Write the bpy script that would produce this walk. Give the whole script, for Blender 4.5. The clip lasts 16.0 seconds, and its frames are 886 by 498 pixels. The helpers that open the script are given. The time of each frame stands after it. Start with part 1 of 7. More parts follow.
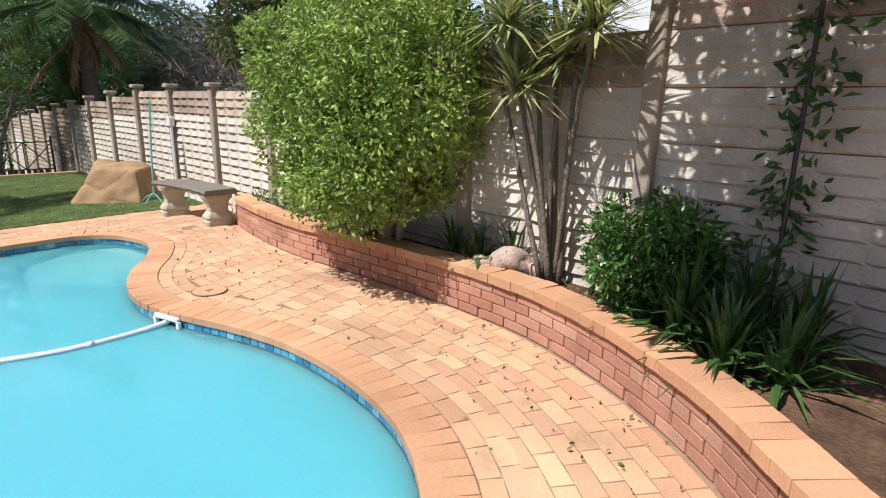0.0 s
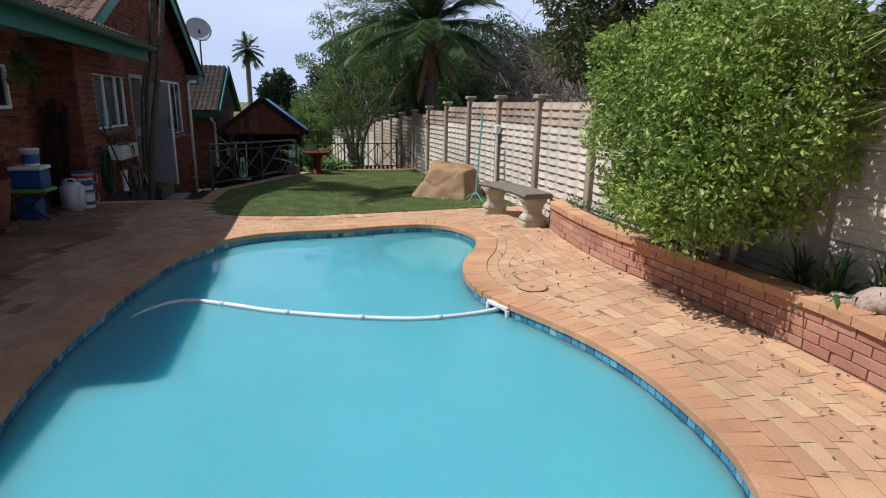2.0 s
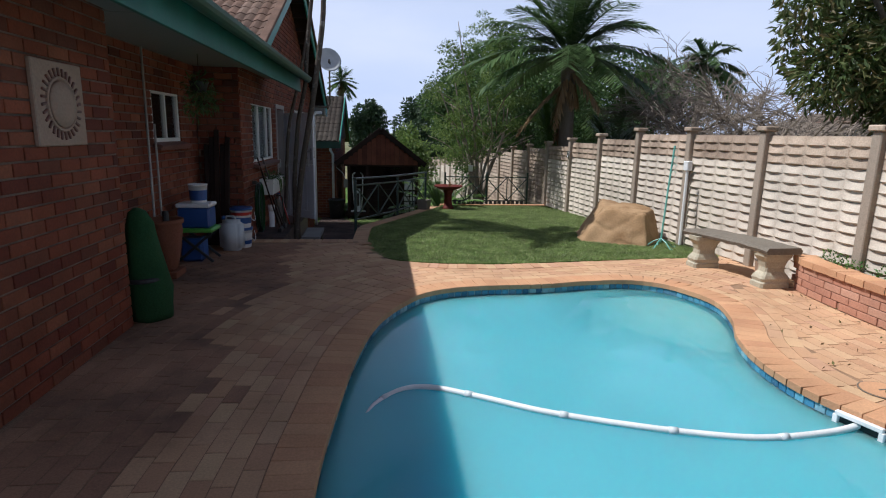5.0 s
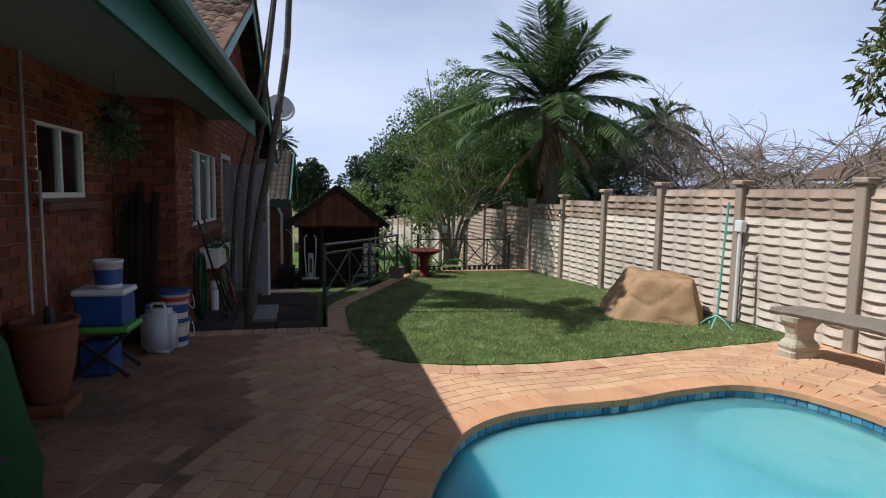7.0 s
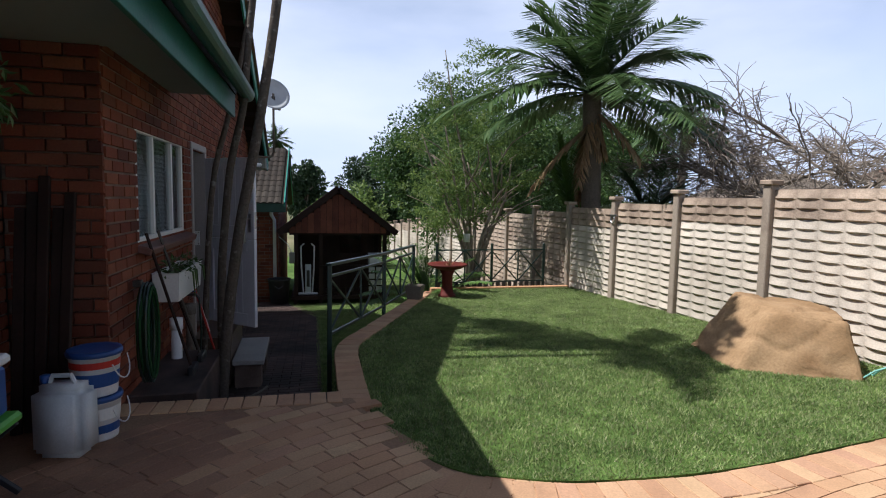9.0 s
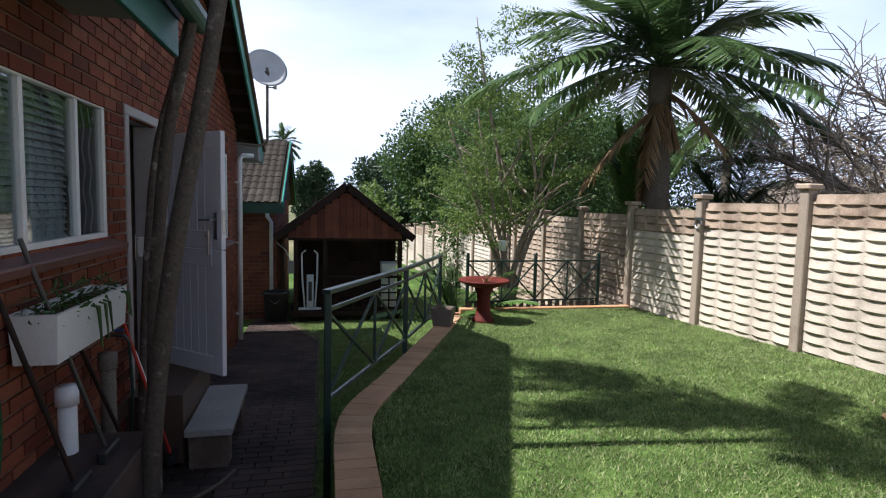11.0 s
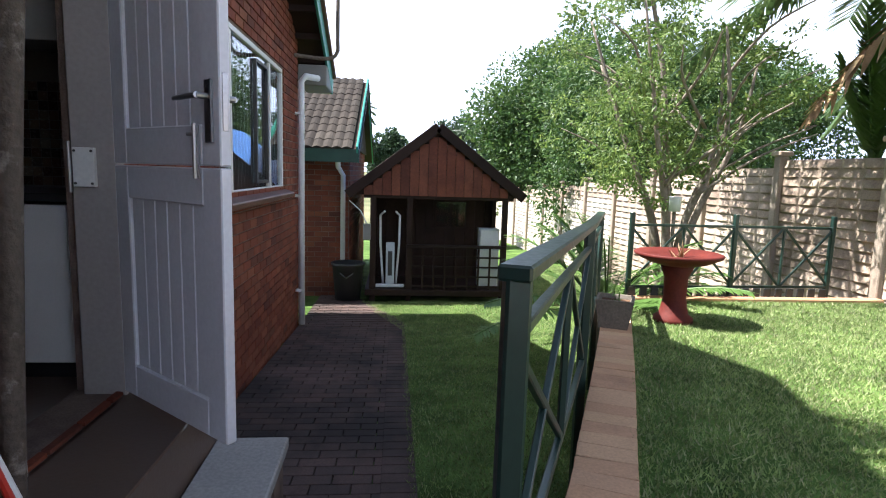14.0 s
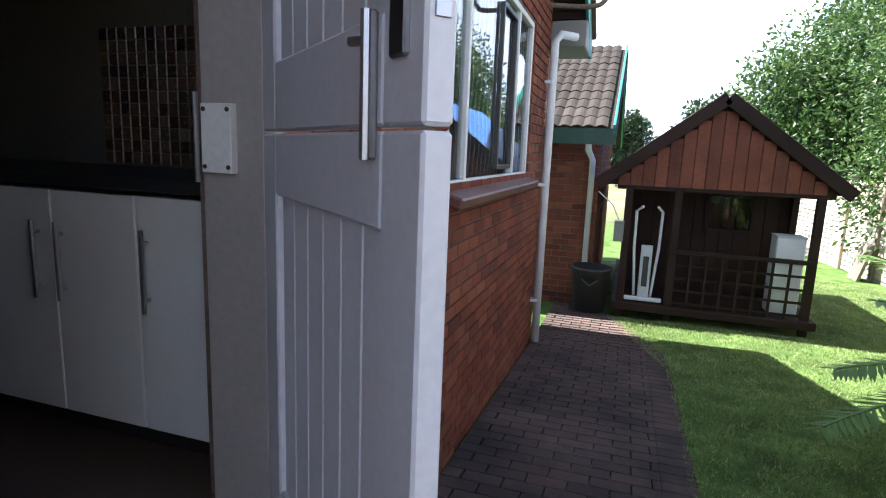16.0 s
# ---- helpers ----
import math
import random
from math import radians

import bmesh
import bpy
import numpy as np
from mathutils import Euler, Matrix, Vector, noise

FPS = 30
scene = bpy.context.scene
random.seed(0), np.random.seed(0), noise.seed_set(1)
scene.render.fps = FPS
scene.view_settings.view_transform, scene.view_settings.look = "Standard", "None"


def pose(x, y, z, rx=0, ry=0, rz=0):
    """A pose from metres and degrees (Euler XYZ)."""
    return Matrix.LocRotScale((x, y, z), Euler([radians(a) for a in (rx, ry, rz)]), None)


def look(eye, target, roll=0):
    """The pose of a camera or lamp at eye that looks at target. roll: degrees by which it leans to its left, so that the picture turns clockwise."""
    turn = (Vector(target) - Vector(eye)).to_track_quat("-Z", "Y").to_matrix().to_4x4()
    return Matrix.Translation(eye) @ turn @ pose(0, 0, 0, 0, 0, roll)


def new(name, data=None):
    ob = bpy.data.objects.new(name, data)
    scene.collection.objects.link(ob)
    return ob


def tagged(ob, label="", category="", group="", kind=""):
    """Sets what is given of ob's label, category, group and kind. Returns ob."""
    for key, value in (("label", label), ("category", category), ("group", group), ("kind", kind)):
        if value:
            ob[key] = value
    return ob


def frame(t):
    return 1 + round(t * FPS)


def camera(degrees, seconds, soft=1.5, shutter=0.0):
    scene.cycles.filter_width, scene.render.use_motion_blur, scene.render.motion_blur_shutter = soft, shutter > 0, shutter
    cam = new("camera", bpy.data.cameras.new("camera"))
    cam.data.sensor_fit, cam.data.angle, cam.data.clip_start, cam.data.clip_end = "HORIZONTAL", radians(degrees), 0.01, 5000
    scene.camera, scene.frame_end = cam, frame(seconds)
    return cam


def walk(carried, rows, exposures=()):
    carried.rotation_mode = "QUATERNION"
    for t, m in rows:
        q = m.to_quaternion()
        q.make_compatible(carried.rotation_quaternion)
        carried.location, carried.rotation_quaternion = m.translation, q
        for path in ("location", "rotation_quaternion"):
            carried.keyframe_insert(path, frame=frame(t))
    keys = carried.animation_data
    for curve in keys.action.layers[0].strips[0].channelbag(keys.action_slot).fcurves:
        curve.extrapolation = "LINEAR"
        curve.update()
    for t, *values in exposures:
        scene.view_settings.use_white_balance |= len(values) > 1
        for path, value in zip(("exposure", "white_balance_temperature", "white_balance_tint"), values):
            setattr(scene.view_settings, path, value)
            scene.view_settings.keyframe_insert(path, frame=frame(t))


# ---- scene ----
cam = camera(76.6, 16.0, 1.1)
METRES, EYE, TILT, LEAN, TURN = 12.9, 1.53, 0.0, 0.0, -42.1
ROWS = [
    (0.0, 0.0, 0.0, 0.0, 0.26, -14.67, -1.01),
    (0.5, -0.0077, -0.0059, 0.0011, 7.57, -14.72, -1.12),
    (1.0, -0.0129, -0.0096, -0.0001, 14.22, -14.41, -1.29),
    (1.5, -0.0194, -0.0124, 0.0011, 21.34, -14.4, -1.11),
    (2.0, -0.0265, -0.0165, 0.002, 28.71, -14.4, -1.05),
    (2.5, -0.0403, -0.0187, 0.0021, 36.39, -14.35, -1.14),
    (3.0, -0.0555, -0.0195, 0.0024, 39.18, -14.25, -1.24),
    (3.5, -0.0778, -0.022, 0.0029, 39.96, -14.01, -1.25),
    (6.0, -0.2453, 0.0335, 0.002, 31.59, -7.74, -1.11),
    (6.5, -0.2782, 0.0586, -0.0001, 29.98, -5.72, -1.08),
    (7.0, -0.311, 0.0855, -0.0033, 29.64, -5.56, -1.1),
    (7.5, -0.3405, 0.1126, -0.0042, 29.54, -5.46, -1.09),
    (8.0, -0.3689, 0.1406, -0.0046, 29.51, -5.36, -1.09),
    (8.5, -0.3968, 0.1696, -0.0048, 29.36, -5.33, -1.08),
    (9.0, -0.423, 0.2005, -0.0053, 29.17, -5.24, -1.05),
    (11.5, -0.5502, 0.3571, -0.0144, 30.77, -4.81, -1.42),
    (12.0, -0.5775, 0.3877, -0.0159, 31.7, -4.77, -1.5),
    (12.5, -0.6067, 0.4146, -0.0181, 32.97, -4.67, -1.62),
    (13.0, -0.635, 0.4373, -0.0217, 34.88, -4.61, -1.74),
    (13.5, -0.6564, 0.4563, -0.0334, 36.15, -5.56, -1.78),
    (14.0, -0.6758, 0.4732, -0.0463, 37.39, -7.71, -1.77),
    (14.5, -0.6987, 0.4919, -0.0497, 38.33, -9.27, -1.74),
    (15.0, -0.7238, 0.5125, -0.0477, 41.04, -9.51, -1.72),
    (15.5, -0.7479, 0.5262, -0.0479, 49.4, -9.69, -1.91),
    (16.0, -0.7714, 0.5351, -0.0487, 60.41, -9.96, -2.19),
]
EXPOSURES = [(0.0, 0.47, 5870, 10), (0.7, 0.2, 5870, 10), (1.5, -0.02, 5820, 10), (2.5, 0.04, 5770, 10), (6.0, 0.07, 5820, 10), (7.0, 0.09, 5870, 10), (9.0, 0.34, 5920, 10), (11.5, 0.86, 5920, 10), (12.5, 1.16, 5920, 10), (14.0, 1.89, 5970, 10), (15.5, 2.24, 6020, 10), (16.0, 2.36, 5920, 10)]
SUN, SKY = 5.0, 0.05
walk(cam, [(t, pose(0, 0, EYE, TILT, LEAN, TURN) @ pose(METRES * x, METRES * y, METRES * z, 90 + pitch, roll, yaw)) for t, x, y, z, yaw, pitch, roll in ROWS], EXPOSURES)

# ---- light ----
SUN_FROM = Vector((-0.62, 0.08, 1.0)).normalized()
world = bpy.data.worlds.new("World")
scene.world = world
world.use_nodes = True
wt = world.node_tree
wt.nodes.clear()
sky = wt.nodes.new("ShaderNodeTexSky")
sky.sky_type = "NISHITA"
sky.sun_disc = False
sky.sun_elevation = math.asin(SUN_FROM.z)
sky.sun_rotation = math.atan2(SUN_FROM.x, SUN_FROM.y)
sky.air_density, sky.dust_density, sky.ozone_density = 1.0, 1.6, 1.0
w_coord = wt.nodes.new("ShaderNodeTexCoord")
w_map = wt.nodes.new("ShaderNodeMapping")
w_map.inputs["Scale"].default_value = (1.0, 1.0, 3.2)
w_noise = wt.nodes.new("ShaderNodeTexNoise")
w_noise.inputs["Scale"].default_value = 1.6
w_noise.inputs["Detail"].default_value = 6
w_ramp = wt.nodes.new("ShaderNodeValToRGB")
w_ramp.color_ramp.elements[0].position, w_ramp.color_ramp.elements[1].position = 0.48, 0.8
w_mix = wt.nodes.new("ShaderNodeMixRGB")
w_mix.inputs["Color2"].default_value = (14.8, 15.3, 17.6, 1)
w_bg = wt.nodes.new("ShaderNodeBackground")
w_bg.inputs["Strength"].default_value = SKY
w_out = wt.nodes.new("ShaderNodeOutputWorld")
wt.links.new(w_coord.outputs["Generated"], w_map.inputs["Vector"])
wt.links.new(w_map.outputs["Vector"], w_noise.inputs["Vector"])
wt.links.new(w_noise.outputs["Fac"], w_ramp.inputs["Fac"])
wt.links.new(w_ramp.outputs["Color"], w_mix.inputs["Fac"])
w_sep = wt.nodes.new("ShaderNodeSeparateXYZ")
w_haze = wt.nodes.new("ShaderNodeMapRange")
w_haze.inputs["From Min"].default_value, w_haze.inputs["From Max"].default_value = 0.16, 0.62
w_haze.inputs["To Min"].default_value, w_haze.inputs["To Max"].default_value = 0.92, 0.0
w_hmix = wt.nodes.new("ShaderNodeMixRGB")
w_hmix.inputs["Color2"].default_value = (12.4, 13.9, 17.8, 1)
wt.links.new(w_coord.outputs["Generated"], w_sep.inputs["Vector"])
wt.links.new(w_sep.outputs["Z"], w_haze.inputs["Value"])
wt.links.new(w_haze.outputs["Result"], w_hmix.inputs["Fac"])
wt.links.new(sky.outputs["Color"], w_hmix.inputs["Color1"])
wt.links.new(w_hmix.outputs["Color"], w_mix.inputs["Color1"])
wt.links.new(w_mix.outputs["Color"], w_bg.inputs["Color"])
wt.links.new(w_bg.outputs["Background"], w_out.inputs["Surface"])
sun_data = bpy.data.lights.new("sun", "SUN")
sun_data.energy, sun_data.angle, sun_data.color = SUN, radians(0.6), (1.0, 0.94, 0.85)
sun_lamp = new("sun", sun_data)
sun_lamp.matrix_world = look(SUN_FROM * 60, (0, 0, 0))

# ---- materials ----


def mat(name, cols, rough=0.8, amt=0.25, scale=2.5, fine=60.0, bump=0.25, dist=0.006, metal=0.0, pick="random",
        stain=None, leaf=0.0, spec=0.5):
    """A procedural surface: colours picked per piece (or by a broad noise), grain, optional stains and relief."""
    if rough >= 0.8:
        spec = min(spec, 0.15)
    m = bpy.data.materials.new(name)
    m.use_nodes = True
    t = m.node_tree
    n, link = t.nodes, t.links.new
    bsdf, out = n["Principled BSDF"], n["Material Output"]
    geo = n.new("ShaderNodeNewGeometry")
    big = n.new("ShaderNodeTexNoise")
    big.inputs["Scale"].default_value, big.inputs["Detail"].default_value = scale, 5
    small = n.new("ShaderNodeTexNoise")
    small.inputs["Scale"].default_value, small.inputs["Detail"].default_value = fine, 4
    link(geo.outputs["Position"], big.inputs["Vector"])
    link(geo.outputs["Position"], small.inputs["Vector"])
    ramp = n.new("ShaderNodeValToRGB")
    els = ramp.color_ramp.elements
    while len(els) < len(cols):
        els.new(0.5)
    for i, c in enumerate(cols):
        els[i].position = i / max(1, len(cols) - 1)
        els[i].color = (*c, 1)
    if pick == "random":
        info = n.new("ShaderNodeObjectInfo")
        add = n.new("ShaderNodeMath")
        add.operation = "ADD"
        fr = n.new("ShaderNodeMath")
        fr.operation = "FRACT"
        link(info.outputs["Random"], add.inputs[0])
        link(geo.outputs["Random Per Island"], add.inputs[1])
        link(add.outputs[0], fr.inputs[0])
        link(fr.outputs[0], ramp.inputs["Fac"])
    else:
        spread = n.new("ShaderNodeMapRange")
        spread.inputs["From Min"].default_value, spread.inputs["From Max"].default_value = 0.3, 0.7
        link(big.outputs["Fac"], spread.inputs["Value"])
        link(spread.outputs["Result"], ramp.inputs["Fac"])
    colour = ramp.outputs["Color"]
    for tex, a in ((big, amt), (small, amt * 0.7)):
        ranged = n.new("ShaderNodeMapRange")
        ranged.inputs["From Min"].default_value, ranged.inputs["From Max"].default_value = 0.3, 0.7
        ranged.inputs["To Min"].default_value, ranged.inputs["To Max"].default_value = 1 - a, 1 + a
        link(tex.outputs["Fac"], ranged.inputs["Value"])
        mul = n.new("ShaderNodeMixRGB")
        mul.blend_type = "MULTIPLY"
        mul.inputs["Fac"].default_value = 1
        link(colour, mul.inputs["Color1"])
        link(ranged.outputs["Result"], mul.inputs["Color2"])
        colour = mul.outputs["Color"]
    if stain:
        s_col, s_scale, lo, hi, s_amt = stain
        sn = n.new("ShaderNodeTexNoise")
        sn.inputs["Scale"].default_value, sn.inputs["Detail"].default_value = s_scale, 7
        sn.inputs["Roughness"].default_value = 0.65
        link(geo.outputs["Position"], sn.inputs["Vector"])
        sr = n.new("ShaderNodeMapRange")
        sr.inputs["From Min"].default_value, sr.inputs["From Max"].default_value = lo, hi
        sr.inputs["To Max"].default_value = s_amt
        link(sn.outputs["Fac"], sr.inputs["Value"])
        mx = n.new("ShaderNodeMixRGB")
        mx.inputs["Color2"].default_value = (*s_col, 1)
        link(sr.outputs["Result"], mx.inputs["Fac"])
        link(colour, mx.inputs["Color1"])
        colour = mx.outputs["Color"]
    link(colour, bsdf.inputs["Base Color"])
    rr = n.new("ShaderNodeMapRange")
    rr.inputs["To Min"].default_value, rr.inputs["To Max"].default_value = max(0, rough - 0.12), min(1, rough + 0.12)
    link(small.outputs["Fac"], rr.inputs["Value"])
    link(rr.outputs["Result"], bsdf.inputs["Roughness"])
    bsdf.inputs["Metallic"].default_value = metal
    bsdf.inputs["Specular IOR Level"].default_value = spec
    if bump:
        b = n.new("ShaderNodeBump")
        b.inputs["Strength"].default_value, b.inputs["Distance"].default_value = bump, dist
        link(small.outputs["Fac"], b.inputs["Height"])
        link(b.outputs["Normal"], bsdf.inputs["Normal"])
    if leaf:
        tr = n.new("ShaderNodeBsdfTranslucent")
        link(colour, tr.inputs["Color"])
        mixer = n.new("ShaderNodeMixShader")
        mixer.inputs["Fac"].default_value = leaf
        link(bsdf.outputs["BSDF"], mixer.inputs[1])
        link(tr.outputs["BSDF"], mixer.inputs[2])
        link(mixer.outputs["Shader"], out.inputs["Surface"])
    return m


def plain(name, c, rough=0.5, metal=0.0, amt=0.08):
    return mat(name, [c, c], rough, amt, 6, 90, 0.08, 0.002, metal, pick="noise")


def glass(name):
    m = bpy.data.materials.new(name)
    m.use_nodes = True
    n, link = m.node_tree.nodes, m.node_tree.links.new
    n.remove(n["Principled BSDF"])
    gloss, clear, mix, fres = (n.new("ShaderNodeBsdfGlossy"), n.new("ShaderNodeBsdfTransparent"), n.new("ShaderNodeMixShader"),
                               n.new("ShaderNodeLayerWeight"))
    gloss.inputs["Roughness"].default_value = 0.02
    clear.inputs["Color"].default_value = (0.75, 0.8, 0.8, 1)
    fres.inputs["Blend"].default_value = 0.5
    power = n.new("ShaderNodeMath")
    power.operation = "POWER"
    power.inputs[1].default_value = 3.0
    ranged = n.new("ShaderNodeMapRange")
    ranged.inputs["To Min"].default_value, ranged.inputs["To Max"].default_value = 0.06, 0.6
    link(fres.outputs["Facing"], power.inputs[0])
    link(power.outputs[0], ranged.inputs["Value"])
    link(ranged.outputs["Result"], mix.inputs["Fac"])
    link(clear.outputs["BSDF"], mix.inputs[1])
    link(gloss.outputs["BSDF"], mix.inputs[2])
    link(mix.outputs["Shader"], n["Material Output"].inputs["Surface"])
    return m


def pool_water(name):
    m = bpy.data.materials.new(name)
    m.use_nodes = True
    n, link = m.node_tree.nodes, m.node_tree.links.new
    p = n["Principled BSDF"]
    geo, noise_tex, ramp = n.new("ShaderNodeNewGeometry"), n.new("ShaderNodeTexNoise"), n.new("ShaderNodeValToRGB")
    noise_tex.inputs["Scale"].default_value = 0.7
    link(geo.outputs["Position"], noise_tex.inputs["Vector"])
    link(noise_tex.outputs["Fac"], ramp.inputs["Fac"])
    ramp.color_ramp.elements[0].color = (0.115, 0.43, 0.52, 1)
    ramp.color_ramp.elements[1].color = (0.16, 0.50, 0.59, 1)
    link(ramp.outputs["Color"], p.inputs["Base Color"])
    p.inputs["Roughness"].default_value = 0.03
    p.inputs["IOR"].default_value = 1.33
    p.inputs["Subsurface Weight"].default_value = 1.0
    p.inputs["Subsurface Radius"].default_value = (0.3, 0.7, 0.8)
    p.inputs["Subsurface Scale"].default_value = 1.15
    wave = n.new("ShaderNodeTexNoise")
    wave.inputs["Scale"].default_value = 3.0
    link(geo.outputs["Position"], wave.inputs["Vector"])
    b = n.new("ShaderNodeBump")
    b.inputs["Strength"].default_value, b.inputs["Distance"].default_value = 0.03, 0.02
    link(wave.outputs["Fac"], b.inputs["Height"])
    link(b.outputs["Normal"], p.inputs["Normal"])
    clear, mix = n.new("ShaderNodeBsdfTransparent"), n.new("ShaderNodeMixShader")
    # clearer over the shallow step, cloudy where the pool is deep
    reach, shallow, clear_col = n.new("ShaderNodeVectorMath"), n.new("ShaderNodeMapRange"), n.new("ShaderNodeMixRGB")
    reach.operation = "DISTANCE"
    reach.inputs[1].default_value = (1.28, 6.55, -0.102)
    link(geo.outputs["Position"], reach.inputs[0])
    shallow.inputs["From Min"].default_value, shallow.inputs["From Max"].default_value = 0.35, 1.5
    shallow.inputs["To Min"].default_value, shallow.inputs["To Max"].default_value = 0.55, 0.2
    link(reach.outputs["Value"], shallow.inputs["Value"])
    link(shallow.outputs["Result"], clear_col.inputs["Fac"])
    clear_col.inputs["Color1"].default_value, clear_col.inputs["Color2"].default_value = (0.35, 0.84, 0.88, 1), (0.85, 0.97, 0.97, 1)
    link(clear_col.outputs["Color"], clear.inputs["Color"])
    link(shallow.outputs["Result"], mix.inputs["Fac"])
    link(p.outputs["BSDF"], mix.inputs[1])
    link(clear.outputs["BSDF"], mix.inputs[2])
    link(mix.outputs["Shader"], n["Material Output"].inputs["Surface"])
    return m


M = {}
M["paver"] = mat("clay_paver", [(0.48, 0.285, 0.165), (0.52, 0.325, 0.195), (0.44, 0.25, 0.15), (0.55, 0.365, 0.215), (0.46, 0.265, 0.17)], 0.85, 0.16, 1.3, 90, 0.3, 0.004,
                 stain=((0.16, 0.10, 0.07), 2.2, 0.56, 0.8, 0.55))
M["coping"] = mat("clay_coping", [(0.48, 0.255, 0.14), (0.52, 0.295, 0.165), (0.44, 0.23, 0.13)], 0.8, 0.16, 1.6, 80, 0.3, 0.004)
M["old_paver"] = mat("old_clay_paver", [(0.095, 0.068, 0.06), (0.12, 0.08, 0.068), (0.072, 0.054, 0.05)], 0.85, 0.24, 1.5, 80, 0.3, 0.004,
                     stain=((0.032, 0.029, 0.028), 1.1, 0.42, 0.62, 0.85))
M["joint"] = mat("sandy_joint", [(0.32, 0.20, 0.125), (0.24, 0.15, 0.095)], 0.95, 0.3, 4, 120, 0.4, pick="noise")
M["brick"] = mat("face_brick", [(0.16, 0.044, 0.026), (0.205, 0.062, 0.034), (0.125, 0.035, 0.023), (0.23, 0.082, 0.045), (0.085, 0.029, 0.022)], 0.85, 0.2, 2.2, 70, 0.35, 0.005)
M["wall_brick"] = mat("garden_brick", [(0.40, 0.20, 0.135), (0.45, 0.235, 0.16), (0.36, 0.175, 0.12), (0.47, 0.27, 0.19)], 0.85, 0.2, 2.2, 70, 0.35, 0.005,
                      stain=((0.5, 0.33, 0.24), 3.0, 0.6, 0.85, 0.35))
M["mortar"] = mat("mortar", [(0.15, 0.105, 0.085), (0.2, 0.145, 0.115)], 0.95, 0.25, 5, 120, 0.4, pick="noise")
M["garden_mortar"] = mat("garden_mortar", [(0.30, 0.17, 0.12), (0.37, 0.22, 0.16)], 0.95, 0.25, 5, 120, 0.4, pick="noise")
M["jamb_paint"] = mat("taupe_jamb_paint", [(0.36, 0.325, 0.305), (0.31, 0.28, 0.265)], 0.5, 0.1, 2.5, 50, 0.12, 0.002, pick="noise", stain=((0.2, 0.17, 0.15), 3, 0.6, 0.85, 0.4))
M["concrete"] = mat("precast_concrete", [(0.51, 0.44, 0.365), (0.56, 0.49, 0.41), (0.46, 0.40, 0.335)], 0.9, 0.14, 1.4, 60, 0.35, 0.004,
                    stain=((0.20, 0.14, 0.10), 1.7, 0.55, 0.8, 0.6))
M["concrete_top"] = mat("weathered_concrete", [(0.40, 0.31, 0.24), (0.33, 0.25, 0.19), (0.45, 0.36, 0.28)], 0.9, 0.22, 1.6, 60, 0.35, 0.004,
                        stain=((0.09, 0.06, 0.045), 2.4, 0.5, 0.72, 0.75))
M["post"] = mat("concrete_post", [(0.36, 0.295, 0.235), (0.29, 0.235, 0.185)], 0.9, 0.16, 1.6, 60, 0.3, 0.004, pick="noise",
                stain=((0.14, 0.10, 0.08), 2.5, 0.56, 0.8, 0.7))
M["shell"] = mat("pool_plaster", [(0.55, 0.78, 0.80), (0.60, 0.82, 0.84)], 0.8, 0.08, 1.5, 30, 0.1, pick="noise")
M["tile_blue"] = mat("pool_mosaic", [(0.05, 0.17, 0.30), (0.09, 0.27, 0.40), (0.16, 0.38, 0.5), (0.03, 0.10, 0.20), (0.32, 0.52, 0.58)], 0.25, 0.15, 8, 80, 0.05)
M["water"] = pool_water("cloudy_pool_water")
M["soil"] = mat("garden_soil", [(0.07, 0.04, 0.025), (0.13, 0.075, 0.045)], 0.95, 0.35, 4, 50, 0.8, 0.02, pick="noise")
M["turf"] = mat("turf", [(0.06, 0.11, 0.025), (0.10, 0.16, 0.04)], 0.95, 0.3, 3, 70, 0.8, 0.02, pick="noise", spec=0.1)
M["blade"] = mat("grass_blade", [(0.16, 0.23, 0.072), (0.24, 0.32, 0.10), (0.31, 0.36, 0.15), (0.11, 0.165, 0.052), (0.42, 0.41, 0.23)], 0.6, 0.3, 3.5, 14, 0, leaf=0.3, spec=0.3)
M["verge"] = mat("far_ground", [(0.10, 0.12, 0.05), (0.16, 0.14, 0.08)], 0.95, 0.3, 0.3, 20, 0.4, 0.02, pick="noise")
M["green_paint"] = mat("green_paint", [(0.025, 0.20, 0.15), (0.03, 0.225, 0.165)], 0.45, 0.12, 3, 60, 0.1, pick="noise", stain=((0.2, 0.2, 0.18), 4, 0.62, 0.8, 0.3))
# darker copy of green_paint: the eave's shade is put into the colour
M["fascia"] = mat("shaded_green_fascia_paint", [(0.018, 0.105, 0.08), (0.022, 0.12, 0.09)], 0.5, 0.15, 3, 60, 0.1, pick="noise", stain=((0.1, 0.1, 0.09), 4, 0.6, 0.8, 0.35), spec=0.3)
M["gutter"] = mat("dark_green_gutter", [(0.014, 0.055, 0.036), (0.02, 0.066, 0.044)], 0.4, 0.15, 3, 60, 0.1, pick="noise", stain=((0.16, 0.15, 0.13), 5, 0.6, 0.8, 0.35))
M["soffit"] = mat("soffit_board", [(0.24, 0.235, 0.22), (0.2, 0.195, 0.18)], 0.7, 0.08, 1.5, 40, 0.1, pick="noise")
M["roof_tile"] = mat("roof_tile", [(0.115, 0.07, 0.052), (0.145, 0.09, 0.068), (0.09, 0.058, 0.045), (0.17, 0.115, 0.09)], 0.9, 0.25, 2.5, 60, 0.4, 0.006,
                     stain=((0.25, 0.24, 0.2), 4.0, 0.6, 0.85, 0.4))
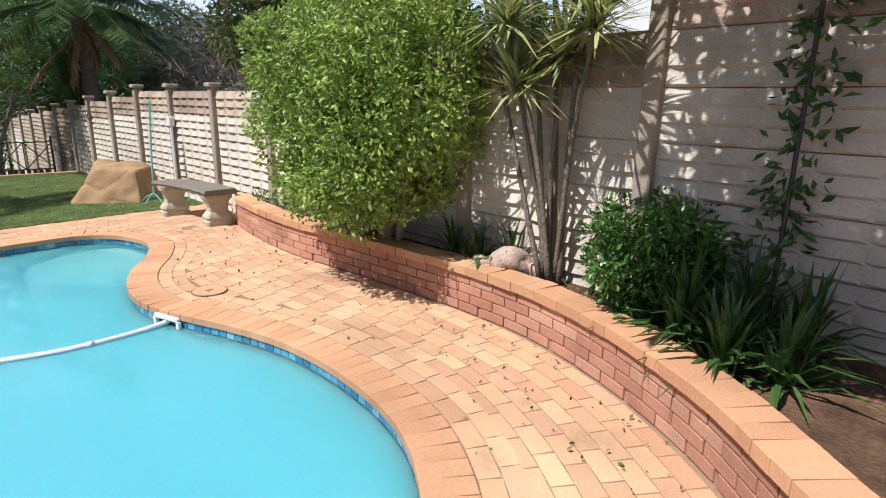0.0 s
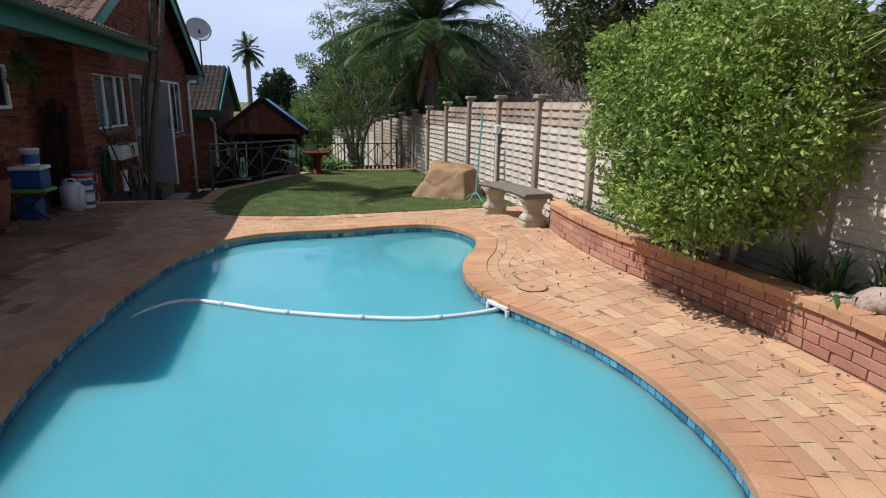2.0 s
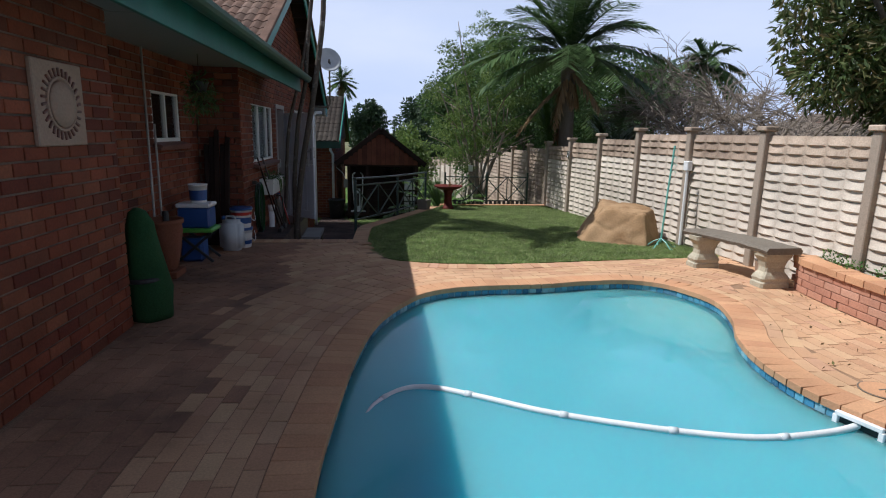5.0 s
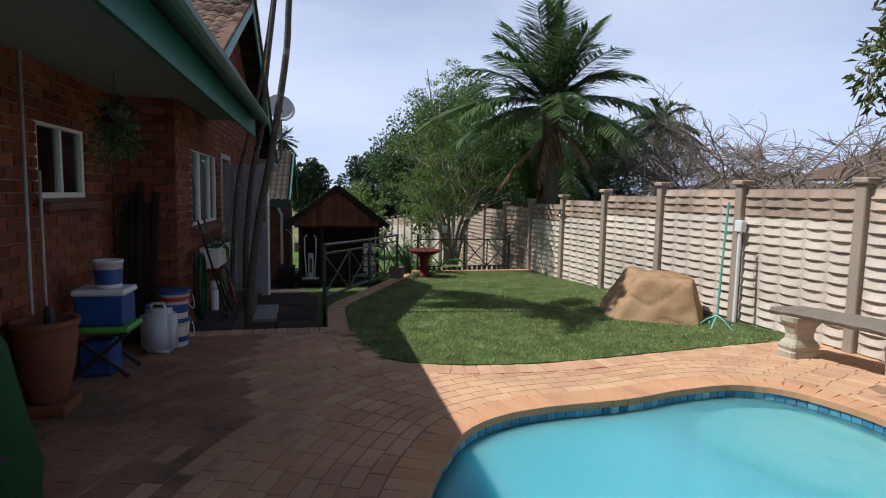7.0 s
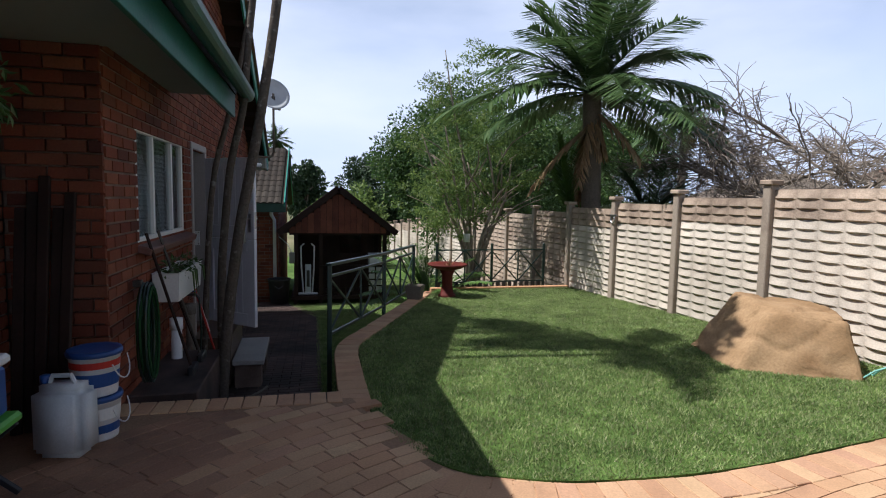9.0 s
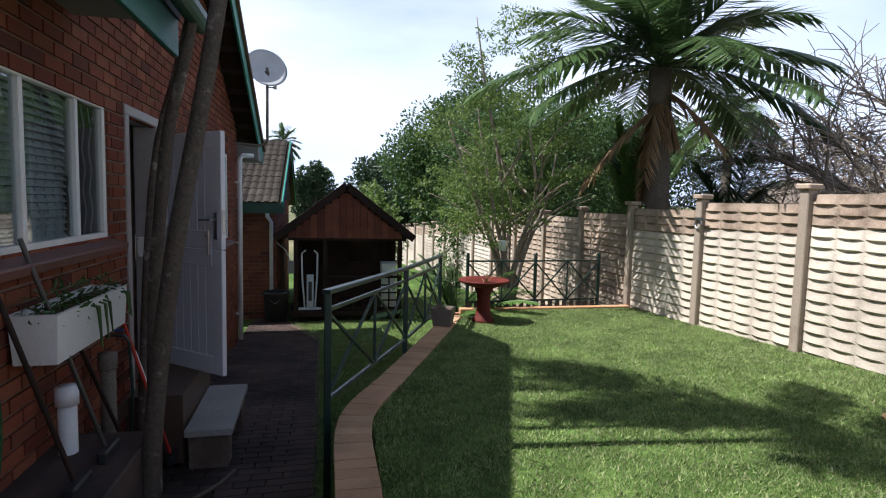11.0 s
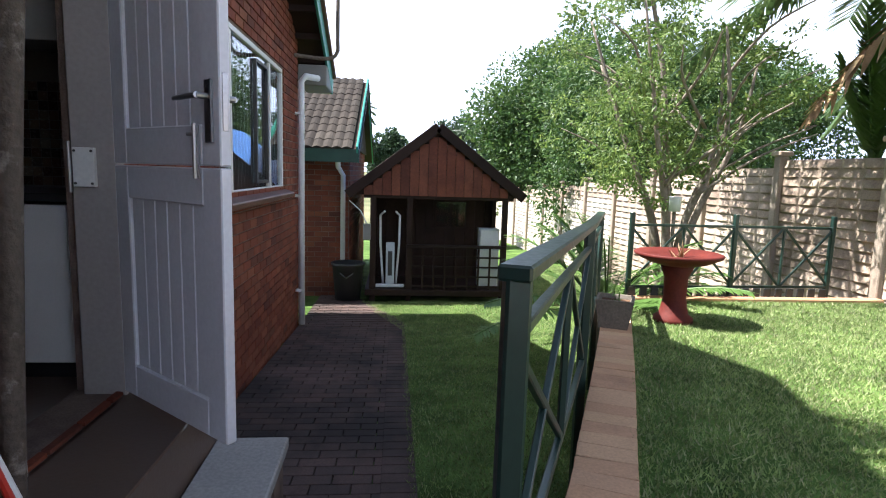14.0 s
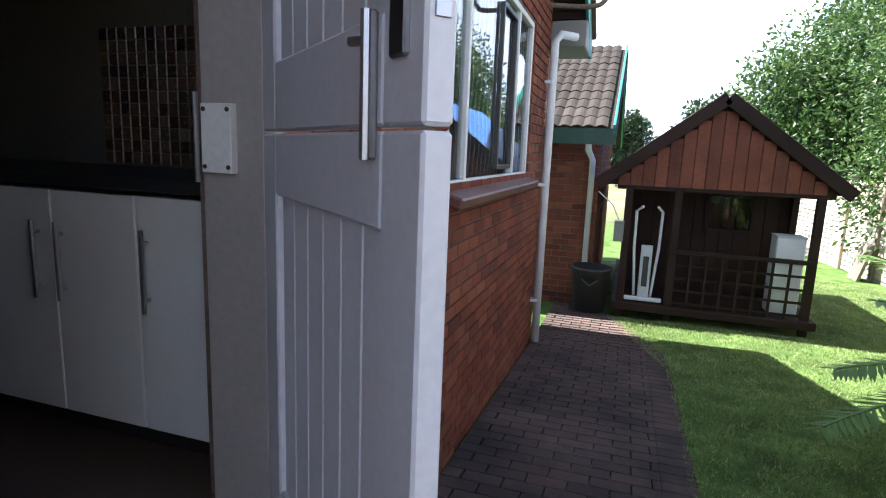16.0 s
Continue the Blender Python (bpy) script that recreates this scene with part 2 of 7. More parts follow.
M["roof_tile_light"] = mat("roof_tile_weathered", [(0.125, 0.094, 0.074), (0.155, 0.12, 0.096), (0.095, 0.073, 0.058), (0.185, 0.15, 0.122)], 0.9, 0.22, 2.5, 60, 0.4, 0.006,
                           stain=((0.10, 0.085, 0.07), 4.0, 0.56, 0.8, 0.5))
M["white_frame"] = mat("white_window_paint", [(0.72, 0.71, 0.68), (0.66, 0.65, 0.62)], 0.45, 0.08, 3, 60, 0.1, pick="noise")
M["door_paint"] = mat("white_door_paint", [(0.68, 0.67, 0.70), (0.62, 0.61, 0.64)], 0.45, 0.07, 2, 50, 0.12, 0.002, pick="noise", stain=((0.4, 0.37, 0.33), 3, 0.64, 0.85, 0.4))
M["glass"] = glass("window_glass")
M["sill"] = mat("clay_sill", [(0.12, 0.05, 0.04), (0.15, 0.065, 0.05)], 0.5, 0.2, 3, 60, 0.2)
M["pvc"] = plain("white_pvc", (0.72, 0.72, 0.72), 0.4)
# white pipe plastic greyed down, the porch shade painted into its colour
M["shaded_pvc"] = plain("pvc_in_porch_shade", (0.34, 0.33, 0.31), 0.6, amt=0.2)
M["rail"] = mat("dark_green_rail_paint", [(0.012, 0.03, 0.024), (0.018, 0.04, 0.032)], 0.35, 0.15, 4, 60, 0.15, 0.002, pick="noise", stain=((0.20, 0.20, 0.19), 7, 0.63, 0.8, 0.4))
M["shed_wood"] = mat("stained_pine_board", [(0.13, 0.04, 0.024), (0.17, 0.052, 0.03), (0.09, 0.03, 0.02), (0.2, 0.066, 0.038)], 0.65, 0.25, 3, 40, 0.3, 0.004, spec=0.25)
M["shed_dark"] = mat("dark_stained_timber", [(0.02, 0.011, 0.009), (0.03, 0.016, 0.012)], 0.7, 0.25, 3, 40, 0.3, 0.004, spec=0.2)
M["tarp"] = mat("blue_roof_sheet", [(0.03, 0.12, 0.38), (0.04, 0.15, 0.45)], 0.45, 0.12, 2, 30, 0.3, 0.01, pick="noise")
M["bark"] = mat("grey_bark", [(0.20, 0.165, 0.13), (0.13, 0.105, 0.085)], 0.95, 0.3, 5, 40, 0.8, 0.015, pick="noise")
M["mottled_bark"] = mat("mottled_grey_bark", [(0.11, 0.09, 0.072), (0.07, 0.057, 0.047)], 0.95, 0.3, 6, 40, 0.8, 0.012, pick="noise", stain=((0.34, 0.31, 0.27), 7.0, 0.56, 0.68, 0.8))
M["bark_pale"] = mat("pale_bark", [(0.30, 0.25, 0.20), (0.22, 0.18, 0.145)], 0.9, 0.25, 6, 45, 0.7, 0.01, pick="noise")
M["twig"] = mat("bare_twig", [(0.27, 0.22, 0.18), (0.20, 0.165, 0.135), (0.33, 0.28, 0.23)], 0.9, 0.2, 4, 40, 0.2)
M["dead_frond"] = mat("dead_frond", [(0.32, 0.20, 0.10), (0.24, 0.15, 0.085), (0.4, 0.28, 0.16)], 0.9, 0.2, 4, 40, 0.1, leaf=0.15)


def leafmat(name, cols, leaf=0.3, rough=0.5, spec=0.4):
    return mat(name, cols, rough, 0.18, 1.2, 30, 0, leaf=leaf, spec=spec)


M["hedge_leaf"] = leafmat("hedge_leaf", [(0.25, 0.34, 0.055), (0.33, 0.43, 0.08), (0.14, 0.215, 0.035), (0.43, 0.5, 0.14)])
M["tree_leaf"] = leafmat("tree_leaf", [(0.05, 0.10, 0.025), (0.07, 0.13, 0.03), (0.035, 0.075, 0.022), (0.11, 0.17, 0.035)])
M["light_leaf"] = leafmat("light_tree_leaf", [(0.12, 0.19, 0.05), (0.17, 0.25, 0.06), (0.08, 0.13, 0.036), (0.27, 0.34, 0.085)], 0.42)
M["far_leaf"] = leafmat("far_tree_leaf", [(0.035, 0.065, 0.03), (0.05, 0.085, 0.035), (0.03, 0.055, 0.028)])
M["mango_leaf"] = leafmat("broad_tree_leaf", [(0.05, 0.085, 0.02), (0.075, 0.11, 0.026), (0.11, 0.13, 0.04), (0.19, 0.15, 0.06)])
M["palm_leaf"] = leafmat("palm_leaf", [(0.055, 0.105, 0.035), (0.08, 0.14, 0.045), (0.12, 0.175, 0.065)], 0.3, 0.35, 0.6)
M["fern_leaf"] = leafmat("cycad_leaf", [(0.09, 0.17, 0.035), (0.12, 0.21, 0.05)], 0.3)
M["strap_leaf"] = leafmat("strap_leaf", [(0.05, 0.10, 0.025), (0.075, 0.14, 0.035), (0.035, 0.075, 0.02)], 0.25, 0.35, 0.5)
M["dracaena_leaf"] = leafmat("dracaena_leaf", [(0.26, 0.29, 0.10), (0.40, 0.40, 0.17), (0.17, 0.21, 0.07)], 0.25)
M["shrub_leaf"] = leafmat("shrub_leaf", [(0.055, 0.13, 0.022), (0.085, 0.18, 0.03), (0.04, 0.095, 0.02)], 0.25, 0.35, 0.5)
M["sandstone"] = mat("sandstone", [(0.30, 0.185, 0.095), (0.36, 0.235, 0.13), (0.23, 0.135, 0.068)], 0.9, 0.16, 1.8, 45, 0.5, 0.008, pick="noise",
                     stain=((0.19, 0.11, 0.06), 2.6, 0.55, 0.75, 0.6))
M["cast_stone"] = mat("cast_stone", [(0.21, 0.18, 0.145), (0.15, 0.13, 0.105)], 0.95, 0.22, 5, 60, 0.6, 0.01, pick="noise", stain=((0.13, 0.11, 0.09), 5, 0.54, 0.75, 0.7))
M["step_stone"] = mat("step_concrete", [(0.36, 0.34, 0.32), (0.3, 0.28, 0.26)], 0.9, 0.18, 3, 60, 0.4, pick="noise")
M["bath_red"] = mat("red_oxide_paint", [(0.085, 0.014, 0.011), (0.11, 0.02, 0.014)], 0.65, 0.2, 4, 50, 0.3, pick="noise", spec=0.2)
M["terracotta"] = mat("terracotta", [(0.21, 0.088, 0.052), (0.17, 0.068, 0.042)], 0.85, 0.2, 4, 50, 0.3, pick="noise")
M["terracotta_tile"] = mat("brown_floor_tile", [(0.115, 0.075, 0.052), (0.09, 0.058, 0.042)], 0.35, 0.15, 3, 50, 0.1, pick="noise")
M["cupboard"] = plain("white_cupboard", (0.74, 0.73, 0.72), 0.35, amt=0.03)
M["steel"] = mat("brushed_steel", [(0.42, 0.42, 0.43), (0.36, 0.36, 0.37)], 0.35, 0.1, 6, 90, 0.05, metal=1.0, pick="noise")
M["dark_steel"] = mat("dark_steel", [(0.10, 0.095, 0.09), (0.07, 0.065, 0.06)], 0.45, 0.15, 6, 90, 0.1, metal=0.8, pick="noise")
M["white_plastic"] = plain("white_plastic", (0.70, 0.70, 0.70), 0.45)
M["milky_plastic"] = plain("milky_plastic", (0.55, 0.58, 0.60), 0.4)
M["blue_plastic"] = plain("blue_plastic", (0.02, 0.07, 0.24), 0.4)
M["green_plastic"] = plain("green_plastic", (0.10, 0.36, 0.05), 0.45)
M["black_plastic"] = plain("black_plastic", (0.02, 0.02, 0.022), 0.5)
M["red_plastic"] = plain("red_plastic", (0.45, 0.03, 0.02), 0.4)
M["teal_paint"] = plain("pale_teal_paint", (0.16, 0.42, 0.36), 0.45)
M["green_canvas"] = mat("dark_green_canvas", [(0.026, 0.075, 0.028), (0.02, 0.06, 0.022)], 0.85, 0.2, 4, 60, 0.4, 0.01, pick="noise")
M["dish"] = plain("dish_grey", (0.50, 0.51, 0.52), 0.5)
M["plaster"] = mat("painted_plaster", [(0.55, 0.52, 0.47), (0.6, 0.57, 0.52)], 0.85, 0.08, 1.5, 50, 0.2, pick="noise")
# the rooms' dimness is put into this dark wall colour
M["dark_room"] = mat("dim_room_shade", [(0.12, 0.11, 0.10), (0.14, 0.13, 0.115)], 0.9, 0.1, 1.5, 50, 0.1, pick="noise")
M["mosaic"] = mat("brown_mosaic", [(0.05, 0.026, 0.02), (0.09, 0.05, 0.034), (0.14, 0.10, 0.07), (0.03, 0.02, 0.018), (0.17, 0.13, 0.1)], 0.25, 0.1, 6, 60, 0.05)
M["cast_cream"] = mat("cream_cast_stone", [(0.46, 0.42, 0.32), (0.40, 0.36, 0.27)], 0.9, 0.18, 5, 60, 0.5, 0.008, pick="noise", stain=((0.2, 0.16, 0.11), 6, 0.56, 0.78, 0.6))
M["soffit_clay"] = mat("pale_clay", [(0.36, 0.25, 0.19), (0.31, 0.21, 0.16)], 0.9, 0.15, 5, 60, 0.3, pick="noise")
M["rose_stone"] = mat("rose_quartz_stone", [(0.45, 0.34, 0.28), (0.36, 0.26, 0.21)], 0.9, 0.25, 6, 40, 0.7, 0.015, pick="noise")
M["litter"] = mat("dry_leaf", [(0.16, 0.10, 0.05), (0.22, 0.15, 0.08), (0.10, 0.13, 0.04), (0.12, 0.07, 0.04)], 0.8, 0.2, 4, 40, 0)
M["step_plaster"] = mat("pale_step_plaster", [(0.66, 0.62, 0.54), (0.52, 0.48, 0.41)], 0.8, 0.14, 2.5, 30, 0.1, pick="noise")
# darker paver: dirt stains plus the wall side's low light in its colour
M["paver_dim_dirty"] = mat("dim_dirty_clay_paver", [(0.36, 0.20, 0.125), (0.32, 0.175, 0.112), (0.39, 0.225, 0.14)], 0.85, 0.2, 1.3, 90, 0.3, 0.004, stain=((0.07, 0.055, 0.046), 1.1, 0.44, 0.7, 0.8))
M["roof_tile_mid"] = mat("roof_tile_grey_brown", [(0.032, 0.025, 0.021), (0.041, 0.033, 0.027), (0.026, 0.021, 0.018), (0.055, 0.046, 0.038)], 0.9, 0.22, 2.5, 60, 0.4, 0.006)

# ---- building helpers ----


def link_mesh(name, me, material=None, parent=None, label=""):
    ob = new(name, me)
    if material and not me.materials:
        me.materials.append(material)
    if parent:
        ob.parent = parent
    if label:
        ob["label"] = label
    return ob


def part(name, bm, material, parent, label=""):
    """Links a bmesh as one mesh object under a thing or a part."""
    me = bpy.data.meshes.new(name)
    bmesh.ops.recalc_face_normals(bm, faces=bm.faces)
    bm.to_mesh(me)
    bm.free()
    return link_mesh(name, me, material, parent, label)


def smooth(ob):
    for p in ob.data.polygons:
        p.use_smooth = True
    return ob


def thing(name, label, category, at=(0, 0, 0), rz=0, group="", kind=""):
    ob = new(name)
    ob.matrix_basis = pose(*at, 0, 0, rz)
    ob.empty_display_size = 0.1
    return tagged(ob, label, category, group, kind)


def structure(name, bm, material, label, category="structure"):
    return tagged(part(name, bm, material, None), label, category, kind="structure")


def box(bm, c, s, m=None, bevel=0.0):
    """A box with centre c and size s, turned by m about its centre."""
    mm = Matrix.Translation(c) @ (m.to_4x4() if m else Matrix()) @ Matrix.Diagonal((*s, 1))
    made = bmesh.ops.create_cube(bm, size=1, matrix=mm)["verts"]
    if bevel:
        edges = list({e for v in made for e in v.link_edges})
        bmesh.ops.bevel(bm, geom=edges, offset=bevel, segments=1, affect="EDGES")
    return bm


def boxes(*rows, bevel=0.0):
    bm = bmesh.new()
    for c, s in rows:
        box(bm, c, s, None, bevel)
    return bm


def tube(bm, pts, radii, n=8, caps=True):
    """A round tube along points, with one radius or a radius for each point."""
    pts = [Vector(p) for p in pts]
    if not hasattr(radii, "__len__"):
        radii = [radii] * len(pts)
    rings = []
    side = None
    for i, p in enumerate(pts):
        d = (pts[min(i + 1, len(pts) - 1)] - pts[max(i - 1, 0)]).normalized()
        if side is None:
            side = d.orthogonal().normalized()
        side = (side - d * side.dot(d)).normalized()
        up = d.cross(side)
        rings.append([bm.verts.new(p + radii[i] * (math.cos(a) * side + math.sin(a) * up)) for a in (2 * math.pi * k / n for k in range(n))])
    for a, b in zip(rings, rings[1:]):
        for k in range(n):
            bm.faces.new((a[k], a[(k + 1) % n], b[(k + 1) % n], b[k]))
    if caps:
        bm.faces.new(rings[0][::-1])
        bm.faces.new(rings[-1])
    return bm


def lathe(bm, profile, n=24, c=(0, 0, 0), close=True):
    rings = [[bm.verts.new((c[0] + r * math.cos(2 * math.pi * k / n), c[1] + r * math.sin(2 * math.pi * k / n), c[2] + z)) for k in range(n)] for r, z in profile]
    for a, b in zip(rings, rings[1:]):
        for k in range(n):
            bm.faces.new((a[k], a[(k + 1) % n], b[(k + 1) % n], b[k]))
    if close:
        bm.faces.new(rings[0][::-1])
        bm.faces.new(rings[-1])
    return bm


def beam(bm, a, b, w, h, bevel=0.0):
    """A rectangular bar from a to b, w across and h high."""
    a, b = Vector(a), Vector(b)
    d = (b - a).normalized()
    side = d.cross(Vector((0, 0, 1)))
    side = side.normalized() if side.length > 1e-4 else Vector((1, 0, 0))
    up = side.cross(d)
    return box(bm, (a + b) / 2, ((b - a).length, w, h), Matrix((d, side, up)).transposed(), bevel)


def prism(outline, z0, z1, holes=()):
    """A slab between two heights (numbers, or functions of x and y), with holes."""
    h0, h1 = (z0 if callable(z0) else lambda x, y: z0), (z1 if callable(z1) else lambda x, y: z1)
    bm = bmesh.new()
    for which in (h1, h0):
        edges = []
        for loop in (outline, *holes):
            vs = [bm.verts.new((x, y, which(x, y))) for x, y in loop]
            edges += [bm.edges.new((vs[i], vs[(i + 1) % len(vs)])) for i in range(len(vs))]
        bmesh.ops.triangle_fill(bm, use_beauty=True, edges=edges)
    for loop in (outline, *holes):
        for (x, y), (u, v) in zip(loop, [*loop[1:], loop[0]]):
            bm.faces.new([bm.verts.new(p) for p in ((x, y, h0(x, y)), (u, v, h0(u, v)), (u, v, h1(u, v)), (x, y, h1(x, y)))])
    bmesh.ops.remove_doubles(bm, verts=bm.verts, dist=1e-4)
    return bm


def array_mesh(name, verts, faces, material):
    """A mesh from numpy arrays of vertices and equal-sided faces."""
    verts, faces = np.asarray(verts, np.float32), np.asarray(faces, np.int32)
    me = bpy.data.meshes.new(name)
    k = faces.shape[1]
    me.vertices.add(len(verts))
    me.vertices.foreach_set("co", verts.ravel())
    me.loops.add(faces.size)
    me.loops.foreach_set("vertex_index", faces.ravel())
    me.polygons.add(len(faces))
    me.polygons.foreach_set("loop_start", np.arange(0, faces.size, k, dtype=np.int32))
    me.polygons.foreach_set("use_smooth", np.zeros(len(faces), bool))
    me.update(calc_edges=True)
    me.materials.append(material)
    return me


def catmull(ctrl, per=12, closed=True):
    c = [np.array(p, float) for p in ctrl]
    n, out = len(c), []
    for i in range(n if closed else n - 1):
        p0, p1, p2, p3 = (c[(i + k) % n] if closed else c[min(max(i + k, 0), n - 1)] for k in (-1, 0, 1, 2))
        for s in np.arange(per) / per:
            out.append(0.5 * (2 * p1 + (p2 - p0) * s + (2 * p0 - 5 * p1 + 4 * p2 - p3) * s * s + (3 * p1 - p0 - 3 * p2 + p3) * s ** 3))
    if not closed:
        out.append(c[-1])
    return np.array(out)


def along(P, step, closed=False, start=0.0):
    """Places and tangents at even steps along a polyline."""
    Q = np.vstack([P, P[:1]]) if closed else P
    seg = np.linalg.norm(np.diff(Q, axis=0), axis=1)
    cum = np.concatenate([[0], np.cumsum(seg)])
    if closed:
        step = cum[-1] / max(1, round(cum[-1] / step))
    s = np.arange(start, cum[-1] - (1e-6 if closed else 0), step)
    at = np.stack([np.interp(s, cum, Q[:, k]) for k in range(Q.shape[1])], 1)
    ahead = np.stack([np.interp(np.minimum(s + 0.03, cum[-1]), cum, Q[:, k]) for k in range(Q.shape[1])], 1)
    back = np.stack([np.interp(np.maximum(s - 0.03, 0), cum, Q[:, k]) for k in range(Q.shape[1])], 1)
    tan = ahead - back
    return at, tan / np.maximum(np.linalg.norm(tan, axis=1, keepdims=True), 1e-9)


def inside(poly, pts):
    poly, pts = np.asarray(poly), np.asarray(pts)
    res = np.zeros(len(pts), bool)
    for (x0, y0), (x1, y1) in zip(poly, np.roll(poly, -1, axis=0)):
        cross = ((y0 > pts[:, 1]) != (y1 > pts[:, 1]))
        with np.errstate(divide="ignore", invalid="ignore"):
            xi = (x1 - x0) * (pts[:, 1] - y0) / (y1 - y0) + x0
        res ^= cross & (pts[:, 0] < xi)
    return res


BRICKS = {}


def brick_mesh(l, w, h, material, bevel=0.003):
    """A shared brick, its long side along x, its top at z = 0."""
    key = (round(l, 2), round(w, 3), round(h, 3), material.name)
    if key not in BRICKS:
        bm = boxes(((0, 0, -h / 2), (l, w, h)))
        bmesh.ops.bevel(bm, geom=[e for e in bm.edges if all(v.co.z > -h / 2 for v in e.verts)], offset=bevel, segments=1, affect="EDGES")
        me = bpy.data.meshes.new("brick")
        bm.to_mesh(me)
        bm.free()
        me.materials.append(material)
        BRICKS[key] = me
    return BRICKS[key]


CUBE_V = np.array([(x, y, z) for x in (-0.5, 0.5) for y in (-0.5, 0.5) for z in (-0.5, 0.5)])
CUBE_F = np.array([(0, 1, 3, 2), (4, 6, 7, 5), (0, 4, 5, 1), (2, 3, 7, 6), (1, 5, 7, 3)])


def lay(parent, name, rows, material, as_part, stuff_name):
    """Lays bricks: rows of (matrix of a brick with its top at z = 0, l, w, h). Those that as_part picks are objects, the rest one mesh."""
    verts, faces, count = [], [], 0
    for m, l, w, h in rows:
        if as_part(m.translation):
            ob = link_mesh(name, brick_mesh(l, w, h, material), None, parent)
            ob.matrix_basis = m
        else:
            mm = np.array(m)
            v = CUBE_V * (l, w, h) - (0, 0, h / 2)
            top = v[:, 2] > -h / 2
            v[top, 0] *= 1 - 0.005 / l
            v[top, 1] *= 1 - 0.005 / w
            verts.append(v @ mm[:3, :3].T + mm[:3, 3])
            faces.append(CUBE_F + 8 * count)
            count += 1
    if count:
        ob = link_mesh(stuff_name, array_mesh(stuff_name, np.vstack(verts), np.vstack(faces), material), None, parent)
        ob["kind"] = "stuff"


def wall_bricks(spans, z0, z1, place, depth, course=0.085, length=0.232, gap=0.013):
    """Running bond in the wall's own plane: spans(v) gives the stretches (a, b) of u that are wall at height v; place(u, v) is the brick's matrix."""
    rows, k, v = [], 0, z0
    while v < z1:
        mid = v + course / 2
        for a, b in spans(mid):
            u = math.floor(a / length) * length + (length / 2 if k % 2 else 0) - length
            while u < b:
                lo, hi = max(u, a), min(u + length, b)
                if hi - lo > 0.045:
                    rows.append((place((lo + hi) / 2, mid), hi - lo - gap, course - gap, depth))
                u += length
        v += course
        k += 1
    return rows


def cut(a, b, holes, v):
    """The stretches of a..b at height v outside the holes (u0, u1, v0, v1)."""
    out = [(a, b)]
    for u0, u1, v0, v1 in holes:
        if v0 < v < v1:
            out = [s for lo, hi in out for s in ((lo, min(hi, u0)), (max(lo, u1), hi)) if s[1] - s[0] > 0.01]
    return out


def leaves(name, pts, normals, size, material, parent, rng, aspect=0.5, droop=0.3, seg=1):
    """A crown of folded leaves: each leaf has two halves bent about its rib."""
    n = len(pts)
    d = rng.normal(size=(n, 3)) * 0.8 + normals
    d[:, 2] -= droop
    d /= np.linalg.norm(d, axis=1, keepdims=True)
    side = np.cross(d, rng.normal(size=(n, 3)))
    side /= np.maximum(np.linalg.norm(side, axis=1, keepdims=True), 1e-6)
    up = np.cross(side, d)
    L = (size * rng.uniform(0.6, 1.25, n))[:, None]
    W = L * aspect
    v = np.stack([pts, pts + d * L * 0.5 + side * W * 0.5 + up * W * 0.12, pts + d * L - up * L * 0.12, pts + d * L * 0.5 - side * W * 0.5 + up * W * 0.12], 1).reshape(-1, 3)
    i = np.arange(n)[:, None] * 4
    f = np.concatenate([i + (0, 1, 2), i + (0, 2, 3)])
    return link_mesh(name, array_mesh(name, v, f, material), None, parent)


def clump_points(rng, centres, radii, n, shell=0.55, squash=1.0):
    """Points in the outer shells of many clumps, and their outward normals."""
    centres, radii = np.asarray(centres, float), np.asarray(radii, float)
    w = radii ** 2
    pick = rng.choice(len(centres), n, p=w / w.sum())
    d = rng.normal(size=(n, 3))
    d /= np.linalg.norm(d, axis=1, keepdims=True)
    r = radii[pick] * (shell + (1 - shell) * rng.random(n) ** 0.6)
    off = d * r[:, None]
    off[:, 2] *= squash
    return centres[pick] + off, d


def blob(seed, size, cuts=3, rough=0.18, flat=0.0, freq=1.1):
    """A weathered boulder."""
    bm = bmesh.new()
    bmesh.ops.create_icosphere(bm, subdivisions=cuts, radius=1)
    for v in bm.verts:
        p = v.co.copy()
        k = 1 + rough * noise.noise(p * freq + Vector((seed, 0, 0))) * 2 + rough * 0.5 * noise.noise(p * freq * 3 + Vector((seed, 5, 0)))
        q = max(abs(p.x), abs(p.y), abs(p.z)) ** flat
        p = p * k / q
        v.co = Vector((p.x * size[0], p.y * size[1], p.z * size[2]))
    return bm


# ---- ground, terraces ----


def upz(y):
    return 0.015 - 0.0307 * max(0.0, y - 8.0)


def lowz(y):
    return -0.62 - 0.068 * (y - 10.8) if y < 17.8 else -1.096 - 0.03 * (y - 17.8)


def fence_x(y):
    return 2.95 - 0.06 * (y - 7.97)


POOL = catmull([(-1.83, 2.35), (-1.98, 3.1), (-2.02, 3.8), (-1.98, 4.5), (-1.9, 5.3), (-1.76, 6.0), (-1.53, 6.53), (-1.25, 6.9), (-0.78, 7.1), (0.0, 7.17),
                (0.6, 7.29), (1.08, 7.3), (1.42, 7.06), (1.58, 6.5), (1.42, 5.95), (1.18, 5.5), (1.04, 5.05), (1.02, 4.6), (1.13, 4.2), (1.35, 3.7),
                (1.51, 3.2), (1.57, 2.65), (1.52, 2.05), (1.34, 1.6), (1.05, 1.25), (0.5, 0.95), (-0.3, 0.95), (-0.95, 1.2), (-1.5, 1.7)], 8)
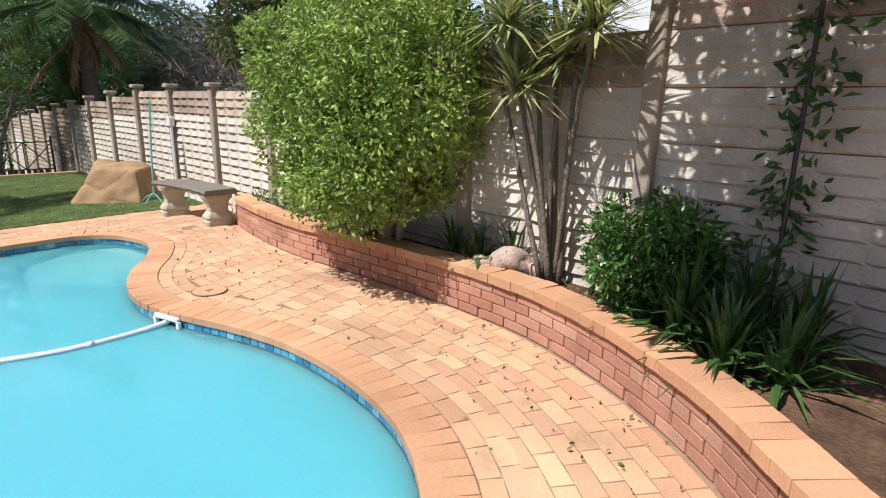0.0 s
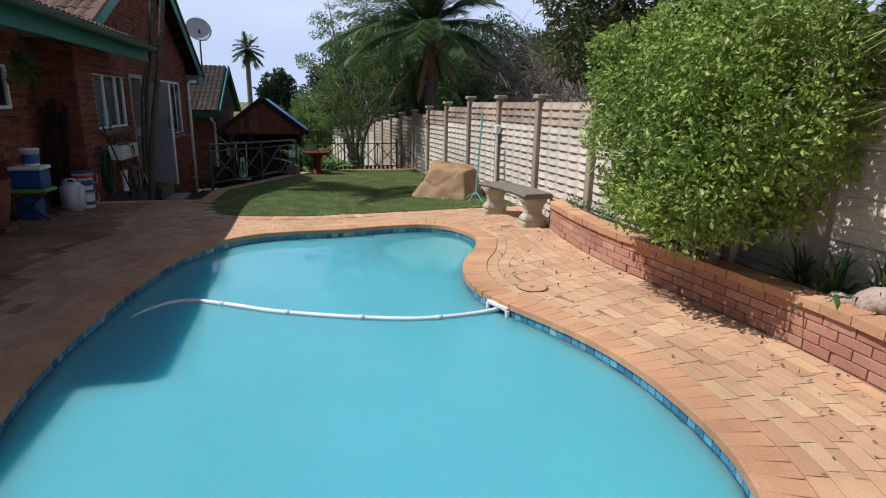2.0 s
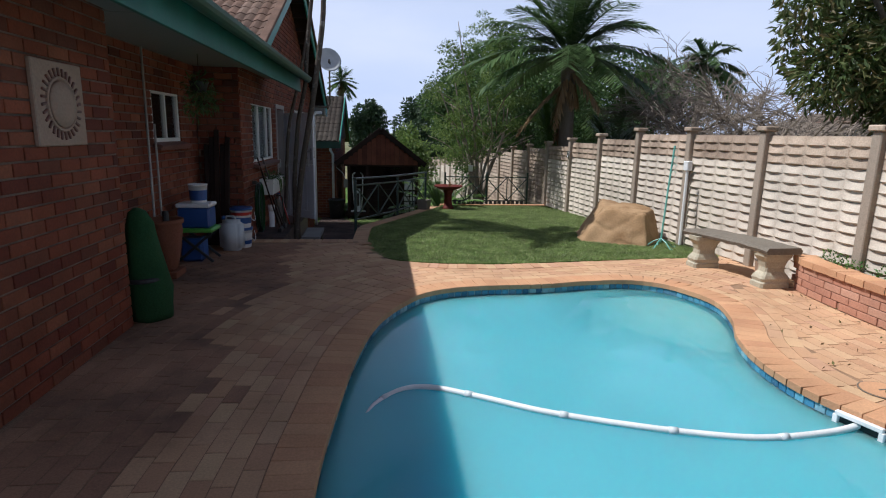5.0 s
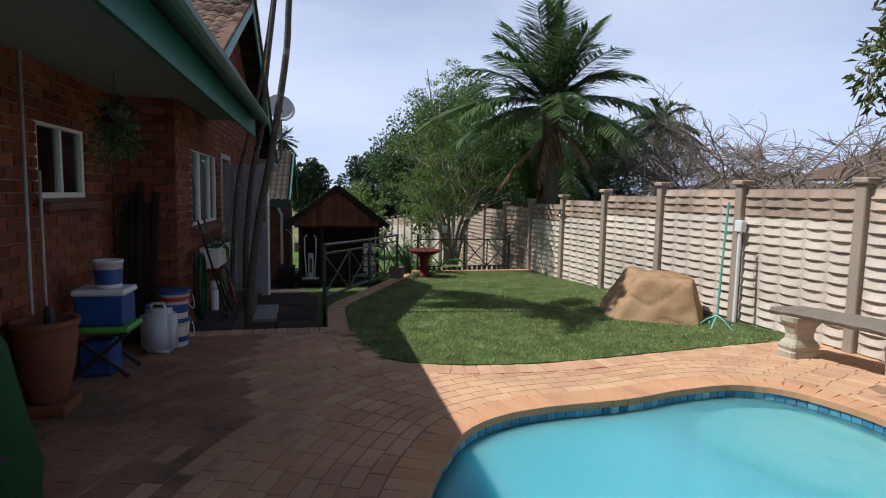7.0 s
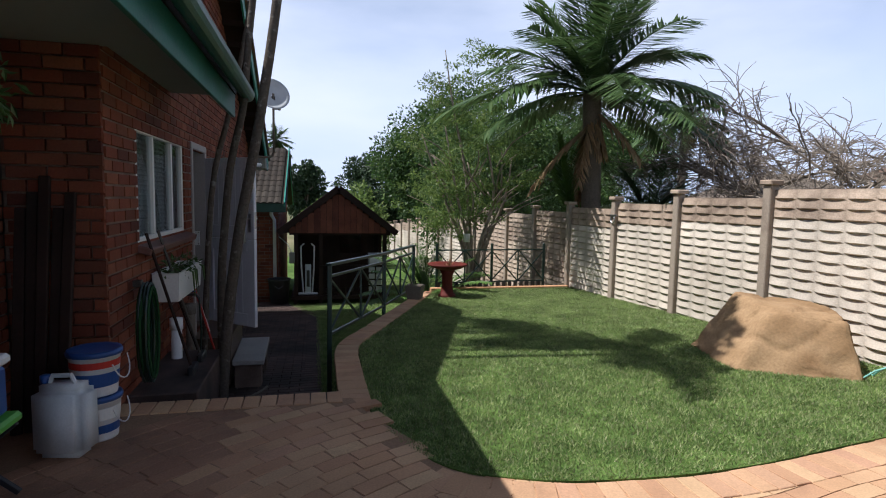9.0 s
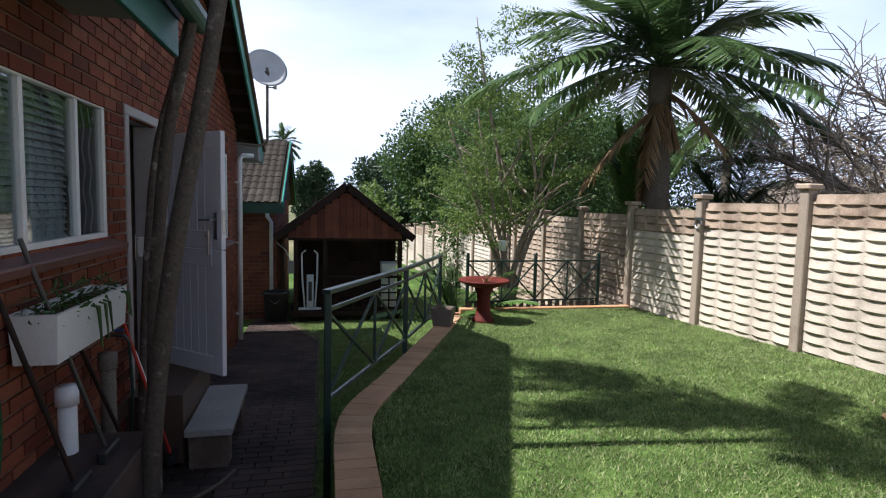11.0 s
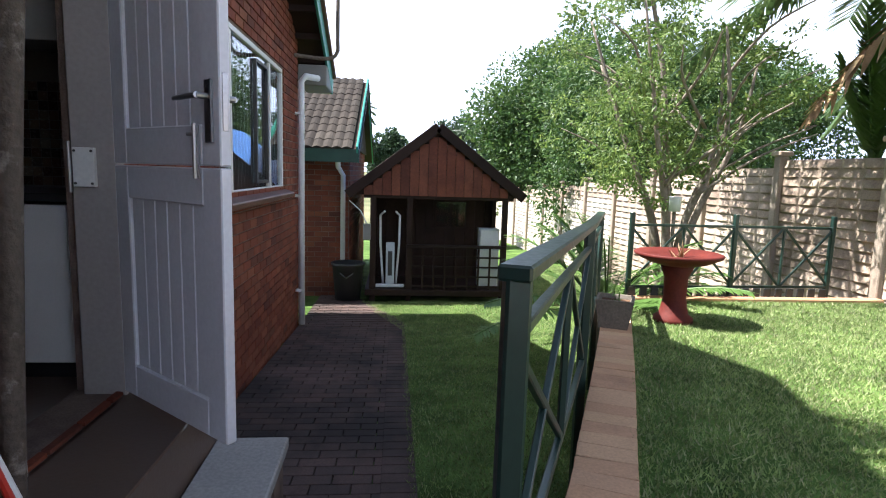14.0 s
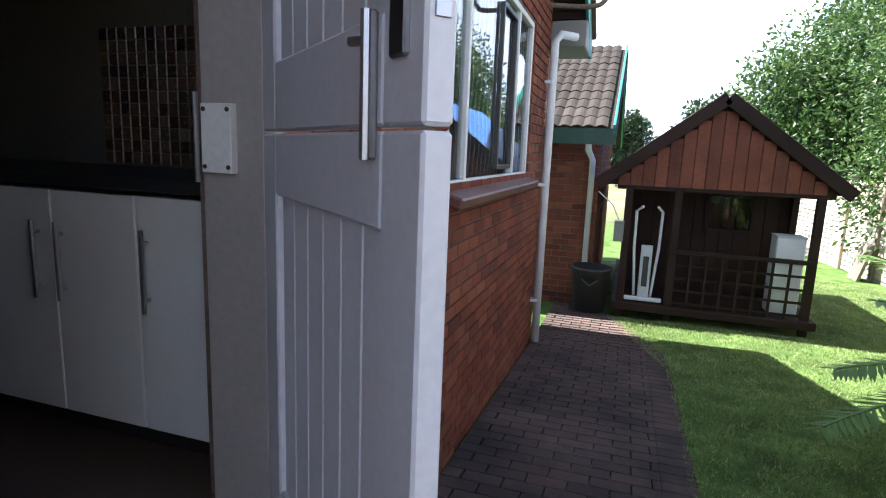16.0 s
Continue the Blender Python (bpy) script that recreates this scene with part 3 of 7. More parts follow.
LAWN = [tuple(p) for p in catmull([(-1.87, 11.3), (-1.9, 10.3), (-1.92, 9.25), (-1.66, 8.5), (-1.29, 8.23), (-0.8, 8.11), (0.0, 8.1), (1.2, 8.28), (2.9, 8.5)], 6, False)]
LAWN += [(fence_x(9), 9.0), (fence_x(15.4), 15.4), (-0.15, 15.45), (-0.5, 14.55), (-1.03, 13.33), (-1.52, 12.15)]
EDGE = [(-2.02, 9.55), (-2.02, 10.3), (-1.97, 11.3), (-1.63, 12.15), (-1.41, 12.67), (-1.13, 13.33), (-0.66, 14.47), (-0.47, 14.95)]
bm = bmesh.new()
bmesh.ops.create_grid(bm, x_segments=40, y_segments=40, size=2000)
for v in bm.verts:
    v.co.z = -1.62
structure("ground", bm, M["verge"], "dry grassy ground reaching far out", "ground")

bm = prism([(-4.3, -8), (3.75, -8), (3.35, 1.5), (fence_x(8.55), 8.55), (-1.6, 8.55), (-1.95, 9.25), (-2.05, 9.6), (-4.3, 9.6)], -1.6, -0.0055, [POOL])
paving = structure("pavement", bm, M["joint"], "orange clay brick paving around the pool", "paving")
lawn = structure("lawn", prism(LAWN, -1.6, lambda x, y: upz(y)), M["turf"], "short mown green lawn on the upper terrace", "lawn")
bm = bmesh.new()
ys = [9.6, 10.8, 12.5, 14, 16, 17.8, 22, 30, 45]
rows_v = [[bm.verts.new((x, y, lowz(max(y, 10.5)) - (0.03 if x < -2.3 else 0.0))) for x in (-12, -2.31, -2.26, 0, 3.2)] for y in ys]
for a, b in zip(rows_v, rows_v[1:]):
    for i in range(4):
        bm.faces.new((a[i], a[i + 1], b[i + 1], b[i]))
lower_lawn = structure("lawn_lower", bm, M["turf"], "mown green lawn on the lower level beside the path", "lawn")

# pool shell, water, waterline tiles
bm = bmesh.new()
inner, mid = POOL, np.array([0.0, 4.2])
levels = [(1.0, -0.03), (1.0, -0.35), (0.99, -0.9), (0.9, -1.35), (0.5, -1.45)]
rings = [[bm.verts.new((*(mid + (p - mid) * k), z)) for p in inner] for k, z in levels]
for a, b in zip(rings, rings[1:]):
    for i in range(len(a)):
        j = (i + 1) % len(a)
        bm.faces.new((a[i], a[j], b[j], b[i]))
bm.faces.new(rings[-1])
shell = structure("pool_shell", bm, M["shell"], "pale plastered pool shell under the water", "pool")
bm = prism([tuple(mid + (p - mid) * 0.997) for p in POOL], -1.3, -0.102)
water = structure("water", bm, M["water"], "still cloudy turquoise pool water", "water")
bm = prism([tuple(q) for q in catmull([(0.5, 6.95), (0.62, 6.35), (0.9, 5.85), (1.2, 5.6), (1.38, 5.95), (1.53, 6.5), (1.4, 7.0), (1.06, 7.25), (0.7, 7.22)], 5)], -0.9, lambda x, y: -0.13 - 0.12 * max(0.0, 1.45 - x))
structure("pool_step", bm, M["step_plaster"], "shallow plastered step in the pool corner", "pool step")
tiles = []
at, tan = along(POOL, 0.075, True)
for p, t in zip(at, tan):
    for row in range(2):
        nrm = Vector((t[1], -t[0], 0))
        m = Matrix((Vector((t[0], t[1], 0)), Vector((0, 0, 1)), nrm)).transposed().to_4x4()
        m.translation = Vector((p[0], p[1], -0.085 - row * 0.075)) + nrm * 0.008
        tiles.append((m, 0.07, 0.07, 0.012))

# retaining wall of the raised bed
BED = catmull([(1.2, -0.7), (1.75, 0.15), (2.27, 0.82), (2.6, 1.5), (2.78, 2.2), (2.8, 2.95), (2.74, 3.65), (2.66, 4.4), (2.58, 5.0), (2.57, 5.7), (2.66, 6.65), (2.8, 6.98), (3.05, 7.02)], 10, False)
bed_n = np.stack([-np.gradient(BED[:, 1]), np.gradient(BED[:, 0])], 1)
bed_n /= np.linalg.norm(bed_n, axis=1, keepdims=True)
BACK = BED - bed_n * 0.19
outline = [tuple(p) for p in BED + bed_n * -0.012] + [tuple(p) for p in BACK[::-1]]
retaining = structure("wall_garden", prism(outline, -0.1, 0.293), M["garden_mortar"], "low curved brick retaining wall of the flower bed", "garden wall")
outline = [tuple(p) for p in (BED - bed_n * 0.17)[::6]] + [(3.1, 7.02), (3.28, 2.0), (3.6, -0.7)]
soil = structure("soil", prism(outline, -0.1, 0.285), M["soil"], "dark leaf-littered soil of the raised bed", "soil")

# steps down beside the house
for k in range(3):
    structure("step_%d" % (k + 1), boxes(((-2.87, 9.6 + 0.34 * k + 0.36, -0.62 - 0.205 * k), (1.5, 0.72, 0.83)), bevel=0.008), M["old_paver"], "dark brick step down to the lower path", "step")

# ---- precast concrete fence ----


def fence_top(i):
    if i <= -5:
        return 2.34
    if i <= -3:
        return 2.02
    return 1.67 - 0.1 * max(0, i - 1)


def panel_mesh(l, h, rows=3, cols=5, deep=0.037):
    """One precast plank: rows of hewn faces that bulge towards their lower edge."""
    nx, nz = 8, 6
    bm = bmesh.new()
    grid = {}
    us = np.linspace(0, 1, cols * nx + 1)
    vs = np.linspace(0, 1, rows * nz + 1)
    for a, u in enumerate(us):
        for b, v in enumerate(vs):
            fu, fv = (u * cols) % 1.0, (v * rows) % 1.0
            lens = max(0.0, math.sin(math.pi * fu)) ** 0.75
            edge = min(1.0, fv / 0.17) if fv < 0.17 else (1 - (fv - 0.17) / 0.83) ** 1.3
            wob = 0.75 + 0.35 * noise.noise(Vector((math.floor(u * cols - 1e-6) * 3.1, math.floor(v * rows - 1e-6) * 1.7, 0)))
            y = deep * lens * max(0.0, edge) * wob + 0.002 * noise.noise(Vector((u * 40, v * 20, 3)))
            grid[a, b] = bm.verts.new((u * l, y, v * h))
    for a in range(len(us) - 1):
        for b in range(len(vs) - 1):
            bm.faces.new((grid[a, b], grid[a + 1, b], grid[a + 1, b + 1], grid[a, b + 1]))
    box(bm, (l / 2, -0.033, h / 2), (l, 0.05, h + 0.016))
    me = bpy.data.meshes.new("panel")
    bm.to_mesh(me)
    bm.free()
    return me


PANEL_H = 0.325
panel_a, panel_b = panel_mesh(1.42, PANEL_H - 0.006), panel_mesh(1.42, PANEL_H - 0.006)
panel_a.materials.append(M["concrete"])
panel_b.materials.append(M["concrete_top"])
fence_dir = Vector((-0.06, 1, 0)).normalized()
fence = thing("fence", "precast concrete panel garden wall with hewn faces", "wall", kind="structure")
fence_turn = Matrix.Rotation(math.atan2(fence_dir.y, fence_dir.x), 4, "Z")
post_bm = boxes(((0, 0, 0), (0.11, 0.13, 1.0)), bevel=0.01)
post_me = bpy.data.meshes.new("post")
post_bm.to_mesh(post_me)
post_me.materials.append(M["post"])
cap_me = bpy.data.meshes.new("cap")
cap_bm = boxes(((0, 0, 0.03), (0.17, 0.19, 0.06)), bevel=0.012)
cap_bm.to_mesh(cap_me)
cap_me.materials.append(M["concrete_top"])
for i in range(-8, 19):
    y = 7.97 + 1.5175 * i - (0.12 if i <= -3 else 0)
    top = max(fence_top(i), fence_top(i - 1))
    base = -0.3 if y < 9 else (upz(y) - 0.2 if y < 15.6 else lowz(y) - 0.1)
    post = link_mesh("post", post_me, None, fence)
    post.matrix_basis = Matrix.Translation((fence_x(y), y, (top + base) / 2)) @ fence_turn @ Matrix.Diagonal((1, 1, top - base, 1))
    if i >= -3:
        cap = link_mesh("post_cap", cap_me, None, fence)
        cap.matrix_basis = Matrix.Translation((fence_x(y), y, top)) @ fence_turn
    z = fence_top(i) - 0.05
    k = 0
    while z > base + 0.1 and k < 8:
        z -= PANEL_H
        # bays 5 to 8: the dark panel colour carries stains and painted tree shade
        weather_shade = k == 0 or i in (5, 6, 7, 8)
        p = link_mesh("panel", panel_b if weather_shade else panel_a, None, fence)
        p.matrix_basis = Matrix.Translation(Vector((fence_x(y), y, z)) + fence_dir * 0.05) @ fence_turn
        k += 1

# ---- house ----


def upright(bm, x0, flip=False):
    """Turns a slab drawn in (y, z) with thickness from 0 so that it stands along y with its inner face at x0."""
    for v in bm.verts:
        u, w, t = v.co
        v.co = (x0 + t, u, w)
    return bm


WIN_A, DOOR, WIN_B, WIN_P = (10.3, 11.88, 1.06, 1.97), (12.24, 13.03, -0.13, 1.95), (14.5, 16.82, 0.7, 2.0), (8.1, 8.96, 1.4, 1.98)


def rect(h):
    return [(h[0], h[2]), (h[1], h[2]), (h[1], h[3]), (h[0], h[3])]


EAVE_N, APEX_Y, APEX_Z, PITCH = 18.6, 13.6, 4.62, 0.5
gable_out = [(9.62, -1.5), (17.7, -1.5), (17.7, 2.5), (APEX_Y, 4.55), (9.62, 2.55)]
wall_a = structure("wall_east", upright(prism(gable_out, 0, 0.215, [rect(WIN_A), rect(DOOR), rect(WIN_B)]), -3.85), M["mortar"],
                   "red face-brick gable wall of the house", "wall")
wall_1 = structure("wall_pool", boxes(((-3.80, -1.0, 1.15), (0.215, 14.0, 2.5))), M["mortar"], "red face-brick house wall beside the pool", "wall")
wall_p = structure("wall_porch", upright(prism([(6.0, -0.1), (9.6, -0.1), (9.6, 2.5), (6.0, 2.5)], 0, 0.2, [rect(WIN_P)]), -4.415), M["mortar"],
                   "red face-brick wall at the back of the porch", "wall")
wall_s = structure("wall_corner", boxes(((-4.03, 9.72, 1.0), (0.34, 0.215, 3.0))), M["mortar"], "red face-brick return wall of the porch", "wall")
structure("wall_return", boxes(((-3.95, 5.89, 1.15), (0.5, 0.2, 2.5))), M["mortar"], "red face-brick return wall", "wall")
structure("wall_back", boxes(((-8.0, 4.8, 1.0), (0.2, 26, 5.0))), M["plaster"], "plain plastered wall closing the house", "wall")
structure("wall_north", boxes(((-5.8, 17.6, 0.5), (4.0, 0.2, 4.0))), M["plaster"], "plain end wall of the house", "wall")


def x_face(x):
    def place(u, v):
        m = Matrix(((0, 0, 1, x), (1, 0, 0, u), (0, 1, 0, v), (0, 0, 0, 1)))
        return m
    return place


def gable_spans(v):
    lo, hi = 9.59, 17.7
    if v > 2.5:
        lo, hi = APEX_Y - (4.55 - v) / PITCH, APEX_Y + (4.55 - v) / PITCH
    return cut(max(lo, 9.59), min(hi, 17.7), [WIN_A, DOOR, WIN_B], v) if hi - lo > 0.1 else []


BRICKWORK = [
    (wall_a, wall_bricks(gable_spans, -1.3, 4.5, x_face(-3.62), 0.03), lambda p: 13.25 < p.y < 16.6 and p.z < 0.75),
    (wall_1, wall_bricks(lambda v: [(-3.0, 6.0)], 0.0, 2.38, x_face(-3.68), 0.03), lambda p: p.y > 3.2),
    (wall_p, wall_bricks(lambda v: cut(6.0, 9.6, [WIN_P], v), 0.0, 2.38, x_face(-4.2), 0.03), lambda p: p.z < 1.62),
    (wall_s, wall_bricks(lambda v: [(-4.2, -3.62)], 0.0, 2.38, lambda u, v: Matrix(((1, 0, 0, u), (0, 0, -1, 9.585), (0, 1, 0, v), (0, 0, 0, 1))), 0.03), lambda p: True),
]


def window(name, h, x, mullions, label, blinds=False, bars=False, sill=True, open_pane=None):
    y0, y1, z0, z1 = h
    w = thing(name, label, "window", (x, y0, z0), kind="structure")
    W, H = y1 - y0, z1 - z0
    t = 0.045
    bm = bmesh.new()
    for c, s in ((((0, W / 2, t / 2)), (0.05, W, t)), ((0, W / 2, H - t / 2), (0.05, W, t)), ((0, t / 2, H / 2), (0.048, t, H - 2 * t)), ((0, W - t / 2, H / 2), (0.048, t, H - 2 * t))):
        box(bm, c, s, None, 0.004)
    for k in mullions:
        box(bm, (0, k * W, H / 2), (0.046, 0.04, H - 2 * t), None, 0.004)
    part("window_frame", bm, M["white_frame"], w)
    cells = [0, *mullions, 1]
    for a, b in zip(cells, cells[1:]):
        pane = part("pane", boxes(((-0.005, (a + b) / 2 * W, H / 2), (0.006, (b - a) * W - 0.03, H - 0.07))), M["glass"], w)
        pane.visible_shadow = False
    if sill:
        bm = bmesh.new()
        box(bm, (0.045, W / 2, -0.035), (0.19, W + 0.12, 0.06), Matrix.Rotation(radians(16), 3, "Y"), 0.01)
        part("window_sill", bm, M["sill"], w, "dark red clay sill")
    if bars:
        bm = bmesh.new()
        n = max(4, int(W / 0.11))
        for k in range(n + 1):
            yk = 0.06 + (W - 0.12) * k / n
            pts = [(-0.05, yk + 0.022 * (1 if j % 2 else -1), 0.05 + (H - 0.1) * j / 6) for j in range(7)]
            tube(bm, pts, 0.005, 5)
        part("burglar_bars", bm, M["white_frame"], w, "white zigzag burglar bars")
    if blinds:
        k = 0
        z = 0.06
        while z < H - 0.05:
            bm = boxes()
            box(bm, (-0.05, (W - 0.42) / 2, z), (0.048, W - 0.5, 0.002), Matrix.Rotation(radians(50), 3, "Y"))
            part("slat", bm, M["white_plastic"], w)
            z += 0.042
    return w


window("window_1", WIN_A, -3.66, [0.32, 0.72], "white steel window with half-closed white venetian blinds", blinds=True, bars=True)
win_b = window("window_2", WIN_B, -3.66, [0.16, 0.74], "wide white steel window with burglar bars", bars=True)
bm = bmesh.new()
for c, q in (((0, 1.16, 0.64), (0.03, 0.03, 1.1)), ((0, 1.6, 0.64), (0.03, 0.03, 1.1)), ((0, 1.38, 0.1), (0.03, 0.42, 0.03)), ((0, 1.38, 1.18), (0.03, 0.42, 0.03))):
    box(bm, (c[0] + 0.012, c[1], c[2]), q, None, 0.003)
part("sash", bm, M["dark_steel"], win_b, "dark steel casement")
window("window_3", WIN_P, -4.24, [0.5], "small white steel window of the porch")


def tile_verts(w, l, rise=0.028, n=8):
    """A roof tile's top: two rolls across, a dropped front lip. Local x across, y up the slope, z out."""
    prof = [(w * k / n, rise * abs(math.sin(2 * math.pi * k / n)) ** 1.2) for k in range(n + 1)]
    v = [(x, 0, z - 0.012) for x, z in prof] + [(x, 0, z + 0.012) for x, z in prof] + [(x, l, z) for x, z in prof]
    f = [(r * (n + 1) + k, r * (n + 1) + k + 1, (r + 1) * (n + 1) + k + 1, (r + 1) * (n + 1) + k) for r in range(2) for k in range(n)]
    return np.array(v), np.array(f)


def tile_roof(parent, origin, across, upslope, width, length, material, objects=False, tw=0.30, tl=0.33, keep=None):
    a, u = Vector(across).normalized(), Vector(upslope).normalized()
    nrm = a.cross(u)
    base = Matrix((a, u, nrm)).transposed().to_4x4()
    v0, f0 = tile_verts(tw, tl + 0.05)
    shared = array_mesh("tile", v0, f0, material) if objects else None
    vs, fs, c = [], [], 0
    for r in range(int(length / tl)):
        for k in range(int(width / tw)):
            p = Vector(origin) + a * (k * tw) + u * (r * tl) + nrm * (random.uniform(0, 0.006))
            if keep and not keep(p):
                continue
            m = base.copy()
            m.translation = p
            if objects:
                ob = link_mesh("tile", shared, None, parent)
                ob.matrix_basis = m
            else:
                mm = np.array(m)
                vs.append(v0 @ mm[:3, :3].T + mm[:3, 3])
                fs.append(f0 + len(v0) * c)
                c += 1
    if c:
        link_mesh("roof_tiles", array_mesh("roof_tiles", np.vstack(vs), np.vstack(fs), material), None, parent)["kind"] = "stuff"


# main gable roof
cs, sn = math.cos(math.atan(PITCH)), math.sin(math.atan(PITCH))
roof = structure("roof", upright(prism([(9.35, APEX_Z - 0.5 * (APEX_Y - 9.35)), (APEX_Y, APEX_Z), (EAVE_N, APEX_Z - 0.5 * (EAVE_N - APEX_Y)), (EAVE_N, APEX_Z - 0.5 * (EAVE_N - APEX_Y) - 0.09), (APEX_Y, APEX_Z - 0.1), (9.35, APEX_Z - 0.5 * (APEX_Y - 9.35) - 0.05)], 0, 5.1), -8.42),
                 M["shed_dark"], "brown concrete tiled gable roof with green barge boards", "roof")
tile_roof(roof, (-8.4, 9.35, APEX_Z - 0.5 * (APEX_Y - 9.35) + 0.03), (1, 0, 0), (0, cs, sn), 5.1, 4.75, M["roof_tile"])
tile_roof(roof, (-3.32, EAVE_N, APEX_Z - 0.5 * (EAVE_N - APEX_Y) + 0.03), (-1, 0, 0), (0, -cs, sn), 5.1, 5.55, M["roof_tile"])
for y0, z0 in ((9.4, 0), (EAVE_N, 0)):
    zz = APEX_Z - 0.5 * abs(y0 - APEX_Y)
    bm = bmesh.new()
    beam(bm, (-3.3, y0, zz - 0.04), (-3.3, APEX_Y, APEX_Z - 0.04), 0.03, 0.24, 0.004)
    part("barge_board", bm, M["green_paint"], roof, "faded turquoise green barge board")
    bm = bmesh.new()
    beam(bm, (-3.3, y0, zz + 0.085), (-3.3, APEX_Y, APEX_Z + 0.085), 0.12, 0.05, 0.01)
    part("barge_tile", bm, M["roof_tile"], roof)
    for k in range(12):
        f = (k + 0.5) / 12
        y, z = y0 + (APEX_Y - y0) * f, zz + (APEX_Z - zz) * f - 0.12
        part("purlin", boxes(((-3.46, y, z), (0.34, 0.05, 0.07))), M["shed_dark"], roof)
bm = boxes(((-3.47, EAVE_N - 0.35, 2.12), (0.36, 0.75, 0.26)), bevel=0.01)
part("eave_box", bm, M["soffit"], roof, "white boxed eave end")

# porch roof along the pool
porch_roof = structure("roof_porch", upright(prism([(3.75, 0), (11.35, 0), (11.35, 0.06), (3.75, 0.06)], 0, 3.6), 0), M["shed_dark"], "brown tiled lean-to porch roof with green fascia and gutter", "roof")
for v in porch_roof.data.vertices:
    x, y, z = v.co
    v.co = (-3.03 - x, y, 2.40 + 0.36 * x + z)
k36 = math.hypot(1, 0.36)
tile_roof(porch_roof, (-2.96, 3.7, 2.455), (0, 1, 0), (-1 / k36, 0, 0.36 / k36), 7.65, 3.4, M["roof_tile"])
# front board takes the green with the eave shade painted in
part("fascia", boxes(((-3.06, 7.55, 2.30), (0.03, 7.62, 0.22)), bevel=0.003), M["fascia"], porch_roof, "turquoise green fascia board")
bm = bmesh.new()
pts = [(-2.93 + 0.065 * math.cos(a), 2.43 + 0.085 * math.sin(a)) for a in (math.pi + math.pi * k / 8 for k in range(9))]
pts += [(x * 0.9 - 0.1 * 2.93, z * 0.98 + 0.02 * 2.43) for x, z in pts[::-1]]
for y0 in (3.71, 11.4):
    bm.faces.new([bm.verts.new((x, y0, z)) for x, z in pts])
va = [f for f in bm.faces]
l0, l1 = list(va[0].verts), list(va[1].verts)
for i in range(len(l0)):
    j = (i + 1) % len(l0)
    bm.faces.new((l0[i], l0[j], l1[j], l1[i]))
part("gutter", bm, M["gutter"], porch_roof, "dark green metal gutter")
part("fascia", boxes(((-3.2, 3.73, 2.34), (0.3, 0.03, 0.16))), M["green_paint"], porch_roof)
main_roof = structure("roof_south", upright(prism([(-9.0, 0), (3.71, 0), (3.71, 0.06), (-9.0, 0.06)], 0, 4.6), 0), M["shed_dark"], "brown tiled roof of the house beside the pool", "roof")
for v in main_roof.data.vertices:
    x, y, z = v.co
    v.co = (-3.4 - x, y, 2.46 + 0.36 * x + z)
part("fascia", boxes(((-3.42, -2.65, 2.40), (0.03, 12.6, 0.2))), M["green_paint"], main_roof)
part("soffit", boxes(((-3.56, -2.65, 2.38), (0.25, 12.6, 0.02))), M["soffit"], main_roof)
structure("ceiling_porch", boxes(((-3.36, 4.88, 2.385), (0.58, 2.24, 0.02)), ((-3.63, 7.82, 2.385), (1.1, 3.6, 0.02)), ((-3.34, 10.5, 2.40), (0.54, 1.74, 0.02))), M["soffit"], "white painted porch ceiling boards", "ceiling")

# kitchen behind the open door
structure("floor_kitchen", boxes(((-5.75, 12.0, -0.2), (4.3, 4.3, 0.13))), M["terracotta_tile"], "brown tiled kitchen floor", "floor")
structure("floor_landing", boxes(((-3.42, 12.6, -0.40), (0.4, 1.05, 0.53)), bevel=0.006), M["terracotta_tile"], "brown tiled landing outside the kitchen door", "floor")
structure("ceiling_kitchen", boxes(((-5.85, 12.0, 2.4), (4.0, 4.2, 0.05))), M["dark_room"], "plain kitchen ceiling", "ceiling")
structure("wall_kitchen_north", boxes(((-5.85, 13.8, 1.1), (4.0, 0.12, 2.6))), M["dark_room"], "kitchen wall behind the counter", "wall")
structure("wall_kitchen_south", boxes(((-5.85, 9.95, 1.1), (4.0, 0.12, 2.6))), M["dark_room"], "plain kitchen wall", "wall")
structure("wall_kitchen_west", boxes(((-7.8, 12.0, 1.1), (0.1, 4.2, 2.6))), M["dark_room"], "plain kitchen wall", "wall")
# dark shells added behind the glass so that the panes read dark
structure("room_north", boxes(((-5.0, 15.9, 2.42), (2.3, 3.3, 0.05)), ((-6.1, 15.9, 0.6), (0.1, 3.3, 3.6))), M["dark_room"], "dark-coloured shell added as the dim room behind the window", "wall")
structure("room_porch", boxes(((-5.6, 8.0, 1.0), (0.1, 3.6, 3.0)), ((-5.0, 6.2, 1.0), (1.2, 0.1, 3.0))), M["dark_room"], "dark-coloured shell added as the dim room behind the porch window", "wall")

bm = bmesh.new()
for c, s in (((-3.70, 12.24, 0.9), (0.19, 0.075, 2.1)), ((-3.70, 13.02, 0.9), (0.19, 0.085, 2.1)), ((-3.70, 12.63, 1.985), (0.19, 0.87, 0.075))):
    box(bm, c, s, None, 0.006)
frame_ob = structure("door_frame", bm, M["jamb_paint"], "taupe painted timber door frame", "door frame")

door = thing("door_1", "white stable door swung open, upper and lower leaf latched together", "door", (-3.6, 13.0, -0.115), kind="structure")
door_turn = math.degrees(math.atan2(12.45 - 13.0, -2.98 + 3.6))
door.matrix_basis = pose(-3.6, 13.0, -0.115, 0, 0, door_turn)


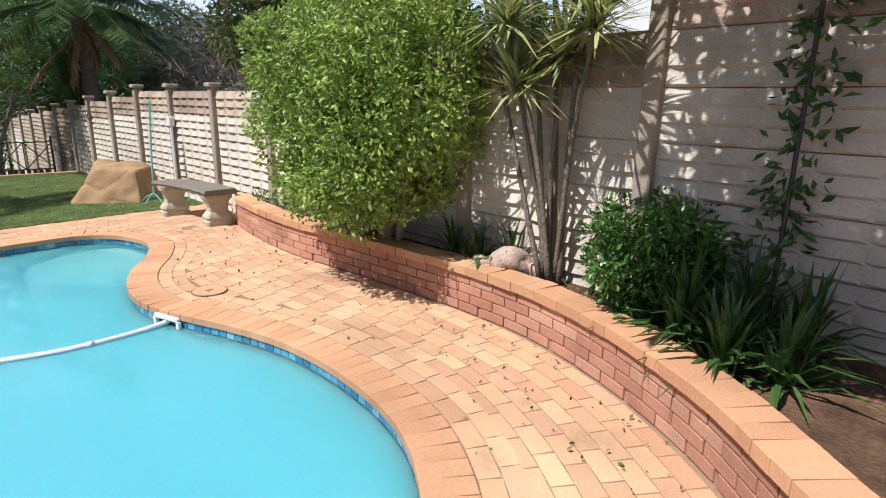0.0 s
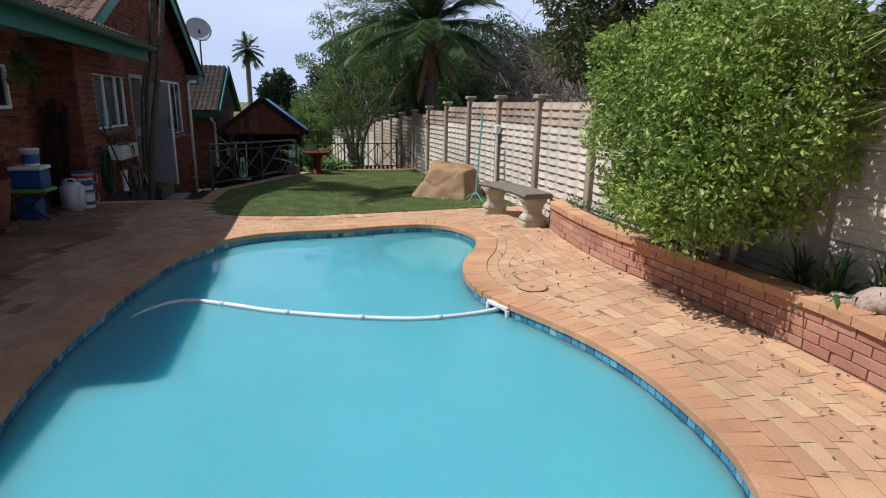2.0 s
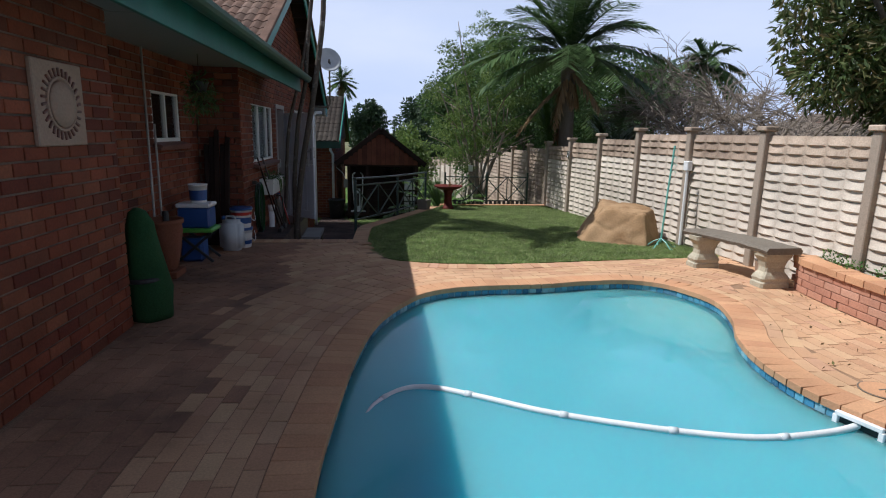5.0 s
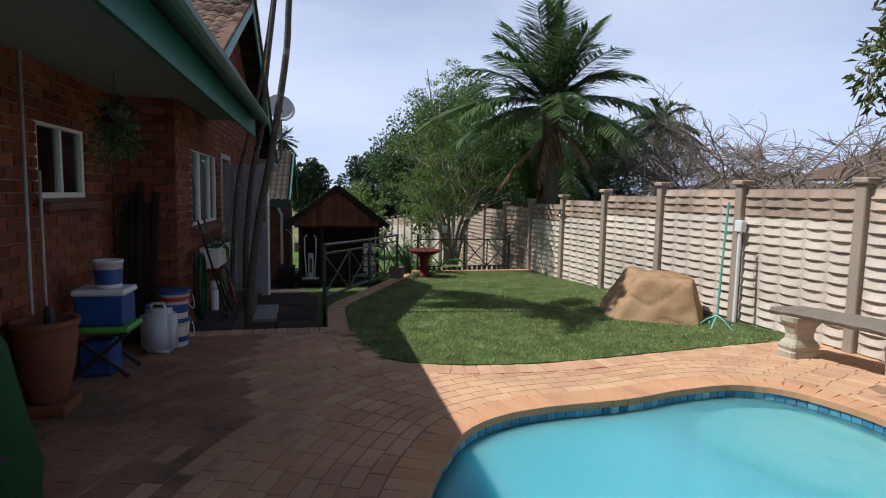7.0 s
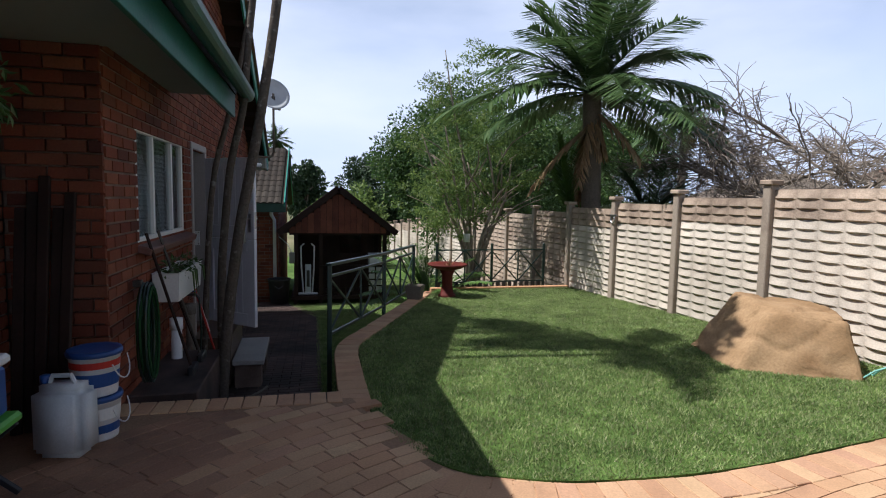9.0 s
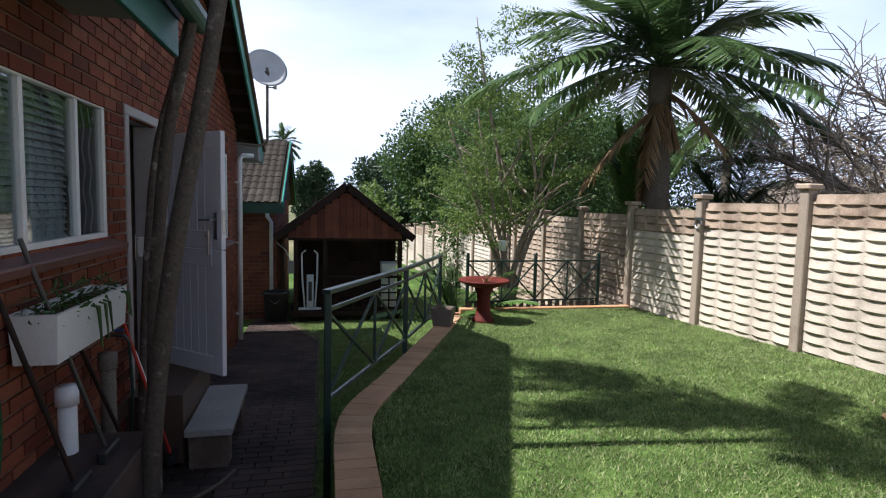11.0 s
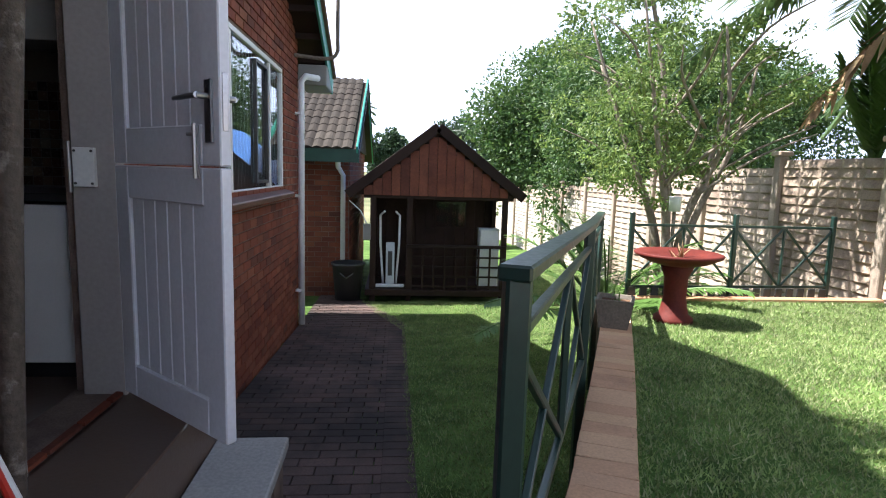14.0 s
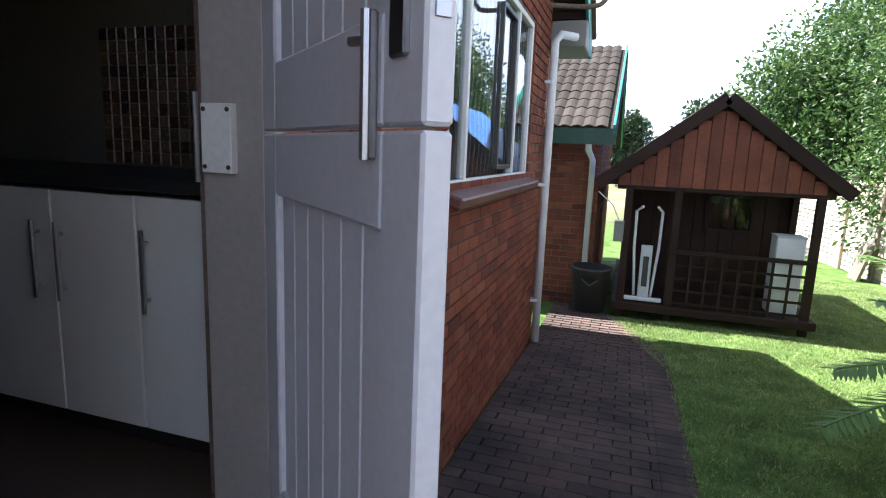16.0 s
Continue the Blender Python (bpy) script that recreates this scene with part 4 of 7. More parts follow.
def leaf_half(z0, z1, name, label):
    L, T = 0.83, 0.044
    st = 0.12
    bm = bmesh.new()
    for c, s in (((st / 2, 0, (z0 + z1) / 2), (st, T, z1 - z0)), ((L - st / 2, 0, (z0 + z1) / 2), (st, T, z1 - z0)),
                 ((L / 2, 0, z0 + 0.075), (L - 2 * st, T, 0.15)), ((L / 2, 0, z1 - 0.07), (L - 2 * st, T, 0.14))):
        box(bm, c, s, None, 0.005)
    leaf_ob = part(name, bm, M["door_paint"], door, label)
    n = 6
    w = (L - 2 * st) / n
    for k in range(n):
        bm = boxes(((st + (k + 0.5) * w, 0, (z0 + z1) / 2 + 0.005), (w - 0.004, 0.014, z1 - z0 - 0.27)), bevel=0.003)
        part("board", bm, M["door_paint"], leaf_ob)
    return leaf_ob


low_leaf = leaf_half(0.0, 1.04, "lower_leaf", "white panelled lower door leaf")
top_leaf = leaf_half(1.046, 2.0, "upper_leaf", "white panelled upper door leaf")
for side in (-1, 1):
    bm = boxes(((0.77, side * 0.027, 1.24), (0.045, 0.01, 0.22)), bevel=0.003)
    tube(bm, [(0.77, side * 0.03, 1.29), (0.77, side * 0.075, 1.29)], 0.011, 10)
    tube(bm, [(0.775, side * 0.075, 1.29), (0.63, side * 0.078, 1.285)], [0.011, 0.009], 10)
    part("door_handle", bm, M["steel"], top_leaf, "brushed steel lever handle")
bm = boxes(((0.685, -0.028, 1.10), (0.03, 0.01, 0.2)), bevel=0.004)
tube(bm, [(0.685, -0.036, 1.0), (0.685, -0.036, 1.2)], 0.009, 8)
tube(bm, [(0.685, -0.036, 1.16), (0.66, -0.05, 1.16)], 0.007, 8)
part("bolt", bm, M["steel"], top_leaf, "steel barrel bolt")
part("lock_plate", boxes(((0.8315, 0, 1.27), (0.003, 0.022, 0.2)), bevel=0.001), M["steel"], top_leaf)
bm = boxes(((-3.73, 12.966, 0.91), (0.09, 0.024, 0.17)), bevel=0.002)
plate = tagged(part("lock_keep", bm, M["white_frame"], None), "white metal lock keep screwed to the door frame", "lock plate")
for x in (-3.765, -3.695):
    for z in (0.84, 0.98):
        part("screw", tube(bmesh.new(), [(x, 12.955, z), (x, 12.9515, z)], 0.006, 8), M["dark_steel"], plate)
part("rod", tube(bmesh.new(), [(-3.785, 12.95, 0.80), (-3.785, 12.95, 1.02)], 0.007, 8), M["steel"], plate, "steel rod")

# kitchen units
cab = thing("base_cupboard", "white kitchen base cupboard with long steel handles", "cupboard", (-3.9, 13.13, -0.13))
part("body", boxes(((-0.62, 0.31, 0.48), (1.24, 0.58, 0.74))), M["cupboard"], cab)
part("plinth", boxes(((-0.62, 0.32, 0.05), (1.2, 0.5, 0.1))), M["black_plastic"], cab)
for k in range(3):
    d = part("cupboard_door", boxes((((-0.14, -0.455, -0.805)[k], 0.0, 0.48), ((0.275, 0.345, 0.345)[k], 0.02, 0.76)), bevel=0.003), M["cupboard"], cab)
    hx = (-0.235, -0.585, -0.69)[k]
    bm = tube(bmesh.new(), [(hx, -0.035, 0.5), (hx, -0.035, 0.76)], 0.007, 8)
    for z in (0.54, 0.72):
        tube(bm, [(hx, 0, z), (hx, -0.035, z)], 0.005, 6)
    part("handle", bm, M["steel"], d, "steel bar handle")
tagged(part("worktop", boxes(((-4.95, 13.42, 0.765), (2.15, 0.64, 0.04)), bevel=0.006), M["black_plastic"], None), "dark kitchen worktop on white cupboards", "worktop")
rows_m = []
splash = thing("splashback", "brown mosaic tiled splashback above the worktop", "splashback", (0, 0, 0), kind="structure")
tagged(splash, "", "wall tiles")
for a in range(21):
    for b in range(11):
        m = Matrix(((1, 0, 0, -3.92 - a * 0.052), (0, 0, -1, 13.735), (0, 1, 0, 0.82 + b * 0.052), (0, 0, 0, 1)))
        rows_m.append((m, 0.048, 0.048, 0.008))
lay(splash, "tile", rows_m, M["mosaic"], lambda p: True, "tiles")
tagged(part("wall_cupboard", boxes(((-4.75, 13.58, 1.85), (1.7, 0.32, 0.65)), bevel=0.004), M["cupboard"], None), "white kitchen wall cupboard above the splashback", "cupboard")

# pipes on the wall
bm = tube(bmesh.new(), [(-3.55, 17.52, -1.05), (-3.55, 17.52, 1.98), (-3.5, 17.56, 2.05), (-3.38, 17.75, 2.06)], 0.04, 12)
pipe = thing("downpipe", "white painted downpipe on the brick wall", "drainpipe")
smooth(part("pipe", bm, M["pvc"], pipe))
for z in (-0.6, 0.6, 1.6):
    part("bracket", boxes(((-3.58, 17.52, z), (0.08, 0.1, 0.03)), bevel=0.003), M["pvc"], pipe)

# ---- second house wing ----
wing = thing("house_wing", "far brick wing of the house with weathered tiled gable roof", "house", (0, 0, 0))
part("wall", boxes(((-5.0, 21.9, 0.05), (3.7, 4.2, 2.7))), M["mortar"], wing)
WING_ROWS = wall_bricks(lambda v: [(-3.9, -3.15)], -1.2, 1.35, lambda u, v: Matrix(((1, 0, 0, u), (0, 0, -1, 19.79), (0, 1, 0, v), (0, 0, 0, 1))), 0.03)
WING_E = wall_bricks(lambda v: [(19.8, 24.0)], -1.2, 1.35, x_face(-3.135), 0.03)
g = prism([(19.2, 1.24), (22.1, 2.69), (25.0, 1.24), (25.0, 1.14), (22.1, 2.57), (19.2, 1.14)], 0, 3.7)
wing_roof = part("roof", upright(g, -6.65), M["shed_dark"], wing)
tile_roof(wing_roof, (-5.46, 19.15, 1.25), (1, 0, 0), (0, cs, sn), 2.45, 3.35, M["roof_tile_mid"], True, 0.30, 0.30)
part("fascia", boxes(((-4.9, 19.17, 1.15), (3.9, 0.03, 0.2))), M["gutter"], wing, "dark green fascia and gutter")
for y0 in (19.15, 25.05):
    bm = bmesh.new()
    beam(bm, (-2.98, y0, 1.2), (-2.98, 22.1, 2.68), 0.03, 0.2, 0.004)
    part("barge_board", bm, M["green_paint"], wing, "bright green barge board")
part("gable", upright(prism([(19.9, 1.3), (24.2, 1.3), (22.1, 2.45)], 0, 0.1), -3.2), M["shed_dark"], wing)
bm = tube(bmesh.new(), [(-3.28, 19.22, 1.1), (-3.28, 19.3, 0.98), (-3.24, 19.7, 0.85), (-3.24, 19.72, -1.1)], 0.04, 10)
smooth(part("downpipe", bm, M["pvc"], wing, "white painted downpipe"))

# ---- timber shed with porch ----


def upright_y(outline, y0, y1):
    """A flat board standing across y, from its outline in x and z."""
    bm = bmesh.new()
    a = [bm.verts.new((x, y0, z)) for x, z in outline]
    b = [bm.verts.new((x, y1, z)) for x, z in outline]
    bm.faces.new(a)
    bm.faces.new(b[::-1])
    for i in range(len(a)):
        j = (i + 1) % len(a)
        bm.faces.new((a[j], a[i], b[i], b[j]))
    return bm


shed = thing("garden_shed", "dark stained timber playhouse with a porch and blue roof sheets", "shed", (-1.73, 19.3, -1.1))
for x in (-1.0, -0.42, 1.12):
    part("post", boxes(((x, 0.05, 0.8), (0.09, 0.09, 1.7)), bevel=0.006), M["shed_dark"], shed)
for x, y in ((-1.0, 1.1), (1.12, 1.1)):
    part("post", boxes(((x, y, 0.8), (0.08, 0.08, 1.7)), bevel=0.006), M["shed_dark"], shed)
part("deck", boxes(((0.06, 1.6, 0.1), (2.35, 3.3, 0.1)), bevel=0.008), M["shed_dark"], shed, "dark timber deck")
part("beam", boxes(((0.05, 0.05, 1.66), (2.4, 0.08, 0.1)), bevel=0.005), M["shed_dark"], shed)
part("gable_lining", upright_y([(-1.3, 1.66), (1.3, 1.66), (0.0, 2.68)], 0.03, 0.05), M["shed_dark"], shed)
n = 16
for k in range(n):
    x0 = -1.15 + 2.3 * k / n
    xm = x0 + 2.3 / n / 2
    top = 2.64 - abs(xm) * 0.765
    bm = boxes(((xm, 0.0, (1.66 + top) / 2), (2.3 / n - 0.006, 0.02, max(0.05, top - 1.66))), bevel=0.003)
    part("board", bm, M["shed_wood"], shed)
for s in (-1, 1):
    bm = bmesh.new()
    beam(bm, (s * 1.4, -0.08, 1.66), (0, -0.08, 2.735), 0.04, 0.15, 0.004)
    part("barge_board", bm, M["shed_dark"], shed)
    bm = bmesh.new()
    a, b = Vector((s * 1.38, 0, 1.69)), Vector((0, 0, 2.75))
    d = (b - a)
    box(bm, ((a + b) / 2 + Vector((0, 1.66, 0))), (d.length, 3.44, 0.03), Matrix.Rotation(s * math.atan2(d.z, abs(d.x)), 3, "Y"), 0.004)
    part("roof_sheet", bm, M["tarp"], shed, "blue sheet over the shed roof")
for k in range(12):
    part("wall_board", boxes(((-1.0 + 2.14 * (k + 0.5) / 12, 1.15, 0.9), (2.14 / 12 - 0.006, 0.025, 1.6)), bevel=0.003), M["shed_dark"], shed)
part("lining", boxes(((0.07, 1.19, 0.95), (2.2, 0.02, 1.75))), M["shed_dark"], shed)
for s in (-1.02, 1.14):
    part("side_wall", boxes(((s, 2.2, 0.9), (0.03, 2.1, 1.6))), M["shed_dark"], shed)
part("hand_rail", boxes(((0.35, 0.0, 0.86), (1.6, 0.07, 0.05)), bevel=0.006), M["shed_dark"], shed, "dark timber porch rail")
for k in range(9):
    part("slat", boxes(((-0.38 + 1.46 * k / 8, 0.02, 0.48), (0.03, 0.02, 0.7))), M["shed_dark"], shed)
for z in (0.2, 0.36, 0.52, 0.68):
    part("slat", boxes(((0.35, 0.035, z), (1.5, 0.015, 0.03))), M["shed_dark"], shed)
bm = bmesh.new()
for c, s in (((0.35, 1.12, 1.05), (0.62, 0.03, 0.05)), ((0.35, 1.12, 1.55), (0.62, 0.03, 0.05)), ((0.06, 1.12, 1.3), (0.05, 0.03, 0.5)), ((0.64, 1.12, 1.3), (0.05, 0.03, 0.5)), ((0.35, 1.12, 1.3), (0.04, 0.03, 0.5))):
    box(bm, c, s)
win = part("window", bm, M["shed_dark"], shed)
part("pane", boxes(((0.35, 1.125, 1.3), (0.55, 0.006, 0.46))), M["glass"], win)

# ---- railing down the terrace edge ----


def railing(name, pts, tops, bottoms, label, cap=True, slim=1.0):
    r = thing(name, label, "railing")
    for (x, y), t, b in zip(pts, tops, bottoms):
        part("post", boxes(((x, y, (t + b) / 2), (0.07 * slim, 0.07 * slim, t - b)), bevel=0.006), M["rail"], r)
    for i in range(len(pts) - 1):
        a, b = Vector((*pts[i], tops[i])), Vector((*pts[i + 1], tops[i + 1]))
        d = (b - a).normalized()
        if cap:
            part("hand_rail", beam(bmesh.new(), a - d * 0.03, b + d * 0.03, 0.062, 0.03, 0.005), M["rail"], r)
        part("top_bar", beam(bmesh.new(), a - Vector((0, 0, 0.12)), b - Vector((0, 0, 0.12)), 0.04 * slim, 0.04 * slim, 0.004), M["rail"], r)
        part("bottom_bar", beam(bmesh.new(), a - Vector((0, 0, 0.72)), b - Vector((0, 0, 0.72)), 0.04 * slim, 0.04 * slim, 0.004), M["rail"], r)
        m0, m1 = (a + b) / 2 - Vector((0, 0, 0.12)), (a + b) / 2 - Vector((0, 0, 0.72))
        part("upright", beam(bmesh.new(), m0, m1, 0.035 * slim, 0.035 * slim, 0.003), M["rail"], r)
        for p, q in ((a - Vector((0, 0, 0.14)), m1), (a - Vector((0, 0, 0.70)), m0), (b - Vector((0, 0, 0.14)), m1), (b - Vector((0, 0, 0.70)), m0)):
            part("brace", beam(bmesh.new(), p, q, 0.03 * slim, 0.035 * slim, 0.003), M["rail"], r)
    return r


railing("railing", [(-2.16, 11.33), (-1.38, 13.16), (-0.66, 14.94)], [0.765, 0.69, 0.64], [-0.75, -0.85, -1.0], "dark green painted railing with crossed braces and a flat hand rail", slim=0.68)
railing("railing", [(-0.12, 15.55), (0.95, 15.6), (2.02, 15.66)], [0.62, 0.62, 0.62], [-1.0, -0.95, -0.9], "dark green steel railing with crossed bars at the lawn's end", cap=False, slim=0.62)

# ---- plants ----


def stems(parent, paths, material, name="trunk", n=7):
    for pts, r0, r1 in paths:
        pts = catmull([np.array(p, float) for p in pts], 4, False)
        k = len(pts)
        smooth(part(name, tube(bmesh.new(), pts, [r0 + (r1 - r0) * i / (k - 1) for i in range(k)], n), material, parent))


def blades(name, base, tips, widths, material, parent, mid=None, sag=0.0):
    """Narrow leaves from base points to tips, bent over their middle."""
    base, tips = np.asarray(base), np.asarray(tips)
    d = tips - base
    side = np.cross(d, (0, 0, 1.0)) + 1e-6
    side /= np.linalg.norm(side, axis=1, keepdims=True)
    w = np.asarray(widths)[:, None]
    middle = (base + tips) / 2 + np.c_[np.zeros((len(base), 2)), sag * np.linalg.norm(d, axis=1)]
    v = np.stack([base - side * w * 0.6, base + side * w * 0.6, middle + side * w, middle - side * w, tips], 1).reshape(-1, 3)
    i = np.arange(len(base))[:, None] * 5
    f = np.concatenate([i + (0, 1, 2), i + (0, 2, 3), i + (3, 2, 4)])
    return link_mesh(name, array_mesh(name, v, f, material), None, parent)


def frond_arrays(c, az, el, length, drop, n, leaf_len, rng, half=0.9, width=0.012):
    h = np.array([math.cos(az), math.sin(az), 0])
    side = np.array([-math.sin(az), math.cos(az), 0])
    s = np.linspace(0.12, 1, n)
    p = np.array(c) + np.outer(length * s * math.cos(el), h)
    p[:, 2] += length * s * math.sin(el) - drop * length * s ** 2
    t = np.outer(np.full(n, math.cos(el)), h)
    t[:, 2] += math.sin(el) - 2 * drop * s
    t /= np.linalg.norm(t, axis=1, keepdims=True)
    ll = leaf_len * (0.45 + 0.75 * np.sin(np.pi * (0.1 + 0.82 * s)))
    base, tips = [], []
    for sg in (-1, 1):
        d = t * 0.75 + sg * side * half + np.array([0, 0, -0.25]) + rng.normal(0, 0.09, (n, 3))
        d /= np.linalg.norm(d, axis=1, keepdims=True)
        base.append(p)
        tips.append(p + d * ll[:, None])
    rib = [np.array(c)] + list(p)
    return np.vstack(base), np.vstack(tips), rib


def palm(name, label, at, crown, fronds, length, leaf_len, material, rng, trunk_r=0.16, n_leaf=46, els=(-0.3, 1.35), drop=0.55, dead=0, width=0.018, curve=(0, 0)):
    th = thing(name, label, "palm tree", at)
    base = Vector(at)
    top = Vector(crown) - base
    stems(th, [([(0, 0, 0), (top.x * 0.4 + curve[0], top.y * 0.4 + curve[1], top.z * 0.5), tuple(top)], trunk_r * 1.2, trunk_r)], M["bark"], "trunk", 10)
    for k in range(fronds):
        az = 2 * math.pi * (k * 0.381966) + rng.uniform(-0.2, 0.2)
        el = els[0] + (els[1] - els[0]) * ((k + 0.5) / fronds) + rng.uniform(-0.12, 0.12)
        L = length * rng.uniform(0.8, 1.1)
        b, t, rib = frond_arrays(tuple(top), az, el, L, drop * rng.uniform(0.75, 1.2) * math.cos(min(1.5, max(0, el))) ** 0.5, n_leaf, leaf_len, rng, width=width)
        fr = blades("frond", b, t, rng.uniform(0.7, 1.1, len(b)) * width, material, th)
        part("rib", tube(bmesh.new(), rib[::6] + [rib[-1]], [0.022 * (1 - 0.8 * i / len(rib[::6])) for i in range(len(rib[::6]) + 1)], 4), material, fr)
    for k in range(dead):
        az = rng.uniform(0, 2 * math.pi)
        b, t, rib = frond_arrays((top.x, top.y, top.z - rng.uniform(0.1, 0.6)), az, rng.uniform(-1.5, -0.5), length * rng.uniform(0.15, 0.5), 0.35, 26, leaf_len * 0.7, rng, half=0.45)
        blades("dead_frond", b, t, np.full(len(b), width), M["dead_frond"], th)
    return th


def clumps_in(rng, n, c, r, lo=0.25, squash=None):
    d = rng.normal(size=(n, 3))
    d /= np.linalg.norm(d, axis=1, keepdims=True)
    return np.array(c) + d * np.array(r) * (lo + (1 - lo) * rng.random((n, 1)) ** 0.5)


def leafy(name, label, category, at, trunk_paths, centres, radii, n, size, material, seed, bark="bark", shell=0.3, aspect=0.5, droop=0.3, squash=1.0):
    rng = np.random.default_rng(seed)
    th = thing(name, label, category, at)
    stems(th, trunk_paths, M[bark])
    p, nn = clump_points(rng, np.asarray(centres) - np.array(at), radii, n, shell, squash)
    leaves("crown", p, nn, size, material, th, rng, aspect, droop)
    return th


rng = np.random.default_rng(11)
# clipped rounded bush in the raised bed
C = []
R = []
for k in range(330):
    d = rng.normal(size=3)
    d /= np.linalg.norm(d)
    d /= np.max(np.abs(d)) ** 0.42
    wide = 0.94 + 0.12 * max(-1.6, d[2]) + 0.07 * noise.noise(Vector(d) * 2.2)
    C.append((2.70 + 0.74 * d[0] * wide, 3.98 + 1.02 * d[1] * wide, 1.46 + 0.82 * d[2] * (1 + 0.05 * noise.noise(Vector(d) * 2.6))))
    R.append(rng.uniform(0.08, 0.17))
C += [(2.70 + rng.uniform(-0.4, 0.4), 3.98 + rng.uniform(-0.6, 0.6), rng.uniform(0.8, 2.0)) for _ in range(40)]
R += [0.36] * 40
leafy("bush", "large clipped rounded light green leafy bush growing in the bed", "bush", (2.85, 3.9, 0.28),
      [([(0, 0, 0), (-0.1, 0.1, 0.6), (-0.3, 0.4, 1.3)], 0.04, 0.012), ([(0.05, -0.1, 0), (0, -0.3, 0.7), (-0.1, -0.6, 1.4)], 0.035, 0.012), ([(0, 0.2, 0), (-0.2, 0.5, 0.5), (-0.4, 0.7, 1.2)], 0.03, 0.01), ([(0, 0, 0), (0.1, 0.0, 0.9), (0, 0, 1.6)], 0.04, 0.01)],
      C, R, 46000, 0.052, M["hedge_leaf"], 3, "bark_pale", 0.5, 0.55, 0.1)
# multi-stemmed tree beyond the lawn
C = np.vstack([clumps_in(rng, 70, (0.9, 17.0, 2.2), (1.6, 1.5, 1.35)), clumps_in(rng, 30, (0.9, 17.0, 3.7), (1.1, 1.0, 1.15)), clumps_in(rng, 22, (0.35, 16.5, 1.3), (1.15, 0.8, 0.7))])
paths = []
for k in range(7):
    a = 2 * math.pi * k / 7 + 0.4
    paths.append(([(0.06 * math.cos(a), 0.06 * math.sin(a), 0), (0.25 * math.cos(a), 0.25 * math.sin(a), 1.0), (0.7 * math.cos(a) + 0.1 * math.sin(3 * k), 0.7 * math.sin(a), 2.0), (0.95 * math.cos(a) - 0.2, 0.9 * math.sin(a), 3.1 + 0.3 * math.sin(5 * k))], 0.06, 0.012))
    for j in range(3):
        b = a + rng.uniform(-1, 1)
        z = rng.uniform(1.3, 2.8)
        paths.append(([(0.45 * math.cos(a), 0.45 * math.sin(a), z), (0.9 * math.cos(b), 0.9 * math.sin(b), z + 0.45), (1.45 * math.cos(b), 1.4 * math.sin(b), z + 0.7)], 0.022, 0.006))
paths.append(([(0, 0, 0), (-0.2, 0, 2.4), (-0.5, 0, 3.8), (-0.7, 0, 5.0)], 0.05, 0.008))
leafy("tree", "slender many-stemmed garden tree with thin light green foliage", "tree", (1.0, 17.0, -0.55), paths, C, rng.uniform(0.16, 0.38, len(C)), 17000, 0.068, M["light_leaf"], 4, "bark_pale", 0.1, 0.42, 0.2, 0.4)
# tall dense trees behind
for label, c, r, ncl, nl, size, m, seed in (
        ("broad dense dark green tree beyond the garden", (6.0, 35.0, 2.9), (4.6, 3.0, 4.2), 80, 60000, 0.21, "tree_leaf", 21),
        ("broad dense dark green tree beyond the garden", (11.5, 33.0, 2.6), (4.8, 3.0, 3.9), 66, 45000, 0.21, "tree_leaf", 22),
        ("dense green tree far behind the garden", (2.6, 48.0, 1.5), (3.2, 3.0, 3.0), 50, 20000, 0.3, "far_leaf", 23),
        ("light green leafy shrub behind the shed", (-0.9, 29.0, 0.2), (1.7, 1.3, 1.5), 40, 12000, 0.15, "light_leaf", 24),
        ("dark conifer-like tree far away", (-3.3, 64.0, 1.7), (1.9, 1.7, 3.2), 44, 7000, 0.45, "far_leaf", 25),
        ("dense green tree far behind the garden", (4.3, 24.5, 1.7), (3.1, 2.0, 2.9), 76, 36000, 0.14, "tree_leaf", 26)):
    rr = np.random.default_rng(seed)
    C = clumps_in(rr, ncl, c, r)
    b = (c[0], c[1], -1.6)
    leafy("tree", label, "tree", b, [([(0, 0, 0), (0.2, 0, 1.5), (0.1, 0.1, c[2] + 1.6 + r[2] * 0.3)], 0.22, 0.08)] + [([(0.1, 0, 1.2), (r[0] * 0.4 * math.cos(a), r[1] * 0.4 * math.sin(a), c[2] + 1.6), (r[0] * 0.75 * math.cos(a), r[1] * 0.75 * math.sin(a), c[2] + 2.2)], 0.1, 0.03) for a in (0.3, 1.6, 2.9, 4.2, 5.4)],
          C, rr.uniform(0.2, 0.36, ncl) * r[0], nl, size, M[m], seed, "bark", 0.35)
# dense tree overhanging the fence
C = np.vstack([clumps_in(rng, 60, (4.25, 7.2, 3.3), (1.45, 1.45, 1.8)), clumps_in(rng, 22, (4.3, 7.2, 2.35), (1.2, 1.25, 0.5))])
leafy("tree", "dense broad-leaved tree hanging over the concrete fence", "tree", (4.5, 7.2, -1.6), [([(0, 0, 0), (-0.1, 0, 2.5), (-0.2, 0, 5.0)], 0.16, 0.06)] + [([(0, 0, 2.6), (0.6 * math.cos(a), 0.6 * math.sin(a), 4.0), (1.2 * math.cos(a), 1.2 * math.sin(a), 5.0)], 0.06, 0.02) for a in (0.5, 1.8, 3.0, 4.3, 5.5)],
      C, rng.uniform(0.3, 0.5, len(C)), 30000, 0.125, M["mango_leaf"], 31, "bark", 0.4, 0.32, 0.7)
